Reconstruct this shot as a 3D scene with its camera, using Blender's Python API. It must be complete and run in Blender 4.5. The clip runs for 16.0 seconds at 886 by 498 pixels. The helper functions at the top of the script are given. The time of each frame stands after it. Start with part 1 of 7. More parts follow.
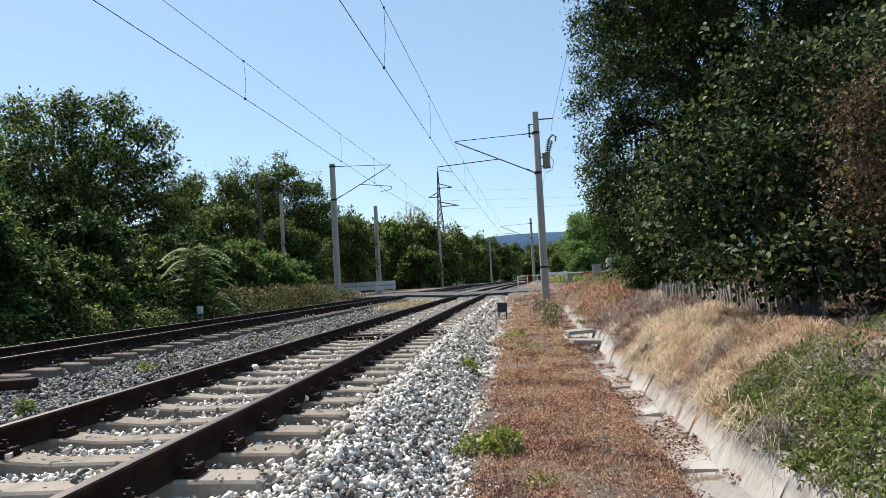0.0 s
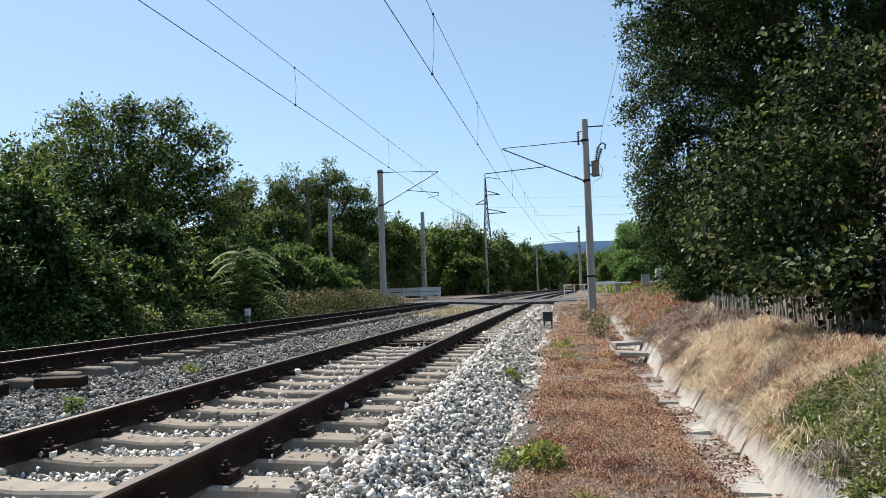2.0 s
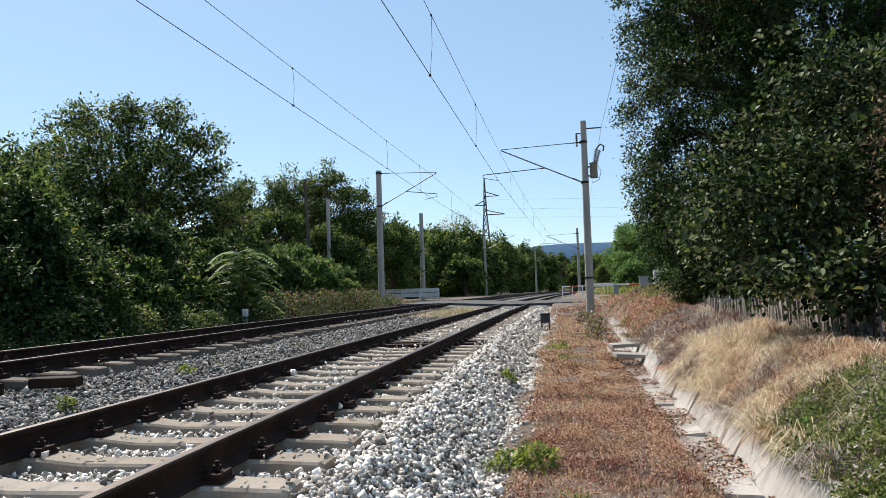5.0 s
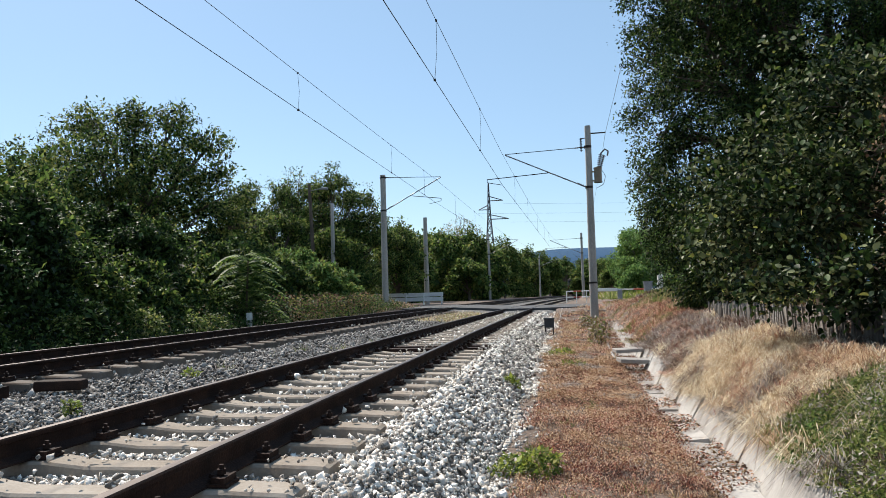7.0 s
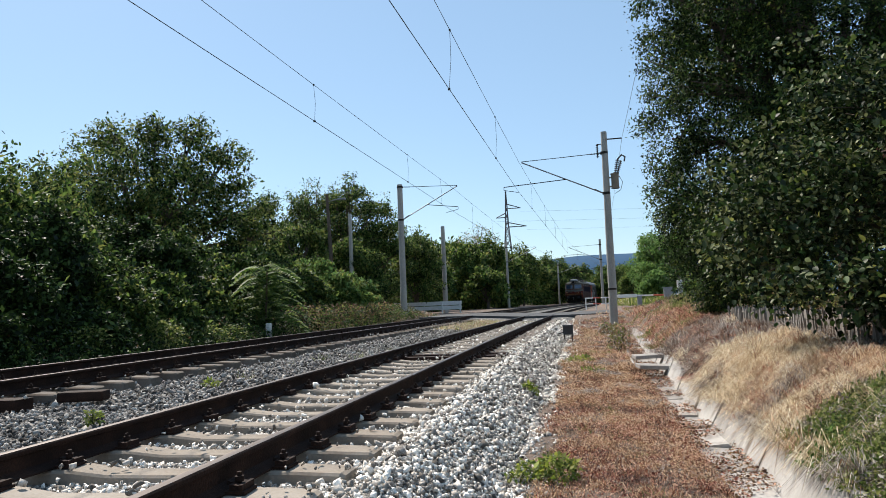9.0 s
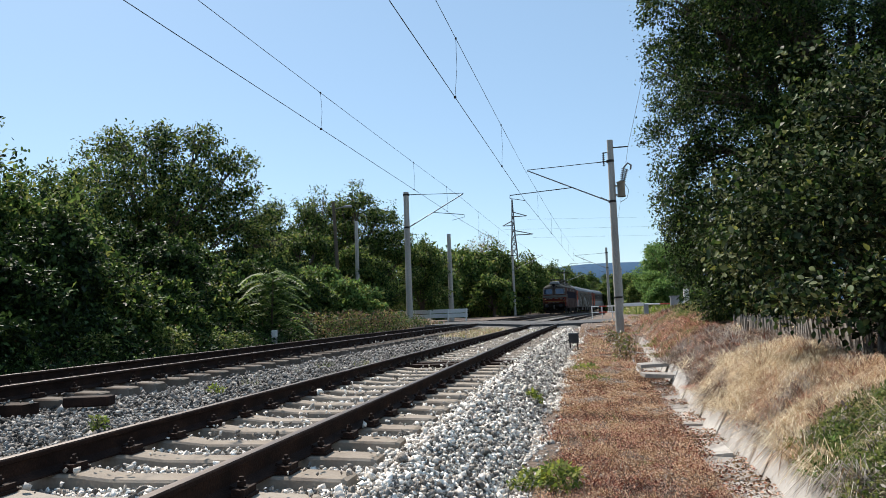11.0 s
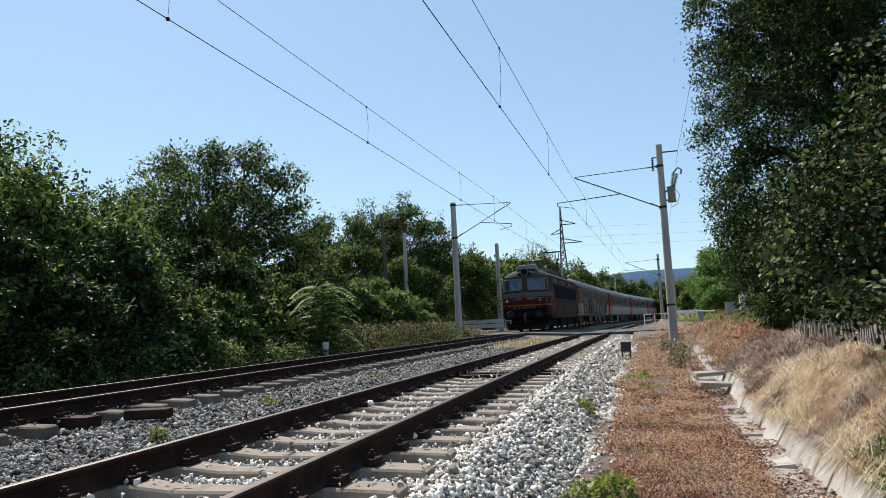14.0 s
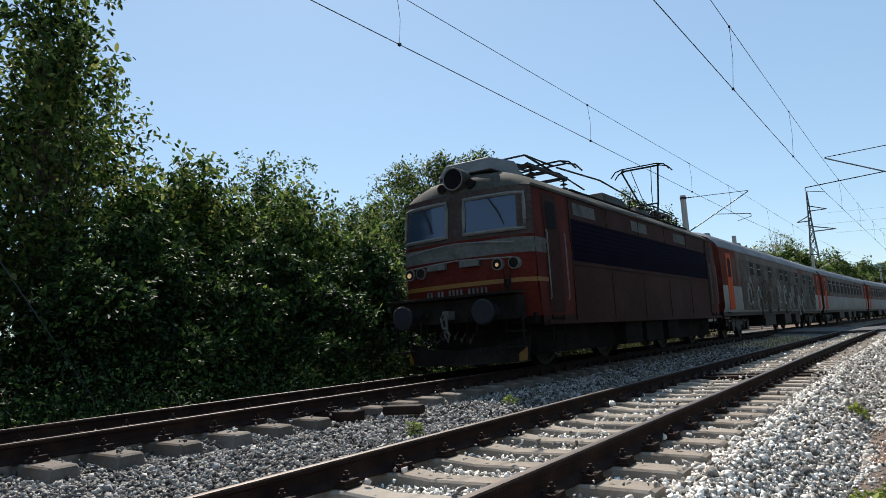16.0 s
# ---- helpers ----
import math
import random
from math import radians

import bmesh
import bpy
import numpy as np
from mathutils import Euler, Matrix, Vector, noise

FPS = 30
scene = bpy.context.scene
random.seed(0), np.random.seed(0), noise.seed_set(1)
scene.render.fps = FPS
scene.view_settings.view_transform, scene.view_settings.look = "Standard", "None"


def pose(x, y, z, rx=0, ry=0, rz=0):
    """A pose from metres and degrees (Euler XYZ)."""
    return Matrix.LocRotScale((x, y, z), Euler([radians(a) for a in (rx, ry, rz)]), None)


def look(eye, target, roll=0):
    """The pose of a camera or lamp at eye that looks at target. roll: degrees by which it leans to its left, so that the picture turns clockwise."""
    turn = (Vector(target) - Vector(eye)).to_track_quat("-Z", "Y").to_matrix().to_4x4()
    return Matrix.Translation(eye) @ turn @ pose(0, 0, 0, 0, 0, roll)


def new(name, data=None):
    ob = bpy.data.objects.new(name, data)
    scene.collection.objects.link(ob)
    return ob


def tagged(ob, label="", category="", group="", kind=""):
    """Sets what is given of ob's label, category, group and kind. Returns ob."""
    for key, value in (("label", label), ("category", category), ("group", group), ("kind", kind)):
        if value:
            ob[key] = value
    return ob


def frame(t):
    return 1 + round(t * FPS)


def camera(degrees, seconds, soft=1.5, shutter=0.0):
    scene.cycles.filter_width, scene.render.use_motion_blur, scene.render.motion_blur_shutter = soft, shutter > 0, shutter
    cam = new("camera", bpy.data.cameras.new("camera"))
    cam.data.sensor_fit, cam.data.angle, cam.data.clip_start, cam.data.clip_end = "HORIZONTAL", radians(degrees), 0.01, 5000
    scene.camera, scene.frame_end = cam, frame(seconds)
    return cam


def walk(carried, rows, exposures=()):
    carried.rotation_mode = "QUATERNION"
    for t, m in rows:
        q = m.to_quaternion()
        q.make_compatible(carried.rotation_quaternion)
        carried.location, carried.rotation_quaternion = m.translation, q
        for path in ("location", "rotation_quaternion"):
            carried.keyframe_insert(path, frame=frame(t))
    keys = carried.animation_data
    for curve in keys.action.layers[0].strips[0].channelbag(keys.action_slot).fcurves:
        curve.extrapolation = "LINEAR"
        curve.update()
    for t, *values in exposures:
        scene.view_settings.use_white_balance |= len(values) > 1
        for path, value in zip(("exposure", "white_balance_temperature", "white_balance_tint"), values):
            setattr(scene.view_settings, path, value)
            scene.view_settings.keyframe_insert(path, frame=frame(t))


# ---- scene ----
# ---------------------------------------------------------------- camera
cam = camera(63.87, 16.0, soft=0.75)
PATH = [
    (0.0, -0.052, -0.089, 0.785, 5.597, 2.619, 3.159), (0.5, -0.054, -0.073, 0.795, 7.228, 3.413, 2.715),
    (1.0, -0.068, -0.042, 0.798, 7.838, 2.972, 2.0), (1.5, -0.051, -0.015, 0.803, 8.717, 2.954, 1.835),
    (2.0, -0.034, 0.004, 0.799, 9.286, 3.32, 1.983), (2.5, -0.014, 0.018, 0.797, 8.956, 3.233, 2.154),
    (3.0, -0.006, 0.017, 0.801, 8.944, 3.181, 2.028), (5.5, 0.003, 0.009, 0.796, 9.411, 3.578, 1.627),
    (6.0, -0.002, 0.008, 0.802, 9.968, 3.72, 1.424), (6.5, -0.003, 0.003, 0.797, 9.911, 3.721, 1.565),
    (7.0, 0.0, 0.0, 0.8, 9.493, 3.765, 1.6), (7.5, 0.006, -0.004, 0.797, 9.873, 4.162, 1.868),
    (8.0, 0.012, -0.005, 0.797, 10.281, 4.302, 1.952), (8.5, 0.022, -0.01, 0.796, 10.074, 4.301, 1.966),
    (9.0, 0.037, -0.023, 0.785, 11.022, 4.519, 2.325), (11.5, 0.068, -0.046, 0.778, 11.668, 5.192, 1.969),
    (12.0, 0.07, -0.051, 0.779, 12.08, 5.043, 1.97), (12.5, 0.077, -0.053, 0.782, 12.909, 5.403, 2.377),
    (13.0, 0.089, -0.052, 0.78, 13.519, 5.435, 2.538), (13.5, 0.085, -0.055, 0.78, 14.404, 5.722, 2.732),
    (14.0, 0.076, -0.039, 0.781, 15.489, 6.149, 2.814), (14.5, 0.06, -0.042, 0.781, 16.988, 6.377, 2.92),
    (15.0, 0.038, -0.054, 0.782, 19.529, 6.698, 3.167), (15.5, 0.024, -0.105, 0.786, 24.315, 6.917, 3.197),
    (16.0, 0.008, -0.163, 0.769, 33.625, 7.3, 3.59),
]
walk(cam, [(t, pose(x, y, z, 90 + p, r, w)) for t, x, y, z, w, p, r in PATH],
     exposures=[(0.0, 0.55), (12.0, 0.53), (14.5, 0.48), (16.0, 0.42)])

# ---------------------------------------------------------------- light
SUN_EL, SUN_AZ = 46.0, -45.0            # azimuth from the track's direction, positive to the right
sun = new("sun", bpy.data.lights.new("sun", "SUN"))
sun.data.energy, sun.data.angle, sun.data.color = 5.0, radians(0.5), (1.0, 0.92, 0.82)
se, sa = radians(SUN_EL), radians(SUN_AZ)
sun_dir = Vector((math.sin(sa) * math.cos(se), math.cos(sa) * math.cos(se), math.sin(se)))
sun.matrix_world = look(sun_dir * 50, (0, 0, 0))
world = bpy.data.worlds.new("sky")
scene.world = world
world.use_nodes = True
wn, wl = world.node_tree.nodes, world.node_tree.links
sky = wn.new("ShaderNodeTexSky")
sky.sky_type, sky.sun_disc = "NISHITA", False
sky.sun_elevation, sky.sun_rotation = se, sa
sky.altitude = 350.0
sky.air_density, sky.dust_density, sky.ozone_density = 1.0, 0.3, 1.9
wn["Background"].inputs["Strength"].default_value = 0.105
tint = wn.new("ShaderNodeMix")
tint.data_type, tint.blend_type = "RGBA", "MULTIPLY"
tint.inputs[0].default_value, tint.inputs[7].default_value = 1.0, (0.98, 1.0, 0.965, 1)
wl.new(sky.outputs[0], tint.inputs[6])
hazy = wn.new("ShaderNodeMix")          # thin summer haze evens the blue out
hazy.data_type = "RGBA"
hazy.inputs[0].default_value, hazy.inputs[7].default_value = 0.46, (2.9, 4.45, 6.2, 1)
wl.new(tint.outputs[2], hazy.inputs[6])
wl.new(hazy.outputs[2], wn["Background"].inputs["Color"])


# ---------------------------------------------------------------- materials
def material(name, colours, rough=0.8, metal=0.0, scale=6.0, fine=60.0, bump=0.3, dist=0.01, island=0.0, by_object=0.0,
             spec=0.3, translucent=0.0, stretch=(1, 1, 1), stain=None, contrast=1.0):
    """Colours mixed by noise of two sizes, varied from piece to piece, with fine relief."""
    m = bpy.data.materials.new(name)
    m.use_nodes = True
    n, l = m.node_tree.nodes, m.node_tree.links
    b = n["Principled BSDF"]
    tc = n.new("ShaderNodeTexCoord")
    mp = n.new("ShaderNodeMapping")
    mp.inputs["Scale"].default_value = stretch
    l.new(tc.outputs["Object"], mp.inputs["Vector"])
    big, small = n.new("ShaderNodeTexNoise"), n.new("ShaderNodeTexNoise")
    for node, s, d in ((big, scale, 4.0), (small, fine, 6.0)):
        node.inputs["Scale"].default_value, node.inputs["Detail"].default_value = s, d
        l.new(mp.outputs[0], node.inputs["Vector"])
    mix = n.new("ShaderNodeMath")
    mix.operation = "MULTIPLY_ADD"
    mix.inputs[1].default_value = 0.45
    l.new(small.outputs["Fac"], mix.inputs[0])
    sc = n.new("ShaderNodeMath")
    sc.operation = "MULTIPLY"
    sc.inputs[1].default_value = 0.55
    l.new(big.outputs["Fac"], sc.inputs[0])
    l.new(sc.outputs[0], mix.inputs[2])
    value = mix.outputs[0]
    for amount, node, out in ((island, "ShaderNodeNewGeometry", "Random Per Island"), (by_object, "ShaderNodeObjectInfo", "Random")):
        if amount:
            g = n.new(node)
            a = n.new("ShaderNodeMath")
            a.operation = "MULTIPLY_ADD"
            a.inputs[1].default_value = amount
            l.new(g.outputs[out], a.inputs[0])
            s2 = n.new("ShaderNodeMath")
            s2.operation = "SUBTRACT"
            s2.inputs[1].default_value = amount * 0.5
            l.new(value, s2.inputs[0])
            l.new(s2.outputs[0], a.inputs[2])
            value = a.outputs[0]
    ramp = n.new("ShaderNodeValToRGB")
    e = ramp.color_ramp.elements
    half = 0.22 / contrast
    lo, hi = (0.5 - half, 0.5 + half) if not (island or by_object) else (0.18, 0.82)
    while len(e) < len(colours):
        e.new(0.5)
    for i, c in enumerate(colours):
        e[i].position = lo + (hi - lo) * i / max(1, len(colours) - 1)
        e[i].color = (*c, 1)
    l.new(value, ramp.inputs[0])
    colour = ramp.outputs[0]
    if stain:
        st = n.new("ShaderNodeTexNoise")
        st.inputs["Scale"].default_value, st.inputs["Detail"].default_value = stain[1], 8.0
        l.new(mp.outputs[0], st.inputs["Vector"])
        sr = n.new("ShaderNodeMapRange")
        sr.inputs["From Min"].default_value, sr.inputs["From Max"].default_value = stain[2], stain[2] + 0.15
        l.new(st.outputs["Fac"], sr.inputs["Value"])
        mx = n.new("ShaderNodeMix")
        mx.data_type = "RGBA"
        l.new(sr.outputs[0], mx.inputs[0])
        l.new(colour, mx.inputs[6])
        mx.inputs[7].default_value = (*stain[0], 1)
        colour = mx.outputs[2]
    l.new(colour, b.inputs["Base Color"])
    b.inputs["Roughness"].default_value, b.inputs["Metallic"].default_value = rough, metal
    b.inputs["Specular IOR Level"].default_value = spec
    if bump:
        bp = n.new("ShaderNodeBump")
        bp.inputs["Strength"].default_value, bp.inputs["Distance"].default_value = bump, dist
        l.new(small.outputs["Fac"], bp.inputs["Height"])
        l.new(bp.outputs[0], b.inputs["Normal"])
    if translucent:
        tr = n.new("ShaderNodeBsdfTranslucent")
        l.new(colour, tr.inputs["Color"])
        ms = n.new("ShaderNodeMixShader")
        ms.inputs[0].default_value = translucent
        l.new(b.outputs[0], ms.inputs[1])
        l.new(tr.outputs[0], ms.inputs[2])
        l.new(ms.outputs[0], n["Material Output"].inputs["Surface"])
    return m


def glowing(name, colour, strength):
    m = bpy.data.materials.new(name)
    m.use_nodes = True
    b = m.node_tree.nodes["Principled BSDF"]
    b.inputs["Base Color"].default_value = (*colour, 1)
    b.inputs["Emission Color"].default_value = (*colour, 1)
    b.inputs["Emission Strength"].default_value = strength
    return m


M_STONE = material("ballast_stone", [(0.12, 0.105, 0.09), (0.58, 0.53, 0.47), (0.95, 0.91, 0.84)], 0.9, scale=9, fine=90, island=0.75)
M_STONE_DARK = material("ballast_stone_oiled", [(0.04, 0.037, 0.034), (0.17, 0.158, 0.147), (0.44, 0.42, 0.39)], 0.9, scale=9, fine=90, island=0.75)
M_BED = material("ballast_bed", [(0.035, 0.032, 0.028), (0.14, 0.13, 0.12), (0.30, 0.285, 0.26)], 0.95, scale=14, fine=34, bump=1.0, dist=0.04, contrast=1.6)
M_SOIL = material("dry_soil", [(0.075, 0.054, 0.042), (0.15, 0.11, 0.085), (0.24, 0.19, 0.15)], 0.95, scale=0.8, fine=22, bump=0.8, dist=0.03)
M_CONC = material("concrete", [(0.18, 0.145, 0.112), (0.28, 0.238, 0.192), (0.37, 0.325, 0.275)], 0.9, scale=2.5, fine=45, bump=0.35, by_object=0.3, stain=((0.20, 0.14, 0.10), 3.0, 0.62))
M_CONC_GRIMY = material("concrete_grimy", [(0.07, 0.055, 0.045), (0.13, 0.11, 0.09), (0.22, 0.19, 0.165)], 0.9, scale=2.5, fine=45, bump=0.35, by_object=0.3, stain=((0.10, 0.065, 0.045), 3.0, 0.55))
M_DITCH = material("ditch_concrete", [(0.22, 0.20, 0.18), (0.36, 0.34, 0.315), (0.48, 0.46, 0.43)], 0.9, scale=1.6, fine=30, bump=0.5, by_object=0.3, stretch=(1, 1.6, 0.35), stain=((0.14, 0.11, 0.09), 3.6, 0.54))
M_POLE = material("pole_concrete", [(0.22, 0.205, 0.185), (0.35, 0.33, 0.30), (0.46, 0.435, 0.40)], 0.85, scale=1.2, fine=40, bump=0.3, stretch=(1, 1, 0.25))
M_RUST = material("rusty_rail", [(0.009, 0.005, 0.004), (0.023, 0.012, 0.009), (0.056, 0.028, 0.018)], 0.8, spec=0.15, scale=5, fine=70, bump=0.4)
M_STEEL = material("polished_rail_head", [(0.05, 0.038, 0.032), (0.11, 0.09, 0.08)], 0.5, metal=0.7, scale=3, fine=30, bump=0.05, stretch=(8, 0.4, 8))
M_IRON = material("dark_iron", [(0.02, 0.018, 0.016), (0.05, 0.042, 0.036)], 0.6, metal=0.6, scale=6, fine=50)
M_GALV = material("galvanised_steel", [(0.18, 0.19, 0.2), (0.34, 0.35, 0.36)], 0.5, metal=0.7, scale=5, fine=40)
M_WIRE = material("catenary_copper", [(0.03, 0.03, 0.03), (0.07, 0.065, 0.06)], 0.5, metal=0.6, bump=0)
M_ASPHALT = material("road_asphalt", [(0.045, 0.045, 0.046), (0.11, 0.11, 0.11)], 0.9, scale=1.5, fine=60, bump=0.4)
M_WHITE = material("white_paint", [(0.62, 0.61, 0.58), (0.8, 0.79, 0.77)], 0.5, scale=3, fine=30, bump=0.1)
M_REDP = material("red_paint", [(0.35, 0.05, 0.03), (0.5, 0.09, 0.06)], 0.5, scale=3, fine=30, bump=0.1)
M_BARK = material("bark", [(0.06, 0.045, 0.035), (0.14, 0.11, 0.085)], 0.95, scale=4, fine=25, bump=0.8, dist=0.03, stretch=(1, 1, 0.3))
M_WOOD = material("weathered_wood", [(0.08, 0.07, 0.06), (0.19, 0.17, 0.15), (0.30, 0.28, 0.25)], 0.9, scale=4, fine=30, bump=0.5, by_object=0.4, stretch=(3, 3, 0.3))
LEAF = dict(rough=0.6, scale=0.9, fine=8, bump=0, island=0.95, spec=0.15, translucent=0.42)
# green darkened further, to put the deep shade of crowns into the leaves
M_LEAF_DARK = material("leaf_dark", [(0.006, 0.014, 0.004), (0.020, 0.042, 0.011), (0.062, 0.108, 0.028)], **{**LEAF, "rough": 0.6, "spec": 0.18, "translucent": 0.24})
M_LEAF = material("leaf_green", [(0.028, 0.062, 0.014), (0.080, 0.145, 0.032), (0.20, 0.27, 0.065)], **LEAF)
M_LEAF_OLIVE = material("leaf_olive", [(0.04, 0.066, 0.016), (0.11, 0.145, 0.034), (0.26, 0.27, 0.075)], **LEAF)
M_LEAF_LIGHT = material("leaf_light", [(0.09, 0.17, 0.05), (0.15, 0.26, 0.075), (0.22, 0.34, 0.10)], **LEAF)
M_LEAF_HAZEL = material("leaf_hazel", [(0.016, 0.028, 0.010), (0.055, 0.078, 0.028), (0.20, 0.22, 0.10)], **{**LEAF, "rough": 0.55, "spec": 0.22, "translucent": 0.22})
M_LEAF_DRY = material("leaf_dry", [(0.10, 0.06, 0.03), (0.2, 0.13, 0.07), (0.3, 0.21, 0.12)], **LEAF)
M_STRAW = material("straw", [(0.30, 0.21, 0.12), (0.76, 0.62, 0.42), (0.95, 0.87, 0.68)], **{**LEAF, "rough": 0.7})
M_REDWEED = material("red_weed", [(0.085, 0.022, 0.018), (0.37, 0.14, 0.095), (0.76, 0.50, 0.37)], **{**LEAF, "rough": 0.8})
M_GRASS = material("grass_green", [(0.08, 0.12, 0.03), (0.17, 0.21, 0.06), (0.32, 0.33, 0.13)], **LEAF)
M_YELLOWWEED = material("weed_yellow_green", [(0.12, 0.18, 0.03), (0.25, 0.32, 0.05), (0.4, 0.42, 0.08)], **LEAF)
M_GREYTWIG = material("grey_twig", [(0.10, 0.08, 0.072), (0.30, 0.26, 0.235), (0.60, 0.55, 0.50)], **{**LEAF, "rough": 0.8})
# the blue of distant haze is mixed into the hill's own colour
M_HILL = material("haze_tinted_hill", [(0.045, 0.105, 0.19), (0.065, 0.135, 0.225)], 1.0, scale=0.01, fine=0.06, bump=0)


# ---------------------------------------------------------------- mesh tools
class Shape:
    """Collects boxes, tubes and sheets into one mesh."""

    def __init__(self):
        self.v, self.f, self.m = [], [], []

    def add(self, v, f, mi=0):
        o = len(self.v)
        self.v += [tuple(p) for p in v]
        self.f += [tuple(i + o for i in q) for q in f]
        self.m += [mi] * len(f)
        return self

    def box(self, c, s, rz=0.0, rx=0.0, ry=0.0, mi=0, taper=1.0):
        r = Euler((radians(rx), radians(ry), radians(rz))).to_matrix()
        v = []
        for z in (-0.5, 0.5):
            k = taper if z > 0 else 1.0
            for x, y in ((-0.5, -0.5), (0.5, -0.5), (0.5, 0.5), (-0.5, 0.5)):
                v.append(Vector(c) + r @ Vector((x * s[0] * k, y * s[1] * k, z * s[2])))
        return self.add(v, [(3, 2, 1, 0), (4, 5, 6, 7), (0, 1, 5, 4), (1, 2, 6, 5), (2, 3, 7, 6), (3, 0, 4, 7)], mi)

    def tube(self, pts, radii, n=8, mi=0, caps=True):
        pts = [Vector(p) for p in pts]
        if not hasattr(radii, "__len__"):
            radii = [radii] * len(pts)
        v, f = [], []
        up = Vector((0, 0, 1))
        for i, p in enumerate(pts):
            d = (pts[min(i + 1, len(pts) - 1)] - pts[max(i - 1, 0)]).normalized()
            a = d.cross(up if abs(d.z) < 0.9 else Vector((0, 1, 0))).normalized()
            b = d.cross(a)
            for k in range(n):
                w = 2 * math.pi * k / n
                v.append(p + (a * math.cos(w) + b * math.sin(w)) * radii[i])
        for i in range(len(pts) - 1):
            for k in range(n):
                f.append((i * n + k, i * n + (k + 1) % n, (i + 1) * n + (k + 1) % n, (i + 1) * n + k))
        if caps:
            f += [tuple(range(n))[::-1], tuple(range((len(pts) - 1) * n, len(pts) * n))]
        return self.add(v, f, mi)

    def loft(self, rings, closed=True, caps=True, mi=0):
        n = len(rings[0])
        v = [p for r in rings for p in r]
        f = []
        for i in range(len(rings) - 1):
            for k in range(n if closed else n - 1):
                f.append((i * n + k, i * n + (k + 1) % n, (i + 1) * n + (k + 1) % n, (i + 1) * n + k))
        if caps:
            f += [tuple(range(n))[::-1], tuple(range((len(rings) - 1) * n, len(rings) * n))]
        return self.add(v, f, mi)

    def mesh(self, name, mats, smooth=False):
        me = bpy.data.meshes.new(name)
        me.from_pydata(self.v, [], self.f)
        for m in mats if isinstance(mats, (list, tuple)) else [mats]:
            me.materials.append(m)
        me.polygons.foreach_set("material_index", self.m)
        bm = bmesh.new()
        bm.from_mesh(me)
        bmesh.ops.recalc_face_normals(bm, faces=bm.faces)
        bm.to_mesh(me)
        bm.free()
        if smooth:
            me.polygons.foreach_set("use_smooth", [True] * len(me.polygons))
            me.set_sharp_from_angle(angle=radians(35))
        return me


def part(name, shape, mats, parent=None, label="", smooth=False, bevel=0.0, at=None):
    ob = new(name, shape if isinstance(shape, bpy.types.Mesh) else shape.mesh(name, mats, smooth))
    ob.parent = parent
    if at is not None:
        ob.matrix_basis = at
    if bevel:
        b = ob.modifiers.new("edges", "BEVEL")
        b.width, b.segments, b.limit_method, b.angle_limit = bevel, 2, "ANGLE", radians(40)
    return tagged(ob, label)


def cloud_mesh(name, v, f, mats, mi=None, smooth=False):
    """A mesh of many loose faces with the same number of corners, from arrays."""
    me = bpy.data.meshes.new(name)
    n, k = f.shape
    me.vertices.add(len(v))
    me.vertices.foreach_set("co", np.asarray(v, np.float32).ravel())
    me.loops.add(n * k)
    me.loops.foreach_set("vertex_index", f.astype(np.int32).ravel())
    me.polygons.add(n)
    me.polygons.foreach_set("loop_start", np.arange(0, n * k, k, dtype=np.int32))
    for m in mats if isinstance(mats, (list, tuple)) else [mats]:
        me.materials.append(m)
    if mi is not None:
        me.polygons.foreach_set("material_index", mi.astype(np.int32))
    if smooth:
        me.polygons.foreach_set("use_smooth", np.ones(n, bool))
    me.update(calc_edges=True)
    return me


# ---------------------------------------------------------------- the railway's line
XC, Y0, RAD = -7.1, 12.0, 1090.0        # far track's centre line: straight, then a wide curve to the right
Z1, Z2 = 0.0, 0.15                      # rail tops of the near and the far track
OFF1 = 4.40                             # near track's distance from the far one


def line(s, off=0.0):
    """Place and heading (radians, clockwise) at s metres along the railway, off metres to its right."""
    if s < Y0:
        return XC + off, s, 0.0
    q = (s - Y0) / RAD
    return XC + RAD - (RAD - off) * math.cos(q), Y0 + (RAD - off) * math.sin(q), q


def bend(y):
    """How far the curve has moved the line to the right at y."""
    d = np.clip(np.asarray(y, float) - Y0, 0, 700)
    return RAD - np.sqrt(RAD * RAD - d * d)


RNG = np.random.default_rng(7)


def ripple(x, y, s, seed=0.0):
    return np.array([noise.noise(Vector((a * s, b * s, seed))) for a, b in zip(np.ravel(x), np.ravel(y))]).reshape(np.shape(x))


PROFILE_X = [-3000, -200, -60, -14, -11.5, -10.0, -9.3, -8.9, -0.9, -0.55, 0.3, 0.98, 1.02, 1.38, 1.58, 1.95, 2.4, 3.4, 6, 12, 60, 3000]
PROFILE_Z = [0, 0, 0.1, 0.1, 0.0, -0.1, -0.22, -0.35, -0.66, -0.56, -0.57, -0.62, -0.72, -0.74, -0.40, -0.04, 0.14, 0.24, 0.34, 0.5, 0.6, 0]
CROSS_Y0, CROSS_Y1 = 39.0, 48.0


def smooth_step(a, b, x):
    k = np.clip((np.asarray(x, float) - a) / (b - a), 0, 1)
    return k * k * (3 - 2 * k)


def ditch_shift(y):
    return np.clip(np.asarray(y, float) - 10, 0, 30) * 0.02


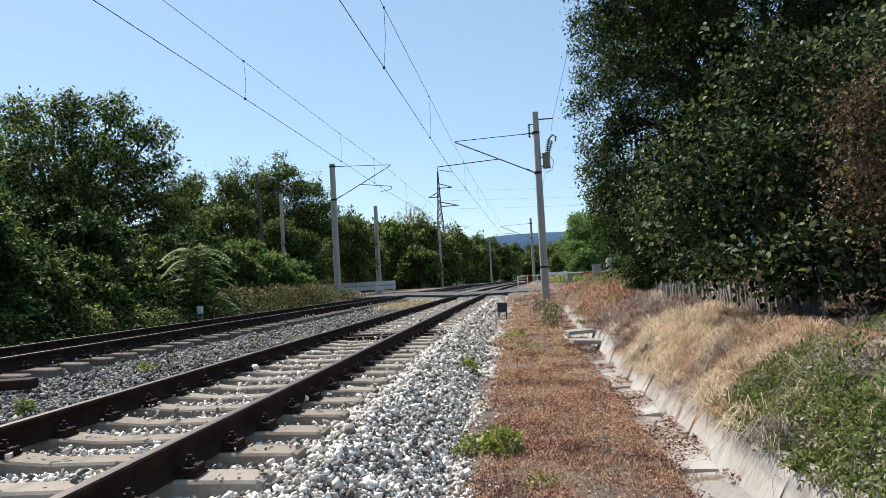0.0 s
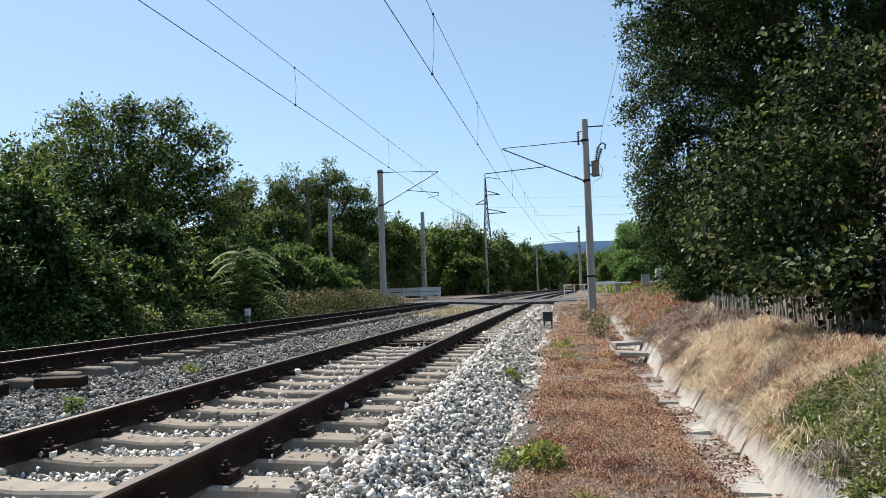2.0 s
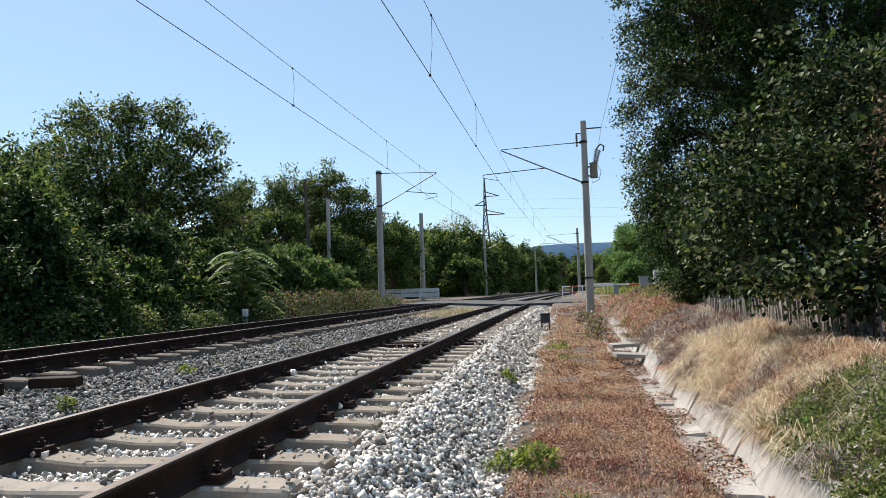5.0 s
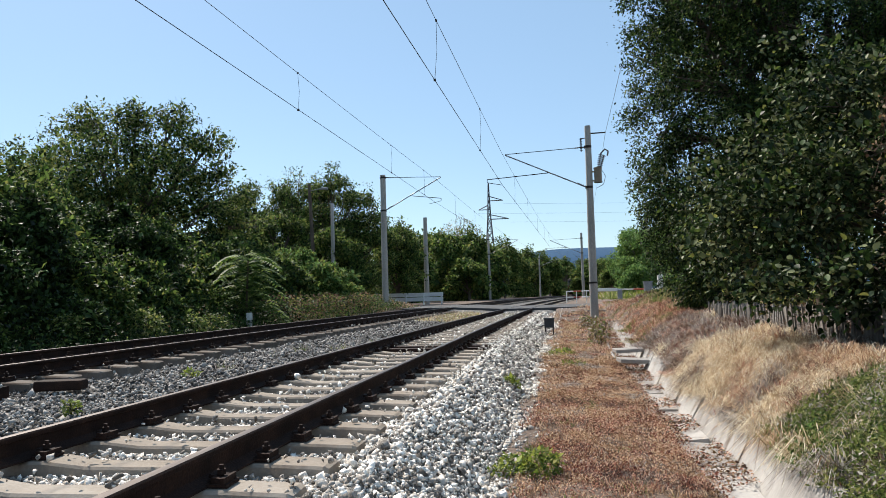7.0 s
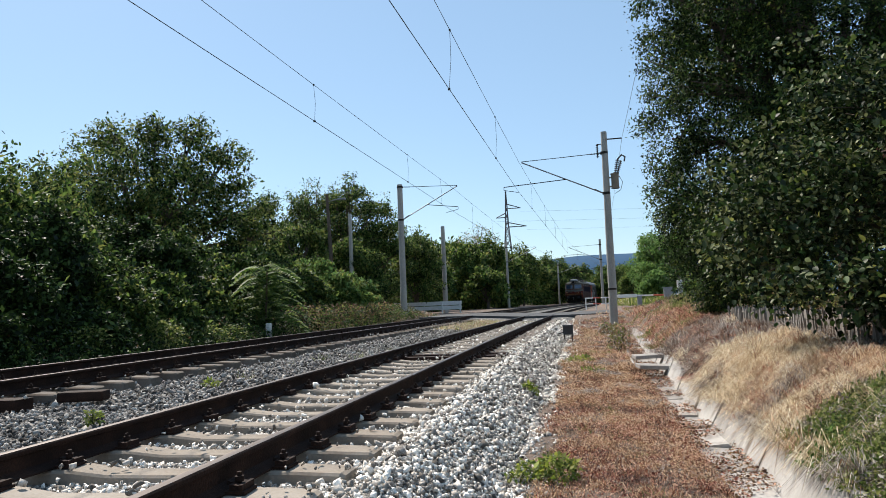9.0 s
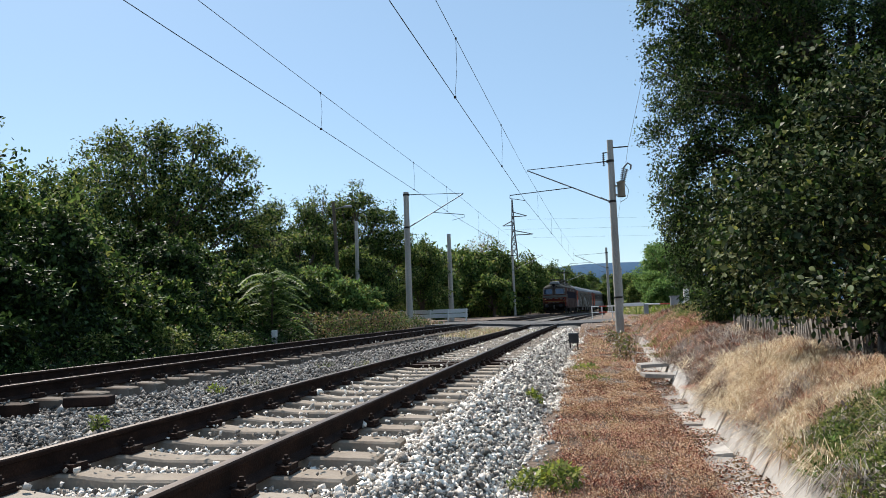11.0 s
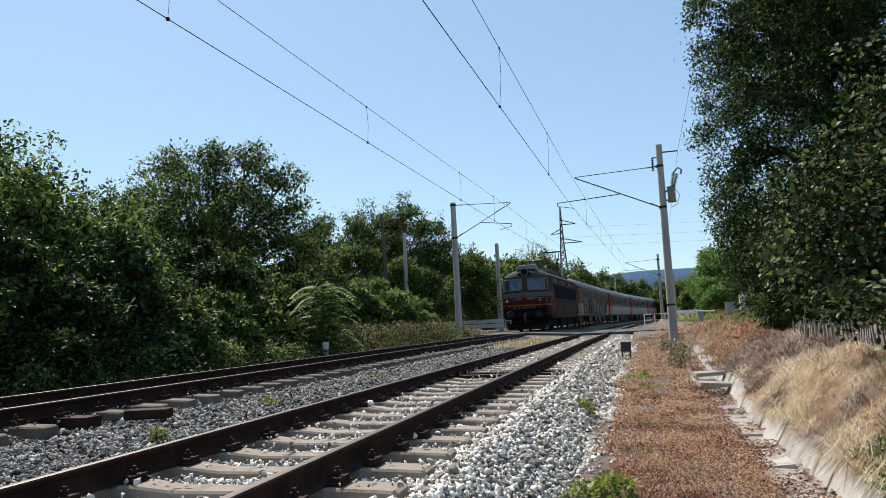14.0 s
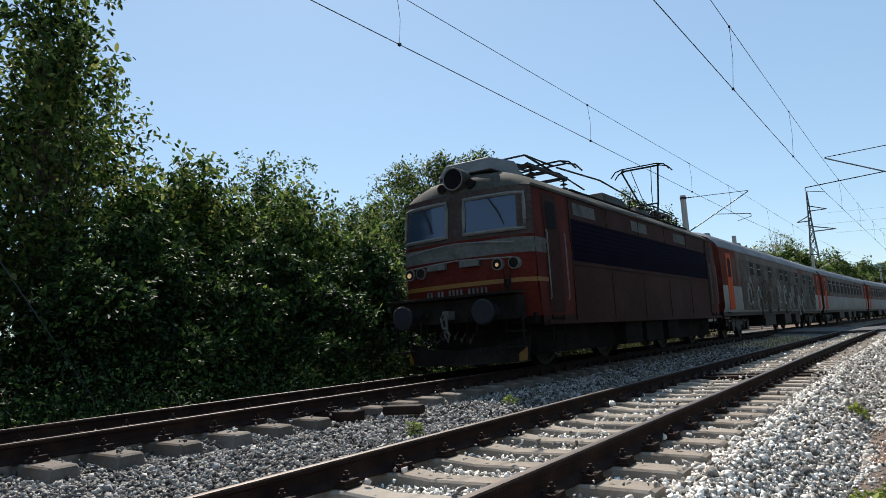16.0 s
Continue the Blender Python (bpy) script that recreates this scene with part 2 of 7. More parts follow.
def ground_z(x, y):
    x, y = np.asarray(x, float), np.asarray(y, float)
    xr = x - bend(y)
    xr = xr - np.where(xr > 0.2, ditch_shift(y), 0) * np.clip(xr - 0.2, 0, 1)
    z = np.interp(xr, PROFILE_X, PROFILE_Z)
    z = z + 0.55 * np.exp(-((x - 4.8) / 2.3) ** 2 - ((y - 29.5) / 5.5) ** 2) + 0.25 * np.exp(-((x - 3.6) / 1.2) ** 2 - ((y - 21) / 4) ** 2)
    k = smooth_step(31.5, 36.5, y)
    flat = np.where(x > 2, 0.2, np.where(xr < -9, 0.1, -0.03))
    flat = flat + (-0.25 - flat) * ((xr > -9.2) & (xr < -0.6))
    return z * (1 - k) + flat * k


def place_z(x, y):
    return float(ground_z(np.array([x]), np.array([y]))[0])


# ---------------------------------------------------------------- ground
def build_ground():
    xs = np.unique(np.round(np.concatenate([[-3000, -1500, -700, -300, -150, -90, -60, -45, -35], np.arange(-28, -9, 0.6), np.arange(-9, -0.8, 0.5),
                    np.arange(-0.8, 3.0, 0.07), np.arange(3.0, 8, 0.25), [9, 10, 12, 15, 20, 30, 45, 70, 110, 200, 400, 900, 1800, 3000]]), 3))
    ys = np.unique(np.round(np.concatenate([[-400, -200, -100, -60, -30, -15, -8, -4, -2, 0], np.arange(1, 16, 0.12), np.arange(16, 40, 0.3), np.arange(40, 70, 1.5),
                    [75, 80, 90, 100, 120, 150, 200, 260, 350, 500, 800, 1300, 2000, 3200]]), 3))
    gx, gy = np.meshgrid(xs, ys)
    gz = ground_z(gx, gy)
    near = (gx > -30) & (gx < 20) & (gy > -5) & (gy < 70)
    bump = np.zeros_like(gz)
    bump[near] = 0.05 * ripple(gx[near], gy[near], 1.1) + 0.025 * ripple(gx[near], gy[near], 4.0, 3.0)
    gz = gz + bump * np.where(gx > 1.75 + bend(gy) + ditch_shift(gy), 0.6, 0.45)
    ny, nx = gx.shape
    i = np.arange(ny * nx).reshape(ny, nx)
    f = np.stack([i[:-1, :-1], i[:-1, 1:], i[1:, 1:], i[1:, :-1]], -1).reshape(-1, 4)
    me = cloud_mesh("ground", np.stack([gx, gy, gz], -1).reshape(-1, 3), f, M_SOIL, smooth=True)
    tagged(new("ground", me), "dry brown soil and trodden earth beside the railway", "ground", kind="structure")


BED_X = [-9.6, -8.75, -8.45, -6.3, -5.75, -5.3, -4.7, -4.25, -4.0, -1.42, -1.12, -0.75, -0.5]
BED_Z = [-0.30, -0.14, -0.12, -0.12, -0.17, -0.15, -0.18, -0.22, -0.265, -0.255, -0.195, -0.42, -0.62]


def bed_z(xr):
    return np.interp(xr, BED_X, BED_Z)


def build_ballast():
    xs = np.unique(np.concatenate([np.arange(-9.6, -0.45, 0.1), BED_X]))
    ys = np.concatenate([np.arange(-30, 0, 3.0), np.arange(0, 37.0, 0.15), np.arange(37.0, 420, 3.0)])
    gx, gy = np.meshgrid(xs, ys)
    gz = bed_z(gx) + 0.03 * ripple(gx, gy, 2.2) + 0.012 * ripple(gx, gy, 9.0, 5.0)
    rise = smooth_step(CROSS_Y0 - 3.5, CROSS_Y0 - 0.3, gy) * (1 - smooth_step(CROSS_Y1, CROSS_Y1 + 3, gy))
    gz = gz + rise * (np.interp(gx, [-9.6, -8.0, -6.2, -3.8, -1.4, -0.5], [0.0, 0.06, 0.06, -0.09, -0.09, -0.12]) - gz)
    wx = np.zeros_like(gx)
    wy = np.zeros_like(gx)
    for r, s in enumerate(ys):
        _, _, q = line(s)
        x0, y0, _ = line(s)
        off = gx[r] - XC
        wx[r], wy[r] = x0 + off * math.cos(q), y0 - off * math.sin(q)
    ny, nx = gx.shape
    i = np.arange(ny * nx).reshape(ny, nx)
    f = np.stack([i[:-1, :-1], i[:-1, 1:], i[1:, 1:], i[1:, :-1]], -1).reshape(-1, 4)
    me = cloud_mesh("ballast_bed", np.stack([wx, wy, gz], -1).reshape(-1, 3), f, M_BED, smooth=True)
    tagged(new("ballast_bed", me), "grey crushed-stone ballast bed under both tracks", "ballast", kind="structure")


CUBE = np.array([[-1, -1, -1], [1, -1, -1], [1, 1, -1], [-1, 1, -1], [-1, -1, 1], [1, -1, 1], [1, 1, 1], [-1, 1, 1]], float)
CUBE_F = np.array([[3, 2, 1, 0], [4, 5, 6, 7], [0, 1, 5, 4], [1, 2, 6, 5], [2, 3, 7, 6], [3, 0, 4, 7]])


def turns(n):
    q = RNG.normal(size=(n, 4))
    q /= np.linalg.norm(q, axis=1)[:, None]
    w, x, y, z = q.T
    return np.stack([1 - 2 * (y * y + z * z), 2 * (x * y - z * w), 2 * (x * z + y * w), 2 * (x * y + z * w), 1 - 2 * (x * x + z * z), 2 * (y * z - x * w),
                     2 * (x * z - y * w), 2 * (y * z + x * w), 1 - 2 * (x * x + y * y)], -1).reshape(n, 3, 3)


def stones(name, x, y, z, size, mat, label):
    n = len(x)
    c = CUBE[None] * RNG.uniform(0.35, 1.05, (n, 8, 3)) * RNG.uniform(0.42, 1.25, (n, 1, 3))
    top = RNG.uniform(0.45, 0.95, (n, 1, 1))
    c[:, 4:, :2] *= top
    v = np.einsum("nij,nkj->nki", turns(n), c) * (size[:, None, None] * 0.5) + np.stack([x, y, z], -1)[:, None]
    f = (CUBE_F[None] + 8 * np.arange(n)[:, None, None]).reshape(-1, 4)
    tagged(new(name, cloud_mesh(name, v.reshape(-1, 3), f, mat)), label, "stones", kind="stuff")


def build_stones():
    def scatter(x0, x1, y0, y1, per, size):
        n = int((x1 - x0) * (y1 - y0) * per)
        x, y = RNG.uniform(x0, x1, n), RNG.uniform(y0, y1, n)
        s = size * np.exp(RNG.normal(0, 0.28, n))
        return x, y, s
    for name, mat, spans, label in (
            ("shoulder_stones", M_STONE, [(-1.5, 0.1)], "pale grey angular ballast stones heaped on the shoulder"),
            ("crib_stones", M_STONE, [(-4.15, -1.35)], "pale grey ballast stones between the near track's sleepers"),
            ("between_stones", M_STONE_DARK, [(-9.1, -4.1)], "darker grey ballast stones between the two tracks")):
        xs, ys, ss = [], [], []
        for a, b in spans:
            for y0, y1, per, size in ((-4, 1.2, 260, 0.06), (1.2, 7, 1900, 0.034), (7, 14, 1000, 0.040), (14, 24, 560, 0.046), (24, 38.5, 360, 0.054)):
                x, y, s = scatter(a, b, y0, y1, per * (0.55 if a < -5 else 0.6 if a < -2 else 1.1), size)
                xs.append(x), ys.append(y), ss.append(s)
        x, y, s = np.concatenate(xs), np.concatenate(ys), np.concatenate(ss)
        keep = np.ones(len(x), bool)
        if name == "shoulder_stones":
            keep = x < -0.56 + 0.26 * ripple(x, y, 0.9, 2.0) + RNG.exponential(0.09, len(x))
        for cx, z in ((XC + OFF1, 0), (XC, 0)):
            for side in (-0.7525, 0.7525):
                keep &= np.abs(x - cx - side) > 0.09
            on = (np.abs(x - cx) < 1.34) & (np.abs((y + 0.3) % 0.6 - 0.3) < 0.15)
            keep &= ~on | (RNG.uniform(size=len(x)) < 0.04)
        lift = np.zeros(len(x))
        for cx, zz in ((XC + OFF1, Z1), (XC, Z2)):
            on = (np.abs(x - cx) < 1.34) & (np.abs((y + 0.3) % 0.6 - 0.3) < 0.15)
            lift = np.where(on, zz - 0.165, lift)
        x, y, s, lift = x[keep], y[keep], s[keep], lift[keep]
        z = bed_z(x) + 0.03 * ripple(x, y, 2.2) + RNG.uniform(-0.2, 0.55, len(x)) * s
        z = np.where(lift != 0, lift + 0.3 * s, z)
        z = np.where(x > -0.7, np.maximum(z, ground_z(x, y) + 0.2 * s), z)
        stones(name, x + bend(y), y, z, s, mat, label)


# ---------------------------------------------------------------- tracks
RAIL = [(-0.075, 0), (0.075, 0), (0.075, 0.012), (0.02, 0.03), (0.0085, 0.045), (0.0085, 0.125), (0.034, 0.137), (0.036, 0.16), (0.028, 0.17), (0.012, 0.172),
        (-0.012, 0.172), (-0.028, 0.17), (-0.036, 0.16), (-0.034, 0.137), (-0.0085, 0.125), (-0.0085, 0.045), (-0.02, 0.03), (-0.075, 0.012)]


def rail_shape(off, z):
    sh = Shape()
    ss = list(range(-30, 12, 6)) + list(range(12, 480, 3))
    rings = []
    for s in ss:
        x, y, q = line(s, off)
        rings.append([(x + a * math.cos(q), y - a * math.sin(q), z - 0.172 + h) for a, h in RAIL])
    sh.loft(rings)
    n = len(RAIL)
    for k in range(len(ss) - 1):
        for j in range(8, 11):
            sh.m[k * n + j] = 1
    return sh


def sleeper_mesh():
    sh = Shape()
    rings = []
    for x, h, wb, wt in ((-1.3, 0.19, 0.15, 0.10), (-1.27, 0.205, 0.155, 0.115), (-0.95, 0.215, 0.155, 0.118), (-0.55, 0.215, 0.15, 0.118), (-0.3, 0.185, 0.13, 0.10),
                         (0.3, 0.185, 0.13, 0.10), (0.55, 0.215, 0.15, 0.118), (0.95, 0.215, 0.155, 0.118), (1.27, 0.205, 0.155, 0.115), (1.3, 0.19, 0.15, 0.10)):
        rings.append([(x, -wb, -0.215), (x, wb, -0.215), (x, wt + 0.01, h - 0.235), (x, wt - 0.008, h - 0.22), (x, -wt + 0.008, h - 0.22), (x, -wt - 0.01, h - 0.235)])
    sh.loft(rings)
    return sh.mesh("sleeper", M_CONC)


def wood_sleeper_mesh():
    sh = Shape()
    sh.box((0, 0, -0.10), (2.6, 0.25, 0.2))
    return sh.mesh("wooden_sleeper", M_RUST)


def fastening_mesh():
    """Base plate, two clips and their bolts, for one rail on one sleeper."""
    sh = Shape()
    sh.box((0, 0, 0.008), (0.36, 0.16, 0.018))
    for s in (-1, 1):
        sh.box((s * 0.115, 0, 0.03), (0.06, 0.13, 0.035), ry=s * 8)
        sh.box((s * 0.085, 0, 0.045), (0.055, 0.06, 0.02), ry=s * 15)
        sh.tube([(s * 0.115, 0, 0.03), (s * 0.115, 0, 0.105)], 0.014, 6)
        sh.tube([(s * 0.115, 0, 0.055), (s * 0.115, 0, 0.082)], 0.026, 6)
        sh.box((s * 0.155, 0, 0.025), (0.02, 0.15, 0.05))
    return sh.mesh("fastening", M_RUST)


def build_tracks():
    sleeper, wood, fast = sleeper_mesh(), wood_sleeper_mesh(), fastening_mesh()
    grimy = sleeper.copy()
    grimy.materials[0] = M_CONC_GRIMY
    for off, z, label in ((OFF1, Z1, "near railway track with rusty rails on pale concrete sleepers"), (0.0, Z2, "far railway track with rusty rails on concrete sleepers")):
        track = tagged(new("railway_track"), label, "railway track", group="railway tracks", kind="structure")
        for side in (-0.7525, 0.7525):
            part("rail", rail_shape(off + side, z), [M_RUST, M_STEEL], track, "rusty steel rail with a polished head", smooth=True)
        rest = Shape()
        for k in range(-8, 420):
            s = k * 0.6
            if CROSS_Y0 - 0.2 < s < CROSS_Y1:
                continue
            x, y, q = line(s, off)
            m = pose(x, y, z - 0.172, 0, 0, -math.degrees(q) + RNG.normal(0, 0.5))
            if k < 110:
                w = (off > 0 and k in (22, 23)) or (off == 0 and k in (11,))
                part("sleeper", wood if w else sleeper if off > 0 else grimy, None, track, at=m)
                if k < 62:
                    for side in (-0.7525, 0.7525):
                        part("fastening", fast, None, track, at=m @ pose(side, 0, 0))
            else:
                rest.box((x, y, z - 0.25), (2.6, 0.26, 0.16), rz=-math.degrees(q))
        tagged(part("far_sleepers", rest, M_CONC, track), kind="stuff")


# ---------------------------------------------------------------- level crossing
def build_crossing():
    road = tagged(new("crossing_road"), "grey worn asphalt road over both tracks at the level crossing", "road", kind="structure")
    sh = Shape()
    def strip(a, b, za, zb):
        ys = np.linspace(CROSS_Y0, CROSS_Y1, 5)
        for i in range(4):
            pts = []
            for yy, zz in ((ys[i], 0), (ys[i + 1], 0)):
                xa, ya, qa = line(yy, a - XC)
                xb, yb, qb = line(yy, b - XC)
                pts += [(xa, ya, za), (xb, yb, zb)]
            t = [(p[0], p[1], p[2]) for p in pts]
            lo = [(p[0], p[1], p[2] - 0.12) for p in pts]
            sh.add([t[0], t[1], t[3], t[2], lo[0], lo[1], lo[3], lo[2]], [(0, 1, 2, 3), (7, 6, 5, 4), (0, 4, 5, 1), (1, 5, 6, 2), (2, 6, 7, 3), (3, 7, 4, 0)])
    r = 0.7525
    c1, c2 = XC + OFF1, XC
    strip(-40, c2 - r - 0.05, 0.1, Z2 - 0.004)
    strip(c2 - r + 0.09, c2 + r - 0.09, Z2 - 0.004, Z2 - 0.004)
    strip(c2 + r + 0.05, c1 - r - 0.05, Z2 - 0.004, Z1 - 0.004)
    strip(c1 - r + 0.09, c1 + r - 0.09, Z1 - 0.004, Z1 - 0.004)
    strip(c1 + r + 0.05, 2.2, Z1 - 0.004, 0.05)
    strip(2.2, 40, 0.05, 0.5)
    part("road_slab", sh, M_ASPHALT, road)


# ---------------------------------------------------------------- ditch
def build_ditch():
    ditch = tagged(new("drain_ditch"), "open drain of broken pale concrete slabs along the railway", "ditch", kind="structure")
    y = -4.0
    while y < 33:
        l = float(RNG.uniform(0.75, 1.1) if y < 8.5 else RNG.uniform(0.36, 0.6))
        ym = y + l / 2
        sx = float(bend(ym) + ditch_shift(ym))
        h = float(RNG.normal(0, 0.012))
        sh = Shape()
        sh.box((1.20 + sx, ym, -0.715 + h * 0.4), (0.34, l - 0.02, 0.06), ry=float(RNG.normal(0, 2.0)), rx=float(RNG.normal(0, 1.0)), rz=-1 + float(RNG.normal(0, 1)))
        part("floor_slab", sh, M_DITCH, ditch)
        # leaning side slab with an uneven, chipped upper edge
        w, a = float(RNG.uniform(0.36, 0.42)), radians(64 + float(RNG.normal(0, 2.0)))
        n = 5
        front, back = [], []
        gap = float(RNG.uniform(0.006, 0.016) if y < 8.5 else RNG.uniform(0.012, 0.035))
        for k in range(n + 1):
            yy = y + gap + (l - 2 * gap) * k / n
            top = w + float(RNG.normal(0, 0.012)) - (0.03 if k in (0, n) else 0.0)
            for d, row in ((0.0, front), (0.055, back)):
                for q in (-0.03, top * 0.5, top):
                    row.append((1.36 + sx + h + q * math.cos(a) + d * math.sin(a), yy, -0.72 + q * math.sin(a) - d * math.cos(a)))
        sh = Shape()
        m = 3 * (n + 1)
        f = []
        for k in range(n):
            for r in range(2):
                p = 3 * k + r
                f += [(p, p + 1, p + 4, p + 3), (m + p, m + p + 3, m + p + 4, m + p + 1)]
            f += [(3 * k + 2, m + 3 * k + 2, m + 3 * k + 5, 3 * k + 5), (3 * k, 3 * k + 3, m + 3 * k + 3, m + 3 * k)]
        for p in (0, 3 * n):
            f += [(p, m + p, m + p + 1, p + 1), (p + 1, m + p + 1, m + p + 2, p + 2)]
        sh.add(front + back, f)
        part("side_slab", sh, M_DITCH, ditch)
        if y > 15:
            sh = Shape()
            sh.box((0.97 + sx, ym, -0.64), (0.16, l - 0.03, 0.05), ry=35)
            part("side_slab", sh, M_DITCH, ditch)
        y += l
    for n, (yy, zz, tilt) in enumerate(((13.7, -0.50, 3), (15.2, -0.42, -2))):
        sx = float(bend(yy) + ditch_shift(yy))
        sh = Shape()
        sh.box((1.28 + sx, yy, zz), (0.75, 0.5, 0.07), ry=tilt, rz=6)
        tagged(part("cover_slab", sh, M_DITCH, None, bevel=0.008), "weathered concrete slab laid across the drain", "slab", group="drain covers")


# ---------------------------------------------------------------- poles and wires
def concrete_pole(name, x, y, z0, z1, r0, r1, label, lean=(0, 0)):
    pole = tagged(new(name), label, "pole", group="catenary poles")
    pole.matrix_basis = pose(x, y, z0)
    h = z1 - z0
    sh = Shape()
    pts = [(lean[0] * k, lean[1] * k, h * k - 0.6 * (1 - k)) for k in (0, 0.25, 0.5, 0.75, 1)]
    sh.tube(pts, [r0 + (r1 - r0) * k for k in (0, 0.25, 0.5, 0.75, 1)], 14)
    part("shaft", sh, M_POLE, pole, smooth=True)
    return pole


def insulator(sh, a, b, r=0.05, n=4):
    a, b = Vector(a), Vector(b)
    sh.tube([a, b], 0.02, 6)
    for k in range(n):
        c = a.lerp(b, (k + 0.5) / n)
        d = (b - a).normalized() * 0.015
        sh.tube([c - d, c + d], [r, r * 0.5], 8)


def cantilever(pole, side, reach, top, low, contact, grip):
    """Bracket arms on the pole. side: -1 to the left. All heights above the pole's base."""
    tip = (side * reach, 0, top - 0.15)
    arm = Shape()
    arm.tube([(side * 0.1, 0, low), tip], 0.028, 8)
    part("bracket_tube", arm, M_GALV, pole, "slanting steel bracket tube", smooth=True)
    stay = Shape()
    stay.tube([(side * 0.12, 0, top), (side * reach, 0, top - 0.12)], 0.016, 6)
    part("top_stay", stay, M_IRON, pole, smooth=True)
    ins = Shape()
    insulator(ins, (side * 0.14, 0, top), (side * 0.6, 0, top - 0.02), 0.05)
    part("insulator", ins, M_IRON, pole, "brown ribbed insulator", smooth=True)
    ins = Shape()
    insulator(ins, (side * 0.14, 0, low + 0.03), (side * 0.5, 0, low + 0.03 + 0.42 * (top - 0.15 - low) / reach), 0.05)
    part("insulator", ins, M_IRON, pole, "brown ribbed insulator", smooth=True)
    mid = Vector((side * 0.1, 0, low)).lerp(Vector(tip), 0.45)
    reg = Shape()
    reg.tube([mid, (side * (reach + grip[0]), 0, contact + 0.28)], 0.02, 6)
    reg.tube([(side * (reach + grip[0]), 0, contact + 0.28), (side * (reach + grip[0]), 0, contact + 0.14)], 0.014, 6)
    reg.tube([(side * (reach + grip[0]), 0, contact + 0.14), (side * grip[1], 0, contact)], 0.014, 6)
    part("registration_arm", reg, M_IRON, pole, "thin steel arm that holds the contact wire", smooth=True)
    for z in (top, low):
        part("pole_clamp", Shape().tube([(0, 0, z - 0.05), (0, 0, z + 0.05)], 0.17, 12), M_IRON, pole, smooth=True)


def wire(name, a, b, sag, r, label, n=24):
    a, b = Vector(a), Vector(b)
    sh = Shape()
    sh.tube([a.lerp(b, k / n) - Vector((0, 0, 4 * sag * (k / n) * (1 - k / n))) for k in range(n + 1)], r, 5)
    return tagged(part(name, sh, M_WIRE, None, smooth=True), label, "wire", group="overhead wires")


def wire_span(a, b, height_a, height_b, sag, droppers, over=0.0):
    """A contact wire from a to b with its messenger wire above and droppers between."""
    a, b = Vector(a), Vector(b)
    wire("contact_wire", a, b, 0.0, 0.0085, "taut dark contact wire above the track", 2)
    wire("messenger_wire", a + Vector((over, 0, height_a)), b + Vector((0, 0, height_b)), sag, 0.007, "sagging messenger wire above the contact wire")
    for k in droppers:
        p = a.lerp(b, k)
        h = height_a + (height_b - height_a) * k - 4 * sag * k * (1 - k)
        sh = Shape()
        o = over * (1 - k)
        sh.tube([p, p + Vector((0.03 + o * 0.5, 0.02, h * 0.5)), p + Vector((o, 0, h))], 0.005, 4)
        sh.box(p, (0.05, 0.05, 0.05))
        sh.box(p + Vector((o, 0, h)), (0.04, 0.04, 0.04))
        tagged(part("dropper", sh, M_WIRE), "thin dropper wire between contact and messenger wire", "wire", group="overhead wires")


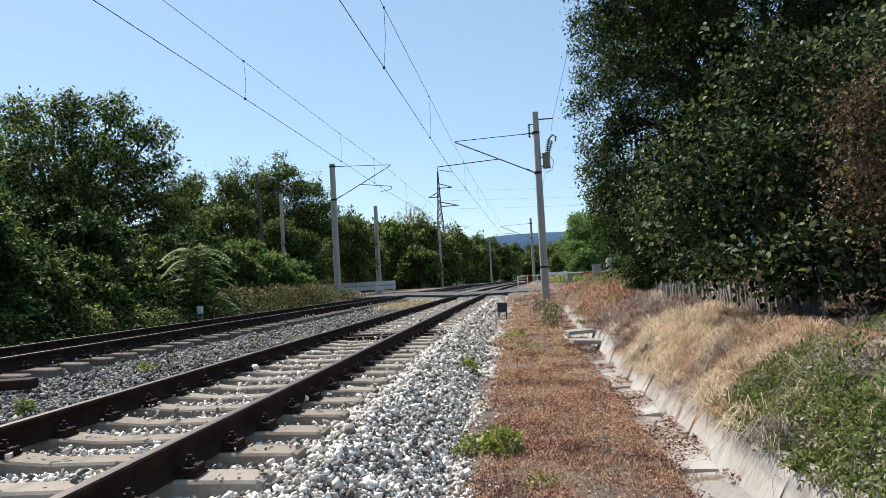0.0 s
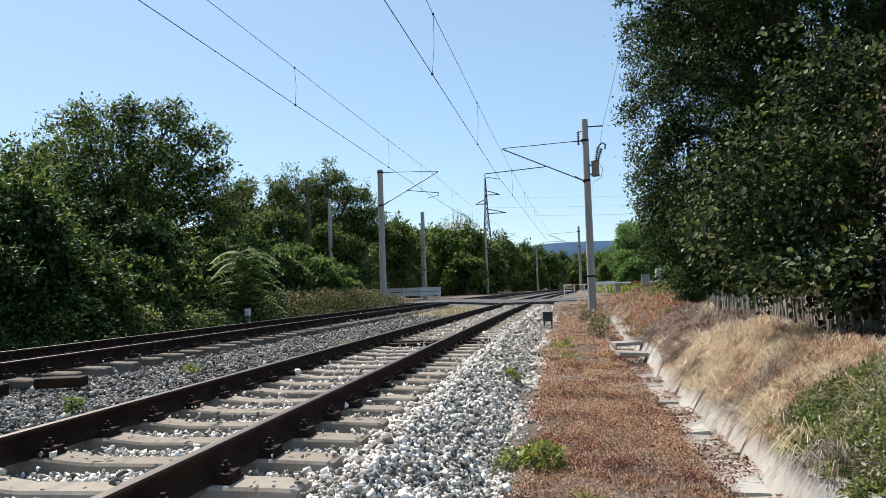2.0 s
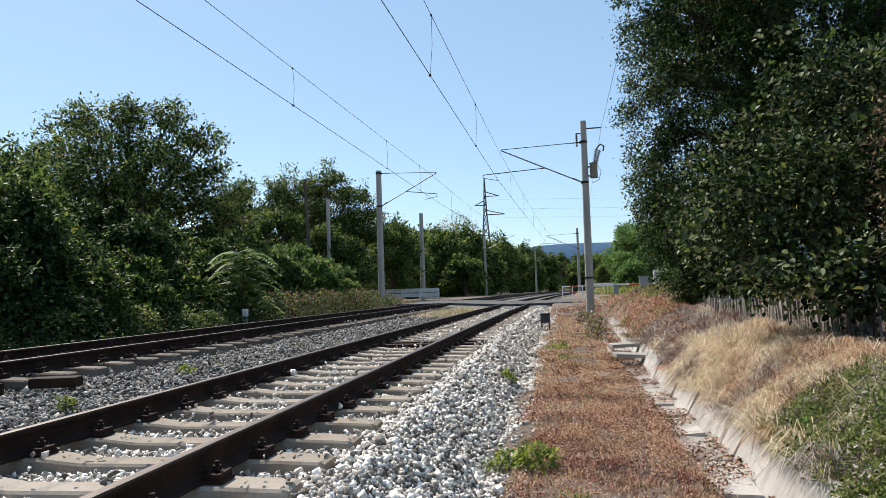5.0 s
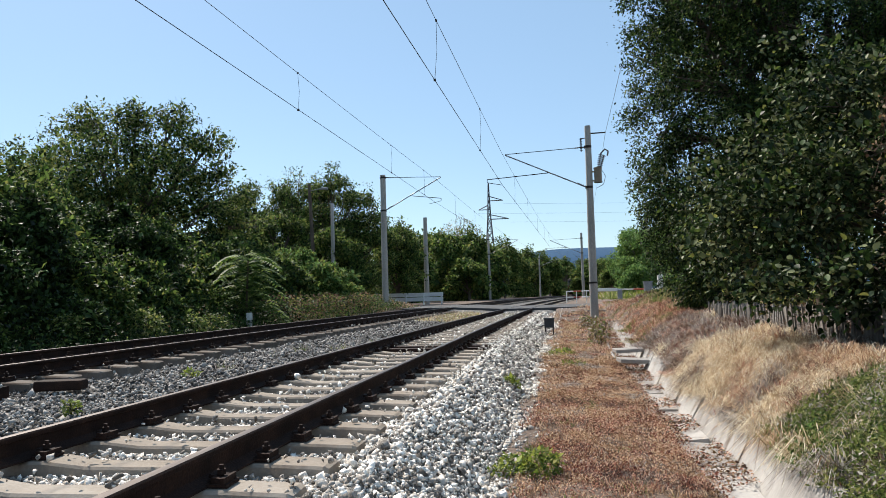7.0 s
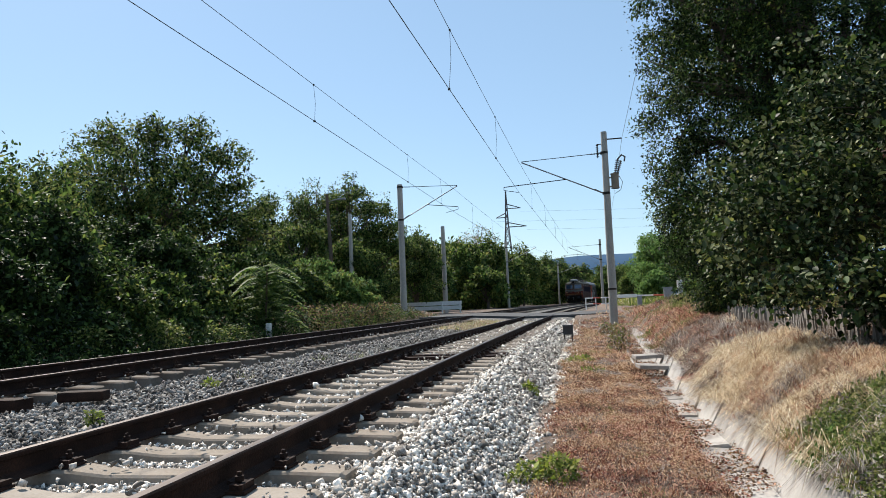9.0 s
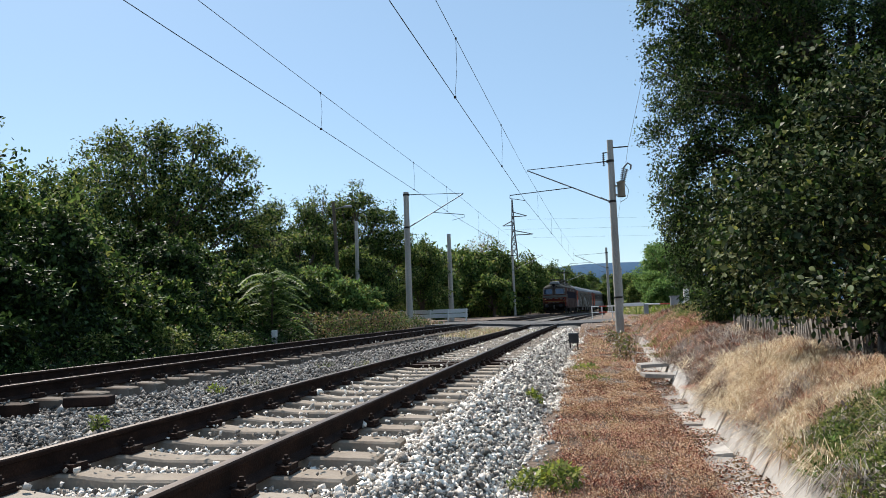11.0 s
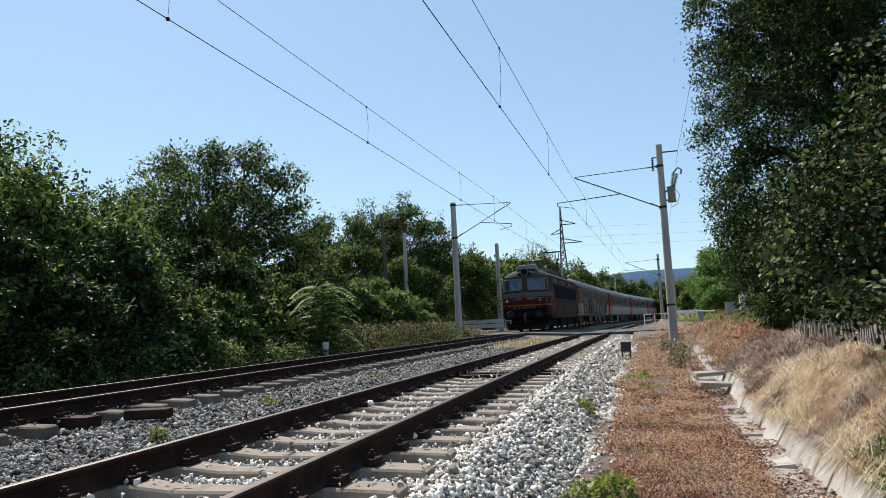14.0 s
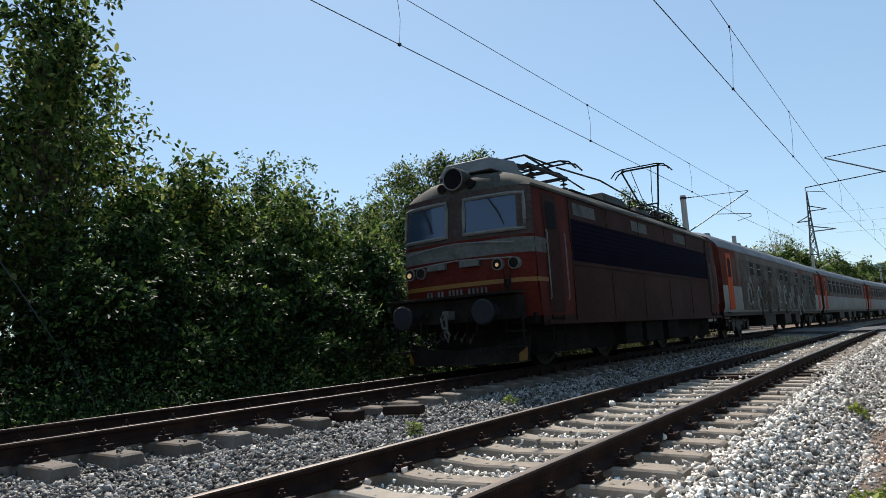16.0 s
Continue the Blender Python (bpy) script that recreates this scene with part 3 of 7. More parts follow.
def build_overhead():
    p = concrete_pole("catenary_pole", 1.36, 31.8, -0.75, 8.14, 0.19, 0.13, "round pale concrete catenary pole with a transformer can", lean=(0.03, 0))
    cantilever(p, -1, 3.66, 7.95, 6.15, 6.45, (0.84, 3.83))
    can = Shape()
    can.tube([(0.40, -0.05, 6.33), (0.40, -0.05, 6.94)], 0.165, 14)
    can.tube([(0.40, -0.05, 6.94), (0.40, -0.05, 6.99)], 0.19, 14)
    can.tube([(0.40, -0.05, 6.33), (0.40, -0.05, 6.37)], 0.185, 14)
    can.box((0.2, 0, 6.43), (0.3, 0.08, 0.06))
    can.box((0.2, 0, 6.83), (0.3, 0.08, 0.06))
    tank = part("transformer", can, material("tank_paint", [(0.16, 0.13, 0.09), (0.30, 0.25, 0.18)], 0.6, scale=4, fine=30), p, "rust-stained grey transformer can", smooth=True)
    bush = Shape()
    insulator(bush, (0.44, -0.05, 6.99), (0.56, -0.05, 7.62), 0.11, 7)
    insulator(bush, (0.52, -0.05, 6.99), (0.70, -0.05, 7.55), 0.09, 7)
    bush.tube([(0.56, -0.05, 7.62), (0.74, -0.05, 7.80), (0.88, -0.05, 7.70), (0.84, -0.05, 7.5)], 0.035, 6)
    bush.tube([(0.56, -0.05, 6.9), (0.72, -0.05, 6.6), (0.62, -0.05, 6.25), (0.35, -0.05, 6.1)], 0.012, 5)
    part("bushing", bush, M_IRON, tank, "dark ribbed bushings")
    top = Shape()
    top.tube([(0, 0, 8.55), (0.8, 0, 8.55)], 0.03, 6)
    insulator(top, (-0.28, 0, 8.35), (-0.28, 0, 7.75), 0.07, 7)
    top.tube([(0, 0, 8.35), (-0.3, 0, 8.35)], 0.02, 6)
    part("feeder_bracket", top, M_IRON, p, "short steel bracket at the pole's top")
    band = Shape()
    band.tube([(0, 0, 1.9), (0, 0, 1.98)], 0.19, 12)
    part("band", band, M_IRON, p)

    q = concrete_pole("catenary_pole", -9.6, 38.2, 0.1, 7.6, 0.19, 0.15, "round grey concrete catenary pole beside the far track")
    cantilever(q, 1, 3.26, 7.35, 5.5, 5.76, (0.0, 2.6))
    r2 = concrete_pole("catenary_pole", 2.4, 82, -0.3, 7.5, 0.17, 0.12, "slim concrete catenary pole beyond the level crossing")
    cantilever(r2, -1, 3.5, 7.2, 5.5, 5.9, (0.6, 3.4))
    l2 = concrete_pole("catenary_pole", -8.8, 88, 0.0, 8.4, 0.17, 0.12, "slim concrete catenary pole beside the far curve")
    cantilever(l2, 1, 3.7, 7.6, 5.8, 6.1, (0.0, 3.0))
    l3 = concrete_pole("catenary_pole", -3.8, 128, 0.0, 7.4, 0.17, 0.12, "far concrete catenary pole against dark trees")
    cantilever(l3, 1, 3.6, 7.0, 5.6, 5.9, (0.0, 3.0))
    r3 = concrete_pole("catenary_pole", 6.2, 132, 0.0, 8.0, 0.17, 0.12, "far concrete catenary pole on the outer curve")
    cantilever(r3, -1, 3.5, 7.4, 5.8, 6.0, (0.5, 3.2))
    concrete_pole("crossing_pole", -11.8, 62, 0.1, 7.8, 0.24, 0.17, "plain concrete pole beside the white guard rail")

    # near track's wires, then the far track's, then the feeder
    e = -3.06, -18.0, 5.62
    wire_span(e, (-2.47, 31.8, 5.72), 1.4, 1.5, 0.1, (0.34, 0.51, 0.675, 0.84), over=0.21)
    x2, y2 = 2.4 - 3.4, 82.0
    wire_span((-2.47, 31.8, 5.72), (x2, y2, 5.8), 1.5, 1.5, 0.25, (0.12, 0.3, 0.5, 0.7, 0.88))
    wire_span((x2, y2, 5.8), (6.2 - 3.2, 132, 6.0), 1.5, 1.4, 0.25, (0.2, 0.5, 0.8))
    e = -7.35, -12.0, 6.09
    wire_span(e, (-6.55, 38.2, 5.85), 0.89, 1.30, 0.12, (0.28, 0.43, 0.60, 0.80, 0.93))
    wire_span((-6.55, 38.2, 5.85), (-5.7, 88, 6.1), 1.30, 1.4, 0.2, (0.12, 0.3, 0.5, 0.7, 0.88))
    wire_span((-5.7, 88, 6.1), (-0.7, 128, 6.0), 1.4, 1.2, 0.2, (0.2, 0.5, 0.8))
    wire("feeder_wire", (2.16, 31.8, 7.8), (1.75, -18, 8.6), 0.3, 0.007, "single feeder wire along the poles")
    wire("feeder_wire", (2.16, 31.8, 7.8), (3.2, 82, 8.0), 0.4, 0.007, "single feeder wire along the poles")


# ---------------------------------------------------------------- plants
LEAF_V = np.array([[0, 0, 0], [-0.36, 0.5, 0.09], [0, 1, -0.06], [0.36, 0.5, 0.09]])


LEAF_F = np.array([[0, 3, 2], [0, 2, 1]])
ROUND_V = np.array([[0, 0, 0], [-0.3, 0.22, 0.07], [-0.40, 0.55, 0.09], [-0.24, 0.86, 0.02], [0, 1.08, -0.08], [0.24, 0.86, 0.02], [0.40, 0.55, 0.09], [0.3, 0.22, 0.07], [0, 0.55, 0.0]])
ROUND_F = np.array([[0, 8, 1], [1, 8, 2], [2, 8, 3], [3, 8, 4], [4, 8, 5], [5, 8, 6], [6, 8, 7], [7, 8, 0]])


MID_V = np.array([[0, 0, 0], [-0.30, 0.28, 0.06], [-0.27, 0.66, 0.05], [0, 1.0, -0.10], [0.27, 0.66, 0.05], [0.30, 0.28, 0.06]])
MID_F = np.array([[0, 5, 3], [5, 4, 3], [0, 3, 1], [1, 3, 2]])


def leaf_mesh(name, centres, outward, size, mats, long=1.0, droop=0.3, mi=None, spread=0.9, full=False, flat=1.0):
    """One small bent leaf at each centre: two triangles, a folded blade of four ("mid") or a rounded one of eight."""
    lv, lf = (MID_V, MID_F) if full == "mid" else (ROUND_V, ROUND_F) if full else (LEAF_V, LEAF_F)
    n = len(centres)
    d = outward * 0.6 + RNG.normal(0, spread, (n, 3))
    d[:, 2] = (d[:, 2] - droop) * flat
    d /= np.linalg.norm(d, axis=1)[:, None] + 1e-9
    up = RNG.normal(0, 0.55, (n, 3)) + np.array([0, 0, 1.0])
    a = np.cross(d, up)
    a /= np.linalg.norm(a, axis=1)[:, None] + 1e-9
    b = np.cross(a, d)
    s = (size * np.exp(RNG.normal(0, 0.25, n)))[:, None, None]
    v = (lv[None, :, 0, None] * a[:, None] + lv[None, :, 1, None] * d[:, None] * long + lv[None, :, 2, None] * b[:, None]) * s + centres[:, None]
    f = (lf[None] + len(lv) * np.arange(n)[:, None, None]).reshape(-1, 3)
    return cloud_mesh(name, v.reshape(-1, 3), f, mats, None if mi is None else np.repeat(mi, len(lf)))


def crown_points(blobs, clump, per):
    """Leaf places: small clumps on the shells of the blobs. A blob: x, y, z, rx, ry, rz, clumps."""
    cs, ns = [], []
    for x, y, z, rx, ry, rz, k in blobs:
        u = RNG.normal(size=(k, 3))
        u /= np.linalg.norm(u, axis=1)[:, None]
        r = RNG.uniform(0.45, 1.0, k) ** 0.4 * (1 + 0.10 * RNG.normal(size=k))
        c = u * r[:, None] * np.array([rx, ry, rz]) + np.array([x, y, z])
        p = np.repeat(c, per, 0) + RNG.normal(0, clump, (k * per, 3)) * np.array([1, 1, 0.7])
        cs.append(p)
        ns.append(np.repeat(u, per, 0))
    return np.concatenate(cs), np.concatenate(ns)


def tree(name, label, x, y, trunk_h, trunk_r, blobs, clump, per, size, mats, long=1.4, category="tree", group="trees", weights=None, base=None, full=False):
    """Tapered trunk, limbs to the blobs, and a crown of small leaves. Blobs are relative to the foot."""
    z0 = place_z(x, y) if base is None else base
    t = tagged(new(name), label, category, group=group)
    t.matrix_basis = pose(x, y, z0)
    sh = Shape()
    sh.tube([(0, 0, -0.3), (0.05, 0, trunk_h * 0.5), (0, 0.05, trunk_h)], [trunk_r * 1.25, trunk_r, trunk_r * 0.8], 9)
    part("trunk", sh, M_BARK, t, smooth=True)
    for b in blobs:
        if b[3] < 0.3 and group != "garden bushes":
            continue
        tip = Vector(b[:3])
        root = Vector((0, 0, trunk_h * (0.65 if tip.z > trunk_h else 0.4)))
        midp = root.lerp(tip, 0.5) + Vector((0, 0, 0.12 * (tip - root).length))
        sh = Shape()
        sh.tube([root, midp, tip], [trunk_r * 0.5, trunk_r * 0.32, trunk_r * 0.1], 6)
        for k in range(4):
            o = Vector(RNG.normal(size=3)).normalized()
            sh.tube([midp.lerp(tip, 0.3 + 0.2 * k), tip + Vector((o.x * b[3], o.y * b[4], o.z * b[5])) * 0.8], [trunk_r * 0.16, trunk_r * 0.04], 4)
        part("limb", sh, M_BARK, t, smooth=True)
    p, nrm = crown_points(blobs, clump, per)
    low = p[:, 2] < 0.06
    p[low, 2] = RNG.uniform(0.03, 0.5, low.sum())
    mi = None
    if isinstance(mats, list):
        w = weights or [1 / len(mats)] * len(mats)
        mi = RNG.choice(len(mats), len(p), p=w)
    tagged(new("crown", leaf_mesh("crown", p, nrm, size, mats, long, mi=mi, full=full))).parent = t
    return t


def blobs_in(n, cx, cy, cz, rx, ry, rz, size, clumps):
    out = []
    for k in range(n):
        u = RNG.normal(size=3)
        u /= np.linalg.norm(u)
        r = RNG.uniform(0.3, 1.0) ** 0.5
        s = size * RNG.uniform(0.75, 1.3)
        out.append((cx + u[0] * r * rx, cy + u[1] * r * ry, cz + u[2] * r * rz, s, s, s * 0.85, int(clumps * (s / size) ** 2)))
    return out


def shoots(n, cx, cy, top, r, h, clumps):
    """Narrow upright tips on a crown."""
    return [(cx + RNG.normal(0, r), cy + RNG.normal(0, r), top - RNG.uniform(0, 0.35) * h, 0.22, 0.22, 0.5 * h, clumps) for k in range(n)]


def crown_of(h, w, low=0.12):
    """Blobs of a full crown h high and w wide, with an uneven outline."""
    out = []
    for fz, fr, n in ((0.86, 0.16, 2), (0.72, 0.52, 4), (0.54, 0.80, 5), (0.36, 0.85, 5), (low + 0.08, 0.75, 5)):
        a0 = RNG.uniform(0, 6.28)
        for k in range(n):
            a = a0 + 6.283 * k / n + RNG.normal(0, 0.25)
            r = 0.5 * w * fr * RNG.uniform(0.75, 1.1)
            s = (0.13 * h + 0.10 * w) * RNG.uniform(0.8, 1.2) * 0.72
            out.append((r * math.cos(a), r * math.sin(a), fz * h + RNG.normal(0, 0.03) * h, s, s, s * 0.85, 52))
    return out


def ragged_crown(h, w, low=0.1, n=26, flat=0.85, clumps=26):
    """A loose crown of many small leaf masses of mixed size, with gaps between them and an uneven top."""
    out = []
    for k in range(n):
        fz = low + (0.97 - low) * RNG.uniform() ** 0.75
        wide = math.sqrt(max(0.05, 1 - ((fz - 0.42) / 0.62) ** 2))
        a, r = RNG.uniform(0, 6.283), 0.5 * w * wide * RNG.uniform(0.25, 1.1) ** 0.6
        s = h * RNG.uniform(0.05, 0.115)
        out.append((r * math.cos(a), r * math.sin(a), fz * h * RNG.uniform(0.93, 1.05), s * 1.15, s * 1.15, s * flat, int(clumps * (s / (0.085 * h)) ** 2) + 4))
    for k in range(4):
        a, r = RNG.uniform(0, 6.283), 0.22 * w * RNG.uniform()
        out.append((r * math.cos(a), r * math.sin(a), h * RNG.uniform(0.93, 1.06), 0.03 * h, 0.03 * h, 0.08 * h, 7))
    return out


def upright_crown(h, w, n):
    """A rounded core with many narrow leafy shoots standing out of it."""
    out = [(0.28 * w * math.cos(a), 0.28 * w * math.sin(a), z * h, 0.3 * w, 0.3 * w, 0.20 * h, 60) for z, a in ((0.2, 0.5), (0.22, 2.6), (0.25, 4.6), (0.42, 1.2), (0.45, 3.4), (0.44, 5.5), (0.62, 0.2), (0.62, 3.0))]
    for k in range(n):
        a, q = RNG.uniform(0, 6.283), RNG.uniform(0.05, 1.0) ** 0.6
        r = 0.52 * w * q
        top = h * (1.0 - 0.75 * q ** 1.8 * RNG.uniform(0.35, 1.15)) * RNG.uniform(0.86, 1.06)
        l = min(RNG.uniform(0.28, 0.62), top * 0.4)
        s = RNG.uniform(0.13, 0.24)
        out.append((r * math.cos(a), r * math.sin(a), top - l, s, s, l, int(34 * l + 4)))
    return out


def build_left_plants():
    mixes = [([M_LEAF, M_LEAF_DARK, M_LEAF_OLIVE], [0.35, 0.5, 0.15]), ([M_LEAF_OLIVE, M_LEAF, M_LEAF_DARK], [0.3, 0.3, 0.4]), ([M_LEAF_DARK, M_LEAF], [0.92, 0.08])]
    # broad tree above the wall of shrubs beyond the far track
    big = [(-5.0, 0, 7.4, 2.1), (-3.2, 0.5, 9.1, 1.9), (-0.7, 0, 9.7, 1.9), (1.9, 0.3, 9.4, 1.8), (3.9, 0, 7.9, 1.8), (5.4, 0, 6.0, 1.5), (-1, 0, 6.6, 2.6), (2.0, 0, 6.2, 2.5), (-4.4, 0, 4.8, 2.3), (0, -2.2, 7.6, 2.1), (3, -1.6, 6.8, 2.0),
           (-3, -2, 6.4, 2.0), (6.2, 0.4, 4.6, 1.2), (4.4, -1, 4.6, 1.7), (0.4, -1, 4.4, 2.2), (-6.4, 0, 6.6, 1.2), (0.6, 0, 10.6, 0.8), (-2.4, 0, 10.6, 0.8), (2.9, 0, 10.3, 0.8), (4.8, 0.3, 9.0, 0.8)]
    tree("broad_tree", "broad dark green tree standing above the shrubs", -22.5, 34, 3.5, 0.35, [(x, y, z, r, r, r * 0.85, int(15 + 19 * r * r)) for x, y, z, r in big], 0.25, 30, 0.13, [M_LEAF_DARK, M_LEAF_OLIVE, M_LEAF], weights=[0.35, 0.4, 0.25])
    rows = [(-16.5, 27, 4.4, 3.4), (-14.5, 31, 3.7, 3.2), (-15.2, 22, 4.2, 3.2), (-13.0, 26, 3.3, 2.8), (-12.2, 30, 2.6, 2.2), (-13.2, 20.5, 3.4, 2.6), (-17, 19.0, 5.0, 3.4), (-12.0, 34, 2.6, 2.4), (-14, 36, 3.6, 3.0),
            (-12.6, 16.2, 2.9, 2.4), (-18.5, 23, 5.2, 3.4), (-20.5, 27, 5.4, 3.6), (-12.0, 18.4, 2.3, 1.9), (-12.2, 23.4, 2.4, 2.0), (-12.4, 13.6, 2.6, 2.2), (-13, 10.4, 3.0, 2.2), (-13.2, 7.5, 3.2, 2.4),
            (-13.8, 4.5, 4.4, 2.8), (-15.5, 2.0, 5.5, 3.4), (-16.5, 40, 4.0, 3.4), (-13.6, 41, 3.0, 2.4), (-19, 44, 4.6, 3.4), (-11.6, 37.5, 1.6, 1.6), (-17.5, 33, 4.4, 3.2), (-24, 26, 5.4, 3.6), (-27, 30, 6.0, 4.0), (-21.5, 20, 6.2, 3.6), (-11.3, 12.2, 2.3, 2.0), (-11.3, 15.4, 2.0, 1.9), (-11.4, 9.4, 2.5, 2.1), (-11.0, 17.6, 1.4, 1.5), (-11.5, 20.2, 1.7, 1.9), (-11.6, 6.6, 2.6, 2.1), (-11.9, 4.0, 2.8, 2.2), (-12.3, 11.0, 3.6, 2.4), (-12.2, 14.2, 3.4, 2.4), (-12.4, 8.0, 3.7, 2.4), (-10.7, 13.8, 1.1, 1.5), (-10.7, 10.8, 1.2, 1.5), (-10.8, 8.0, 1.3, 1.5)]
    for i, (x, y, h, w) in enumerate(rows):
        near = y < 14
        # near shrubs get mostly dark leaves, in place of the deep shade there
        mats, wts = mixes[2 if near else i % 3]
        # sunlight on the farther shrubs is put into a lighter leaf mix
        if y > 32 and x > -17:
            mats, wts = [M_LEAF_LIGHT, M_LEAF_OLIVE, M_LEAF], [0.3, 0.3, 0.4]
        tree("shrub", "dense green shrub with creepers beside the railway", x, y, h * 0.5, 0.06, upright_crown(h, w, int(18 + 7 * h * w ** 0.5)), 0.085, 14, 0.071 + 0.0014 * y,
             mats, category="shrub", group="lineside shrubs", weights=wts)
    for x, y, h, w in ((-15.4, 7.8, 9.8, 2.9), (-14.8, 11.1, 5.2, 2.0), (-15.2, 12.5, 4.7, 2.0), (-14.9, 14.7, 5.0, 2.2), (-15.8, 16.9, 4.6, 2.4), (-17.6, 5.2, 11.0, 4.4), (-18.2, 9.5, 8.4, 3.6), (-18.5, 14, 5.8, 3.2), (-14.4, 9.5, 4.6, 2.0), (-14.2, 13.4, 4.2, 1.9), (-14.2, 17.4, 4.0, 2.2), (-19.4, 18.2, 7.3, 3.0), (-20.5, 24.5, 6.8, 3.2)):
        tree("young_tree", "slender dark green tree with loose leafy tips", x, y, h * 0.6, 0.09, crown_of(h, w, 0.2) + upright_crown(h, w, 26) + shoots(11, 0, 0, h, w * 0.26, 1.3, 10), 0.12, 7, 0.108, [M_LEAF_DARK, M_LEAF, M_LEAF_OLIVE], weights=[0.25, 0.45, 0.3], full="mid")
    # fern-leaved young sumac by the far track
    plant = tagged(new("sumac_plant"), "green sumac with long feathered leaves", "plant")
    plant.matrix_basis = pose(-10.25, 22.0, place_z(-10.25, 22.0))
    st = Shape()
    st.tube([(0, 0, -0.2), (0.05, 0, 1.1), (0.1, 0, 2.2)], [0.05, 0.04, 0.02], 7)
    part("stem", st, M_BARK, plant, smooth=True)
    for k in range(40):
        a = 2.4 * k
        z0 = 0.5 + 1.9 * k / 40
        l = 1.4 - 0.35 * k / 40
        sh = Shape()
        d = Vector((math.cos(a), math.sin(a), 0))
        pts = [Vector((0.08, 0, z0)) + d * (l * q) + Vector((0, 0, 0.6 * l * q - 0.8 * l * q * q)) for q in (0, 0.2, 0.4, 0.6, 0.8, 1.0)]
        sh.tube(pts, [0.012, 0.01, 0.009, 0.007, 0.005, 0.003], 5)
        side = Vector((-d.y, d.x, 0))
        for q in np.linspace(0.15, 1.0, 12):
            i = min(4, int(q * 5))
            c = pts[i].lerp(pts[i + 1], q * 5 - i)
            for s in (-1, 1):
                tip = c + side * s * 0.33 * (1.1 - 0.5 * q) + d * 0.06 - Vector((0, 0, 0.10))
                w = d * 0.055
                sh.add([c, c.lerp(tip, 0.45) + w, tip, c.lerp(tip, 0.45) - w], [(0, 1, 2), (0, 2, 3)])
        part("frond", sh, M_LEAF, plant, "feathered green leaf")


def build_far_plants():
    for x, y, h, w in ((-24.2, 55, 9.8, 5.0), (-21.2, 56, 10.6, 5.0), (-18.4, 55, 10.6, 4.8), (-16.2, 56, 9.2, 3.8), (-27.5, 57, 10.0, 5.0), (-31, 48, 9.6, 6), (-15.3, 47, 5.2, 3.0), (-34, 40, 9.0, 6), (-19.5, 47, 6.5, 4.0), (-14.0, 60, 6.6, 3.0)):
        tree("acacia_tree", "mid green feathery tree behind the lineside shrubs", x, y, h * 0.55, 0.18, ragged_crown(h, w * 1.25, 0.15, 34, 0.5, 30), 0.22, 17, 0.13, [M_LEAF_OLIVE, M_LEAF, M_LEAF_DARK], weights=[0.3, 0.4, 0.3])
    for x, y, h in ((-19, 80, 8.6), (-17, 100, 9.0), (-12, 108, 8.2), (-22, 96, 9.5), (-9.2, 116, 9.0), (-6.5, 150, 9.5), (-12, 140, 9.5), (-4, 172, 9.5), (-28, 84, 9.5), (-16, 74, 5.5), (1, 195, 9.5), (-14, 88, 7.5), (7, 230, 10),
                    (20, 255, 10), (-9.8, 98, 5.5), (-7.5, 126, 7.0), (-10.9, 84, 4.4), (-20, 66, 6), (34, 240, 10), (-2, 215, 9), (-25, 72, 7), (-19.5, 104, 9.5), (-5, 135, 6.5), (-2.5, 152, 7), (4, 152, 6.0), (7, 168, 7.5), (10.5, 182, 8.5), (14, 205, 9.5), (10, 146, 5.5), (-12.5, 94, 8.5), (-11, 104, 7.5), (-15, 122, 9.5)):
        tree("far_tree", "green tree along the far curve of the railway", x, y, h * 0.45, 0.16, ragged_crown(h, h * RNG.uniform(0.6, 0.95), 0.03, 34, 0.85, 26), 0.30, 10, 0.28, [M_LEAF_OLIVE, M_LEAF, M_LEAF_DARK], group="far trees", weights=[0.32, 0.53, 0.15])
    for x, y, h in ((-14.0, 99, 11.0), (-12.4, 101, 10.2), (-15.6, 103, 10.4)):
        tree("thin_tree", "thin pale tree with sparse wispy twigs", x, y, h * 0.8, 0.10, [b[:6] + (max(2, b[6] // 4),) for b in ragged_crown(h, h * 0.42, 0.3, 46, 1.3, 16)], 0.25, 10, 0.16, [M_LEAF_OLIVE, M_GREYTWIG], group="far trees", weights=[0.6, 0.4])
    for x, y, h in ((6.6, 60, 5.2), (9.5, 64, 6.2), (8, 75, 6.5), (13, 62, 6.5), (12, 85, 8), (18, 70, 8), (5.6, 57, 2.2), (10.5, 56, 3.0), (8, 53.5, 1.4), (16, 58, 5)):
        tree("bright_bush", "bright green leafy bush beyond the crossing road", x, y, h * 0.4, 0.1, ragged_crown(h, h * 0.95, 0.03, 26), 0.2, 14, 0.15, [M_LEAF_LIGHT, M_LEAF], category="bush", group="far bushes", weights=[0.75, 0.25])


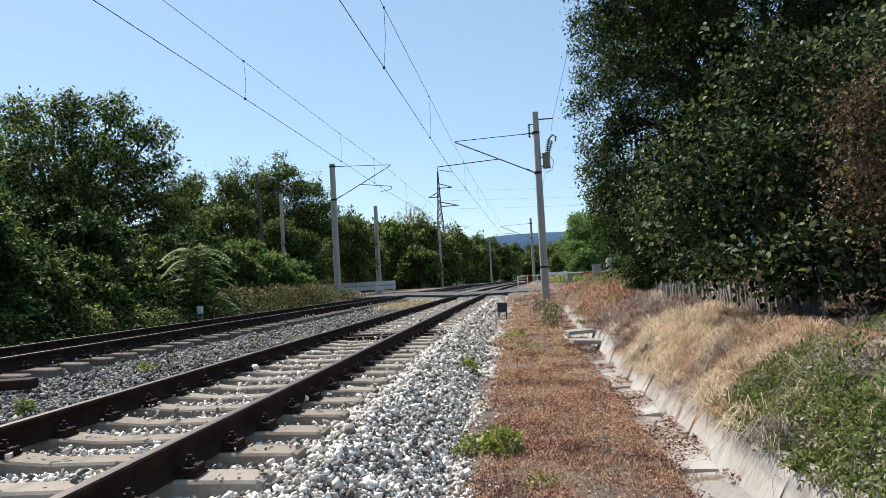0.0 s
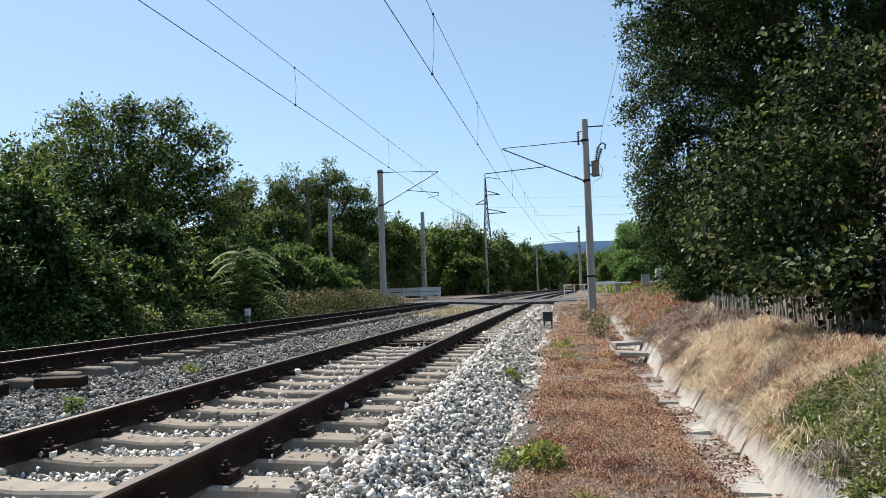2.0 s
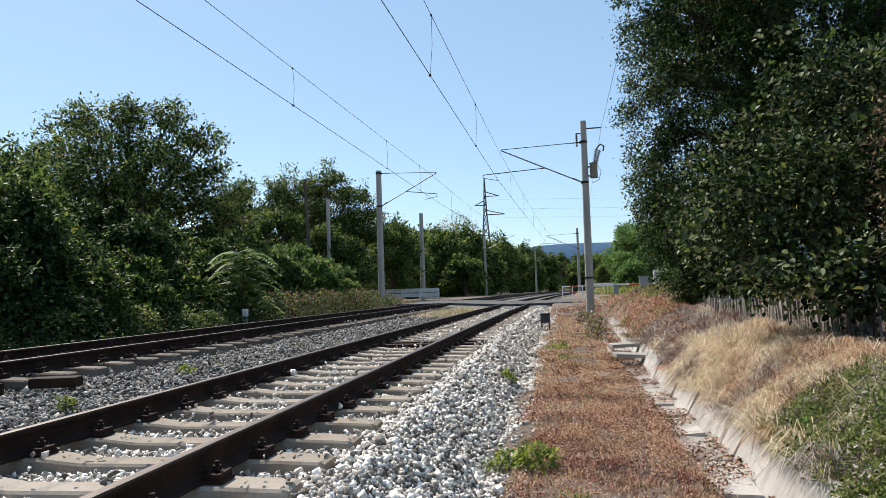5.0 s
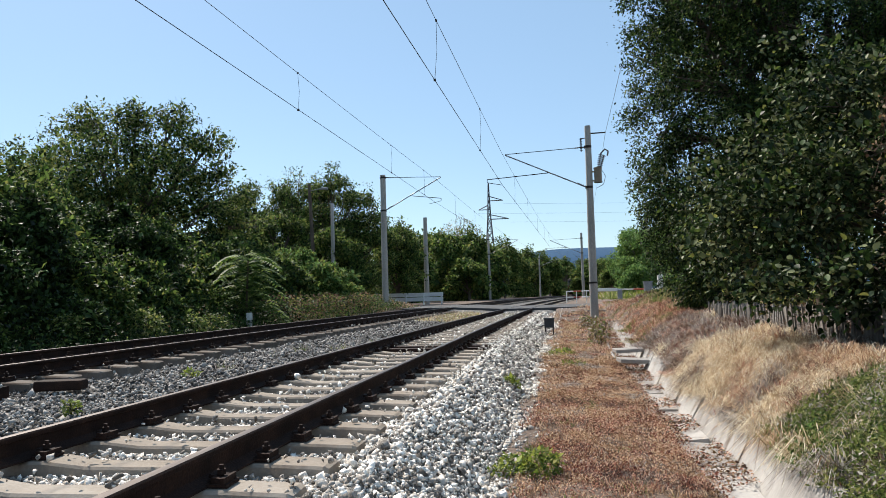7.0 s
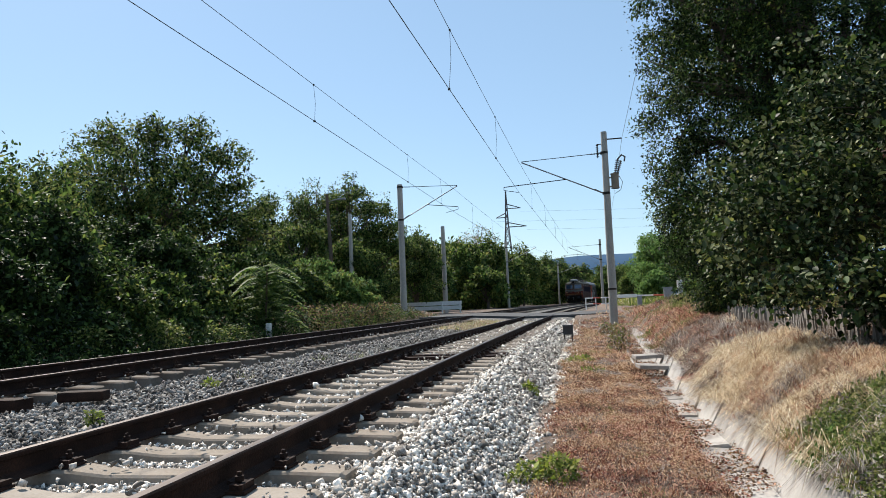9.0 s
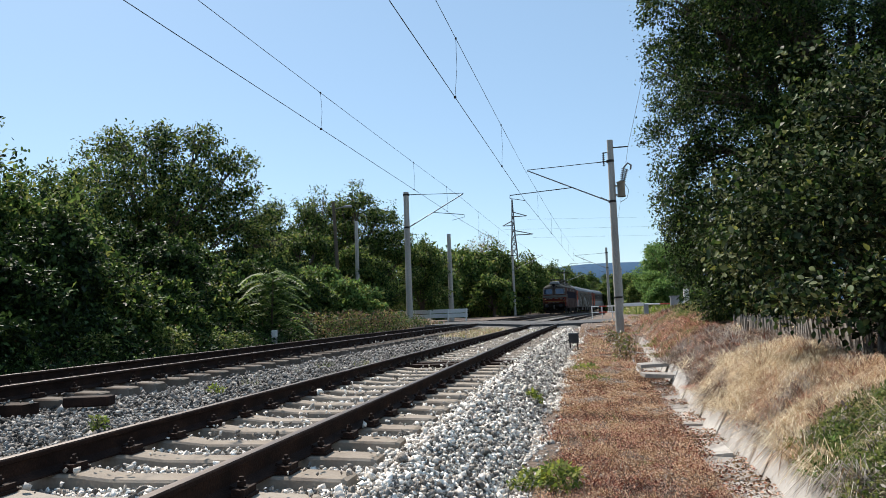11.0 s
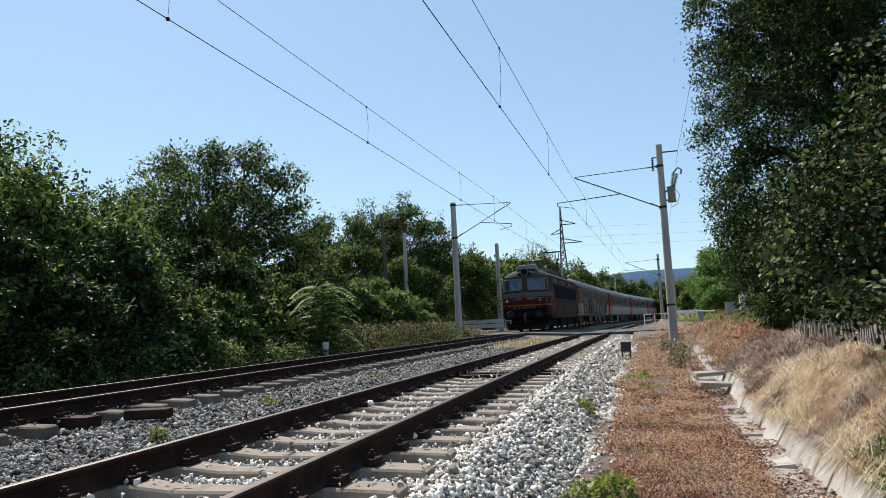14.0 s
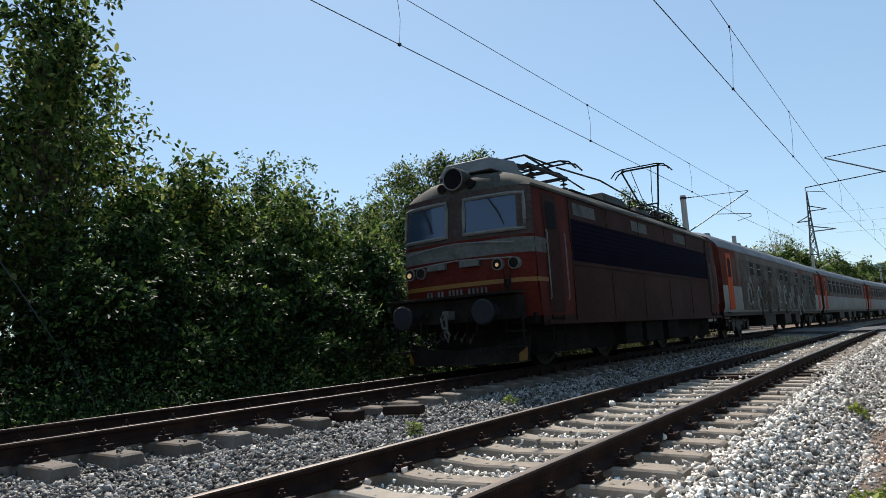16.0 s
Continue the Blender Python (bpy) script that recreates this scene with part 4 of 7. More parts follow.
def build_garden_plants():
    # the tall dark tree, its neighbours and the hazel above the fence; dark leaves stand in for deep shade
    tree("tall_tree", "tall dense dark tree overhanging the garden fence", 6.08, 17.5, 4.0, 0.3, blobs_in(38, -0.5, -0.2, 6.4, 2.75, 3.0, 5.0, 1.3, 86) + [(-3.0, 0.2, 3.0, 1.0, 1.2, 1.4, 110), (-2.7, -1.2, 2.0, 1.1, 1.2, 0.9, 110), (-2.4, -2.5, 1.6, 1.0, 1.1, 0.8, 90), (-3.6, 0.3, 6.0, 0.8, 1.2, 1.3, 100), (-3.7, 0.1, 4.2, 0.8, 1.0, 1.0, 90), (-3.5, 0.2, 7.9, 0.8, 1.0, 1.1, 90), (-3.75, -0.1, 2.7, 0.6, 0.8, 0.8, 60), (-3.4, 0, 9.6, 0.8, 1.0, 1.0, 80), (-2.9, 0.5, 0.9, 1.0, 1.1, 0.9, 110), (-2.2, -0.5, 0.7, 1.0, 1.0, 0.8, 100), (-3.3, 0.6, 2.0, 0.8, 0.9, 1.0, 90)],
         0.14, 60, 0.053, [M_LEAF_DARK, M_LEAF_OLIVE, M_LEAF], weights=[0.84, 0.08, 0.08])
    for x, y, h in ((7.5, 11.5, 6.5), (9.0, 16, 8.0), (6.6, 23, 6.0), (7.8, 7.0, 5.5)):
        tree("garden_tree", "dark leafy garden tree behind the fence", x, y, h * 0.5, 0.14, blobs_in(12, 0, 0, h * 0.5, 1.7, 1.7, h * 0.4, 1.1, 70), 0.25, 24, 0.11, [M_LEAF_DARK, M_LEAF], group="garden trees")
    tree("hazel_bush", "large-leaved hazel bush hanging over the bank", 4.35, 8.2, 1.0, 0.06, blobs_in(26, -0.3, 0, 1.65, 1.5, 1.5, 1.4, 0.45, 30) + [(-2.1, -0.1, 1.3, 0.45, 0.5, 0.4, 30), (-1.7, -0.3, 0.85, 0.6, 0.6, 0.35, 36), (-0.9, -0.9, 0.4, 0.7, 0.6, 0.35, 50), (-1.2, 0.4, 2.6, 0.5, 0.5, 0.6, 40), (0.2, -0.8, 0.5, 0.8, 0.6, 0.4, 50), (-2.4, 0.3, 1.6, 0.45, 0.45, 0.45, 40), (-2.3, 0, 1.25, 0.45, 0.5, 0.35, 30), (-1.9, 0.5, 2.1, 0.45, 0.5, 0.5, 40), (-1.6, -0.2, 1.4, 0.5, 0.5, 0.5, 44), (-2.5, 0.6, 1.2, 0.4, 0.4, 0.35, 26), (-1.4, 0.6, 3.0, 0.5, 0.5, 0.5, 30), (-2.2, -0.5, 0.6, 0.42, 0.4, 0.3, 26), (-1.85, -0.9, 0.5, 0.4, 0.4, 0.3, 26), (-1.45, -1.1, 0.5, 0.45, 0.4, 0.32, 30), (-1.1, -1.2, 0.6, 0.4, 0.4, 0.35, 26), (-2.4, 0.2, 0.8, 0.4, 0.4, 0.3, 24), (-0.6, -1.3, 0.9, 0.5, 0.4, 0.4, 30)], 0.12, 26, 0.048,
         [M_LEAF_HAZEL, M_LEAF_DARK, M_LEAF_OLIVE], long=1.2, category="bush", group="garden bushes", weights=[0.54, 0.38, 0.08], full=True)
    # dead creeper in the hazel
    dead = tagged(new("dead_creeper"), "tangle of dry brown creeper hanging in the hazel", "creeper")
    sh = Shape()
    bits = []
    for k in range(260):
        q = RNG.uniform()
        p = Vector((2.95 + 0.75 * q + RNG.normal(0, 0.12), 6.75 - 0.15 * q + RNG.normal(0, 0.12), 0.95 + 1.6 * RNG.uniform() ** 0.8))
        pts = [p]
        for i in range(3):
            pts.append(pts[-1] + Vector(RNG.normal(0, 0.06, 3)) - Vector((0, 0, 0.07)))
            bits.append(pts[-1])
        sh.tube(pts, 0.003, 4)
    part("stem", sh, M_DARKWEED, dead)
    p = np.repeat(np.array([tuple(b) for b in bits]), 4, 0)
    p = p + RNG.normal(0, 0.04, p.shape)
    part("foliage", leaf_mesh("foliage", p, np.zeros_like(p), 0.032, [M_LEAF_DRY, M_DARKWEED], 1.2, mi=RNG.choice(2, len(p))), None, dead, "shrivelled brown leaves")


def hill():
    sh = Shape()
    n = 60
    top = []
    for k in range(n + 1):
        x = -1800 + 3600 * k / n
        h = 164 + 10 * noise.noise(Vector((x * 0.003, 0, 0))) + 3 * noise.noise(Vector((x * 0.02, 5, 0))) - 0.03 * abs(x)
        top.append((x, h))
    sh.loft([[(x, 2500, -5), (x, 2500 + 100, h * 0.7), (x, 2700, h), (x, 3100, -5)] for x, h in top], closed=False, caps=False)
    tagged(part("hill_backdrop", sh, M_HILL, None, smooth=True), "long wooded hill on the horizon, coloured with blue haze", "hill", kind="structure")


# ---------------------------------------------------------------- weeds and grass
def blades(name, x, y, z, height, width, mats, label, lean=(0, 0), wild=0.5, mi=None, droop=0.0):
    """Thin bent blades: five points and three triangles each."""
    n = len(x)
    a = RNG.uniform(0, 2 * math.pi, n)
    side = np.stack([np.cos(a), np.sin(a), np.zeros(n)], -1) * (width * RNG.uniform(0.6, 1.4, n))[:, None] * 0.5
    h = height * RNG.uniform(0.45, 1.25, n)
    tilt = RNG.normal(0, wild, (n, 2)) + np.array(lean)
    d = np.concatenate([tilt, np.ones((n, 1))], 1)
    d /= np.linalg.norm(d, axis=1)[:, None]
    base = np.stack([x, y, z - 0.01], -1)
    mid = base + d * (h * 0.55)[:, None]
    tip = mid + (d * np.array([1.5, 1.5, 0.8]) - np.array([0, 0, 1.0]) * droop) * (h * 0.5)[:, None]
    v = np.stack([base - side, base + side, mid - side * 0.7, mid + side * 0.7, tip], 1)
    o = 5 * np.arange(n)[:, None]
    f = np.concatenate([o + np.array([[0, 1, 3]]), o + np.array([[0, 3, 2]]), o + np.array([[2, 3, 4]])], 1).reshape(-1, 3)
    me = cloud_mesh(name, v.reshape(-1, 3), f, mats, None if mi is None else np.repeat(mi, 3))
    return tagged(new(name, me), label, "weeds", kind="stuff")


def strewn(x0, x1, y0, y1, per):
    n = int((x1 - x0) * (y1 - y0) * per)
    return RNG.uniform(x0, x1, n), RNG.uniform(y0, y1, n)


def build_weeds():
    # reddish weeds on the path between ballast and drain, in small tufts
    xs, ys, hs, ts, ox, oy = [], [], [], [], [], []
    for y0, y1, per, k in ((-4, 2.0, 18, 1.8), (2.0, 7, 190, 1.0), (7, 13, 125, 1.15), (13, 22, 66, 1.45), (22, 35, 28, 1.9)):
        cx, cy = strewn(-0.95, 1.2, y0, y1, per)
        c = 32
        dx, dy = RNG.normal(0, 1, (2, len(cx) * c))
        xs.append(np.repeat(cx, c) + 0.034 * k * dx), ys.append(np.repeat(cy, c) + 0.034 * k * dy)
        ox.append(dx), oy.append(dy), hs.append(np.full(len(dx), k)), ts.append(np.repeat(RNG.normal(0, 1, len(cx)), c))
    x, y, k, own, dx, dy = (np.concatenate(q) for q in (xs, ys, hs, ts, ox, oy))
    patch = ripple(x, y, 0.9, 11.0) + 0.5 * ripple(x, y, 2.6, 12.0)
    edge = -0.42 + 0.34 * ripple(x, y, 0.55, 2.0) + 0.2 * ripple(x, y, 2.5, 4.0)
    x = x + bend(y) + np.where(x > 0.2, ditch_shift(y) * np.clip(x - 0.2, 0, 1), 0)
    keep = (x - bend(y) > edge + RNG.normal(0, 0.07, len(x))) & (patch > -0.44 + 0.1 * own)
    x, y, k, patch, own, dx, dy = (q[keep] for q in (x, y, k, patch, own, dx, dy))
    tone = ripple(x, y, 1.1, 31.0) + 0.6 * ripple(x, y, 4.0, 32.0) + 0.34 * own + RNG.normal(0, 0.1, len(x))
    far = smooth_step(6, 12, y) * 0.35
    mi = np.where(tone > 0.26 - far, 1, np.where(tone < -0.30 - far, 2, 0))
    mi = np.where(np.abs(own + 1.0) < 0.4, 4, mi)
    mi = np.where((ripple(x, y, 1.7, 41.0) + 0.2 * own > 0.55) & (RNG.uniform(size=len(x)) < 0.6), 3, mi)
    tall = 1 + 1.6 * np.clip(ripple(x, y, 3.2, 35.0) + 0.2 + 0.25 * own, 0, 1.4)
    blades("path_weeds", x, y, ground_z(x, y), 0.045 * k * tall, 0.0068 * k, [M_REDWEED, M_STRAW_ORANGE, M_GREYTWIG, M_GRASS, M_DARKWEED], "low dry reddish-brown weeds on the path", lean=np.stack([0.4 * dx, 0.4 * dy], -1), wild=0.8, mi=mi, droop=0.35)
    x, y = strewn(-0.75, 1.15, 1.8, 15, 4200)
    tone = ripple(x, y, 1.3, 91.0) + 0.5 * ripple(x, y, 4.2, 92.0) + RNG.normal(0, 0.12, len(x))
    keep = (x > -0.36 + 0.3 * ripple(x, y, 0.55, 2.0)) & (tone > -0.42)
    x, y, tone = x[keep], y[keep], tone[keep]
    p = np.stack([x, y, ground_z(x, y) + RNG.uniform(0.0, 0.075, len(x))], -1)
    mi = np.where(tone < -0.24, 1, np.where(tone < 0.26 - 0.03 * y, 0, np.where(tone < 0.40, 2, 3)))
    tagged(new("path_herbs", leaf_mesh("path_herbs", p, np.tile([0, 0, 0.6], (len(p), 1)), 0.0075 + 0.0010 * y, [M_REDWEED, M_DARKWEED, M_STRAW_ORANGE, M_GREYTWIG], 1.2, mi=mi)), "small withered red-brown herbs on the path", "weeds", kind="stuff")
    # bank beyond the drain: tufts of green grass, then straw, then grey and reddish stalks
    xs, ys, ks, ox, oy, ts = [], [], [], [], [], []
    for y0, y1, per, count, k in ((-4, 2.2, 9, 60, 1.8), (2.2, 5.6, 24, 90, 0.9), (5.6, 7, 46, 100, 1.0), (7, 12, 40, 105, 1.1), (12, 20, 20, 75, 1.4), (20, 36, 8, 70, 2.0)):
        cx, cy = strewn(1.48, 4.4 if y0 < 18 else 7.5, y0, y1, per)
        dx, dy = RNG.normal(0, 1, (2, len(cx) * count))
        xs.append(np.repeat(cx, count) + 0.05 * k * dx), ys.append(np.repeat(cy, count) + 0.05 * k * dy)
        ox.append(dx), oy.append(dy), ks.append(np.full(len(dx), k)), ts.append(np.repeat(RNG.normal(0, 1, len(cx)), count))
    x, y, k, dx, dy, own = (np.concatenate(q) for q in (xs, ys, ks, ox, oy, ts))
    # below the hazel the grass is thinned and darkened to paint in its shade
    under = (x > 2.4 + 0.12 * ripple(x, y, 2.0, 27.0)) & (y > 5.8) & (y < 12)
    keep = (x > 1.5) & (~under | (RNG.uniform(size=len(x)) < 0.3))
    x, y, k, dx, dy, own = (q[keep] for q in (x, y, k, dx, dy, own))
    x = x + bend(y) + ditch_shift(y)
    zone = y + 1.6 * ripple(x, y, 0.9, 21.0) + 0.5 * own + 0.8 * (x - 2.0)
    dry = 0.5 + 0.6 * ripple(x, y, 2.1, 23.0) + 0.26 * own + RNG.normal(0, 0.08, len(x))
    mi = np.where(zone < 5.6, np.where(dry < 0.5, 3, np.where(dry < 0.72, 2, np.where(dry < 0.9, 5, 3))),
                  np.where(zone < 9.8, np.where(dry < 0.74, 1, np.where(dry < 0.86, 4, np.where(dry < 1.0, 0, 5))),
                           np.where(zone < 15.5, np.where(dry < 0.58, 2, np.where(dry < 0.70, 0, np.where(dry < 0.92, 5, 1))), np.where(dry < 0.36, 0, np.where(dry < 0.58, 3, np.where(dry < 0.74, 4, np.where(dry < 0.9, 2, 5)))))))
    # dark weed colour stands for the hazel's shade here
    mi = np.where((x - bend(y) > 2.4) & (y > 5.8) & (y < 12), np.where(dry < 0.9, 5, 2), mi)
    h = np.where(mi == 1, 0.15, np.where(mi == 3, 0.11, 0.13)) * np.where(y > 15, 0.7, np.where(y < 5.8, 0.55, 0.9)) * np.clip(1 + 0.3 * own, 0.5, 1.8)
    lean = np.stack([0.55 * dx - 0.12, 0.55 * dy - 0.08], -1)
    lump = 0.16 * np.clip(ripple(x, y, 2.4, 25.0) + 0.25 * own + 0.1, 0, 1.2) * (y < 16)
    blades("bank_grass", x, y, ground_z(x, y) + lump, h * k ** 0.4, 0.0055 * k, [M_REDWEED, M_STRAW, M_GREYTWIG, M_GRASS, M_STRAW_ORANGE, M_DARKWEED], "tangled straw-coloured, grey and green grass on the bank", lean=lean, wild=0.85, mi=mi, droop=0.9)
    # leafy green herbs in low mounds on the near bank
    cx, cy = strewn(1.53, 3.9, 2.0, 6.9, 50)
    keep = (cy < 5.6 + 0.55 * (cx - 1.7) + 0.4 * ripple(cx, cy, 2.0, 51.0))
    cx, cy = cx[keep], cy[keep]
    ex, ey = strewn(1.53, 1.98, 2.0, 6.0, 120)
    cx, cy = np.concatenate([cx, ex]), np.concatenate([cy, ey])
    per = 140
    u = RNG.normal(size=(len(cx) * per, 3))
    u[:, 2] = np.abs(u[:, 2])
    u /= np.linalg.norm(u, axis=1)[:, None]
    r = np.repeat(RNG.uniform(0.07, 0.19, len(cx)), per)
    p = np.stack([np.repeat(cx, per), np.repeat(cy, per), np.zeros(len(u))], -1) + u * (r * RNG.uniform(0.5, 1.05, len(u)))[:, None] * np.array([1, 1, 0.8])
    p[:, 2] += np.maximum(ground_z(p[:, 0], p[:, 1]), -0.40) + 0.01
    kind = np.repeat(RNG.choice(5, len(cx), p=[0.46, 0.16, 0.20, 0.06, 0.12]), per)
    tagged(new("bank_herbs", leaf_mesh("bank_herbs", p, u, 0.021, [M_GRASS, M_LEAF, M_LEAF_OLIVE, M_LEAF_LIGHT, M_GREYTWIG], 1.3, mi=kind, full="mid")), "small green leafy herbs on the bank", "weeds", kind="stuff")

    def tufts(name, label, x0, x1, y0, y1, n, count, spread, length, width, mats, weights, lean=(0, 0), droop=1.4, clear=False):
        """Large tussocks: blades that rise from a hump, part outwards and bow down."""
        cx, cy = RNG.uniform(x0, x1, n), RNG.uniform(y0, y1, n)
        if clear:
            ok = ~(cx > 2.4 + 0.06 * (cy - 6))
            cx, cy = cx[ok], cy[ok]
            n = len(cx)
        dx, dy = RNG.normal(0, 1, (2, n * count))
        big = np.repeat(RNG.uniform(0.6, 1.35, n), count)
        x, y = np.repeat(cx, count) + spread * big * dx, np.repeat(cy, count) + spread * big * dy
        x = x + bend(y) + ditch_shift(y)
        z = ground_z(x, y) + 0.10 * big * np.exp(-0.5 * (dx * dx + dy * dy))
        z = np.where(x - bend(y) - ditch_shift(y) < 1.56, np.maximum(z, -0.36), z)
        mi = np.repeat(RNG.choice(len(mats), n, p=weights), count)
        stray = RNG.uniform(size=len(mi)) < 0.18
        mi = np.where(stray, RNG.choice(len(mats), len(mi)), mi)
        blades(name, x, y, z, length * big, width, mats, label, lean=np.stack([0.7 * dx + lean[0], 0.7 * dy + lean[1]], -1), wild=0.7, mi=mi, droop=droop)

    tufts("straw_tussocks", "thick tussocks of pale straw bowing over the bank", 1.55, 2.75, 5.9, 10.4, 105, 420, 0.12, 0.16, 0.0045, [M_STRAW, M_STRAW_ORANGE, M_REDWEED, M_GREYTWIG], [0.66, 0.2, 0.08, 0.06], clear=True)
    tufts("hanging_tussocks", "orange and grey dry grass hanging over the drain's edge", 1.53, 1.62, 4.6, 11.5, 14, 170, 0.05, 0.20, 0.006, [M_STRAW_ORANGE, M_STRAW, M_GREYTWIG, M_DARKWEED], [0.3, 0.25, 0.3, 0.15], lean=(-0.8, -0.1), droop=1.9)
    tufts("grey_stalks", "tangled grey dead stalks on the bank", 1.55, 3.0, 10.0, 16.5, 90, 150, 0.11, 0.17, 0.008, [M_GREYTWIG, M_DARKWEED, M_REDWEED], [0.62, 0.2, 0.18], droop=0.9)
    tufts("near_stalks", "grey dead stalks at the drain's edge", 1.56, 3.2, 2.4, 5.9, 60, 70, 0.09, 0.12, 0.0035, [M_GREYTWIG, M_DARKWEED, M_STRAW], [0.6, 0.25, 0.15], lean=(-0.5, -0.1), droop=1.5)
    tufts("red_weeds", "rust-red weeds on the bank", 1.5, 2.6, 15.5, 26, 64, 130, 0.14, 0.18, 0.012, [M_REDWEED, M_STRAW_ORANGE, M_GRASS], [0.62, 0.2, 0.18], droop=0.6)
    tufts("verge_weeds", "dry red and straw-coloured weeds beside the catenary pole", 0.0, 2.6, 27, 37.5, 90, 110, 0.18, 0.17, 0.016, [M_REDWEED, M_STRAW_ORANGE, M_GRASS, M_GREYTWIG], [0.45, 0.3, 0.1, 0.15], droop=0.6)
    tufts("mound_grass", "green and olive grass on the far mound", 2.6, 6.5, 18, 34, 190, 90, 0.2, 0.24, 0.02, [M_GRASS, M_LEAF_OLIVE, M_DARKWEED, M_STRAW_ORANGE], [0.42, 0.26, 0.18, 0.14], droop=0.5)
    tufts("meadow_grass", "tall yellow-green grass beyond the crossing road", 1.8, 15, 50.5, 74, 420, 60, 0.4, 0.75, 0.05, [M_YELLOWWEED, M_GRASS, M_STRAW], [0.5, 0.35, 0.15], droop=0.3)
    # straw hanging over the drain's edge
    x, y = strewn(1.53, 1.76, 2.2, 17, 2400)
    keep = ripple(x * 0.3, y, 1.5, 61.0) > 0.16
    x, y = x[keep], y[keep]
    x = x + bend(y) + ditch_shift(y)
    blades("hanging_straw", x, y, np.maximum(ground_z(x, y), -0.36) + 0.03, 0.26 * RNG.uniform(0.5, 1.2, len(x)), 0.006, [M_STRAW, M_STRAW_ORANGE, M_GREYTWIG, M_REDWEED], "dry straw hanging over the drain's edge", lean=(-0.45, -0.1), wild=0.7, mi=np.where(y < 6, RNG.choice(4, len(x), p=[0.15, 0.15, 0.55, 0.15]), np.where(y < 10.5, RNG.choice(4, len(x), p=[0.55, 0.25, 0.1, 0.1]), RNG.choice(4, len(x), p=[0.15, 0.15, 0.4, 0.3]))), droop=1.5)
    # leaf litter in the drain
    x, y = strewn(0.98, 1.40, -3, 26, 1500)
    keep = ripple(x, y, 1.4, 71.0) > -0.1
    x, y = x[keep], y[keep]
    x = x + bend(y) + ditch_shift(y)
    p = np.stack([x, y, np.full(len(x), -0.655) + RNG.uniform(0, 0.03, len(x))], -1)
    tagged(new("leaf_litter", leaf_mesh("leaf_litter", p, np.zeros((len(p), 3)), 0.024, [M_LEAF_DRY, M_REDWEED, M_DARKWEED], 1.2, droop=0.0, flat=0.25, mi=RNG.choice(3, len(p)))), "brown fallen leaves lying in the drain", "leaves", kind="stuff")
    # strip of weeds beyond the far track
    x, y = strewn(-12.2, -8.75, 2, 44, 300)
    x = x + bend(y)
    mi = RNG.choice(4, len(x), p=[0.5, 0.3, 0.1, 0.1])
    dry = (y > 24) & (RNG.uniform(size=len(x)) < 0.4)
    mi = np.where(dry, RNG.choice([2, 3, 4], len(x)), mi)
    # the nearest weeds turn dark, shade put into their colour
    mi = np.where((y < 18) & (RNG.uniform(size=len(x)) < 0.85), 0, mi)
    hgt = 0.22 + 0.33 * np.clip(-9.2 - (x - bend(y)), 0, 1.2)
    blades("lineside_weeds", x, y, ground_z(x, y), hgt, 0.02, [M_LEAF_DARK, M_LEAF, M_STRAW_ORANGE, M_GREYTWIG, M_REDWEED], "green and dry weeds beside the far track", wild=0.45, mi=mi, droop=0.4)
    x, y = strewn(-11.6, -9.3, 3, 40, 560)
    x = x + bend(y)
    p = np.stack([x, y, ground_z(x, y) + RNG.uniform(0.05, 0.7, len(x)) * np.clip(-8.9 - (x - bend(y)), 0.1, 1.2)], -1)
    # herbs nearer by take a darker mix that paints in the shade
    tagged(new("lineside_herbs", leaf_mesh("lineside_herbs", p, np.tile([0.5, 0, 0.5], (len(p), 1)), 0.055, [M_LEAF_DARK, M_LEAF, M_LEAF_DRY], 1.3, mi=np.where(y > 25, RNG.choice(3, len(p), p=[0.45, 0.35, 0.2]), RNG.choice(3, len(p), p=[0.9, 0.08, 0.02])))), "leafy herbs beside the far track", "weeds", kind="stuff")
    # thin weeds among the stones between the tracks and before the crossing
    x, y = strewn(-5.0, -4.2, 9.5, 16, 420)
    keep = ripple(x, y, 0.8, 81.0) > 0.1
    x, y = x[keep], y[keep]
    blades("track_grass", x + bend(y), y, bed_z(x), 0.16, 0.009, [M_GRASS, M_GREYTWIG], "thin grass growing between the tracks", wild=0.5, mi=RNG.choice(2, len(x)))
    x, y = strewn(-5.6, -3.6, 26, 36.5, 200)
    blades("crossing_grass", x + bend(y), y, bed_z(x), 0.2, 0.016, [M_STRAW_ORANGE, M_YELLOWWEED, M_STRAW], "yellow dry grass before the level crossing", wild=0.5, mi=RNG.choice(3, len(x), p=[0.4, 0.2, 0.4]))
    x, y = strewn(-3.4, -2.0, 33, 36.8, 120)
    blades("crossing_grass", x + bend(y), y, bed_z(x), 0.12, 0.014, [M_GRASS, M_YELLOWWEED], "green grass in the track before the crossing", wild=0.5, mi=RNG.choice(2, len(x)))


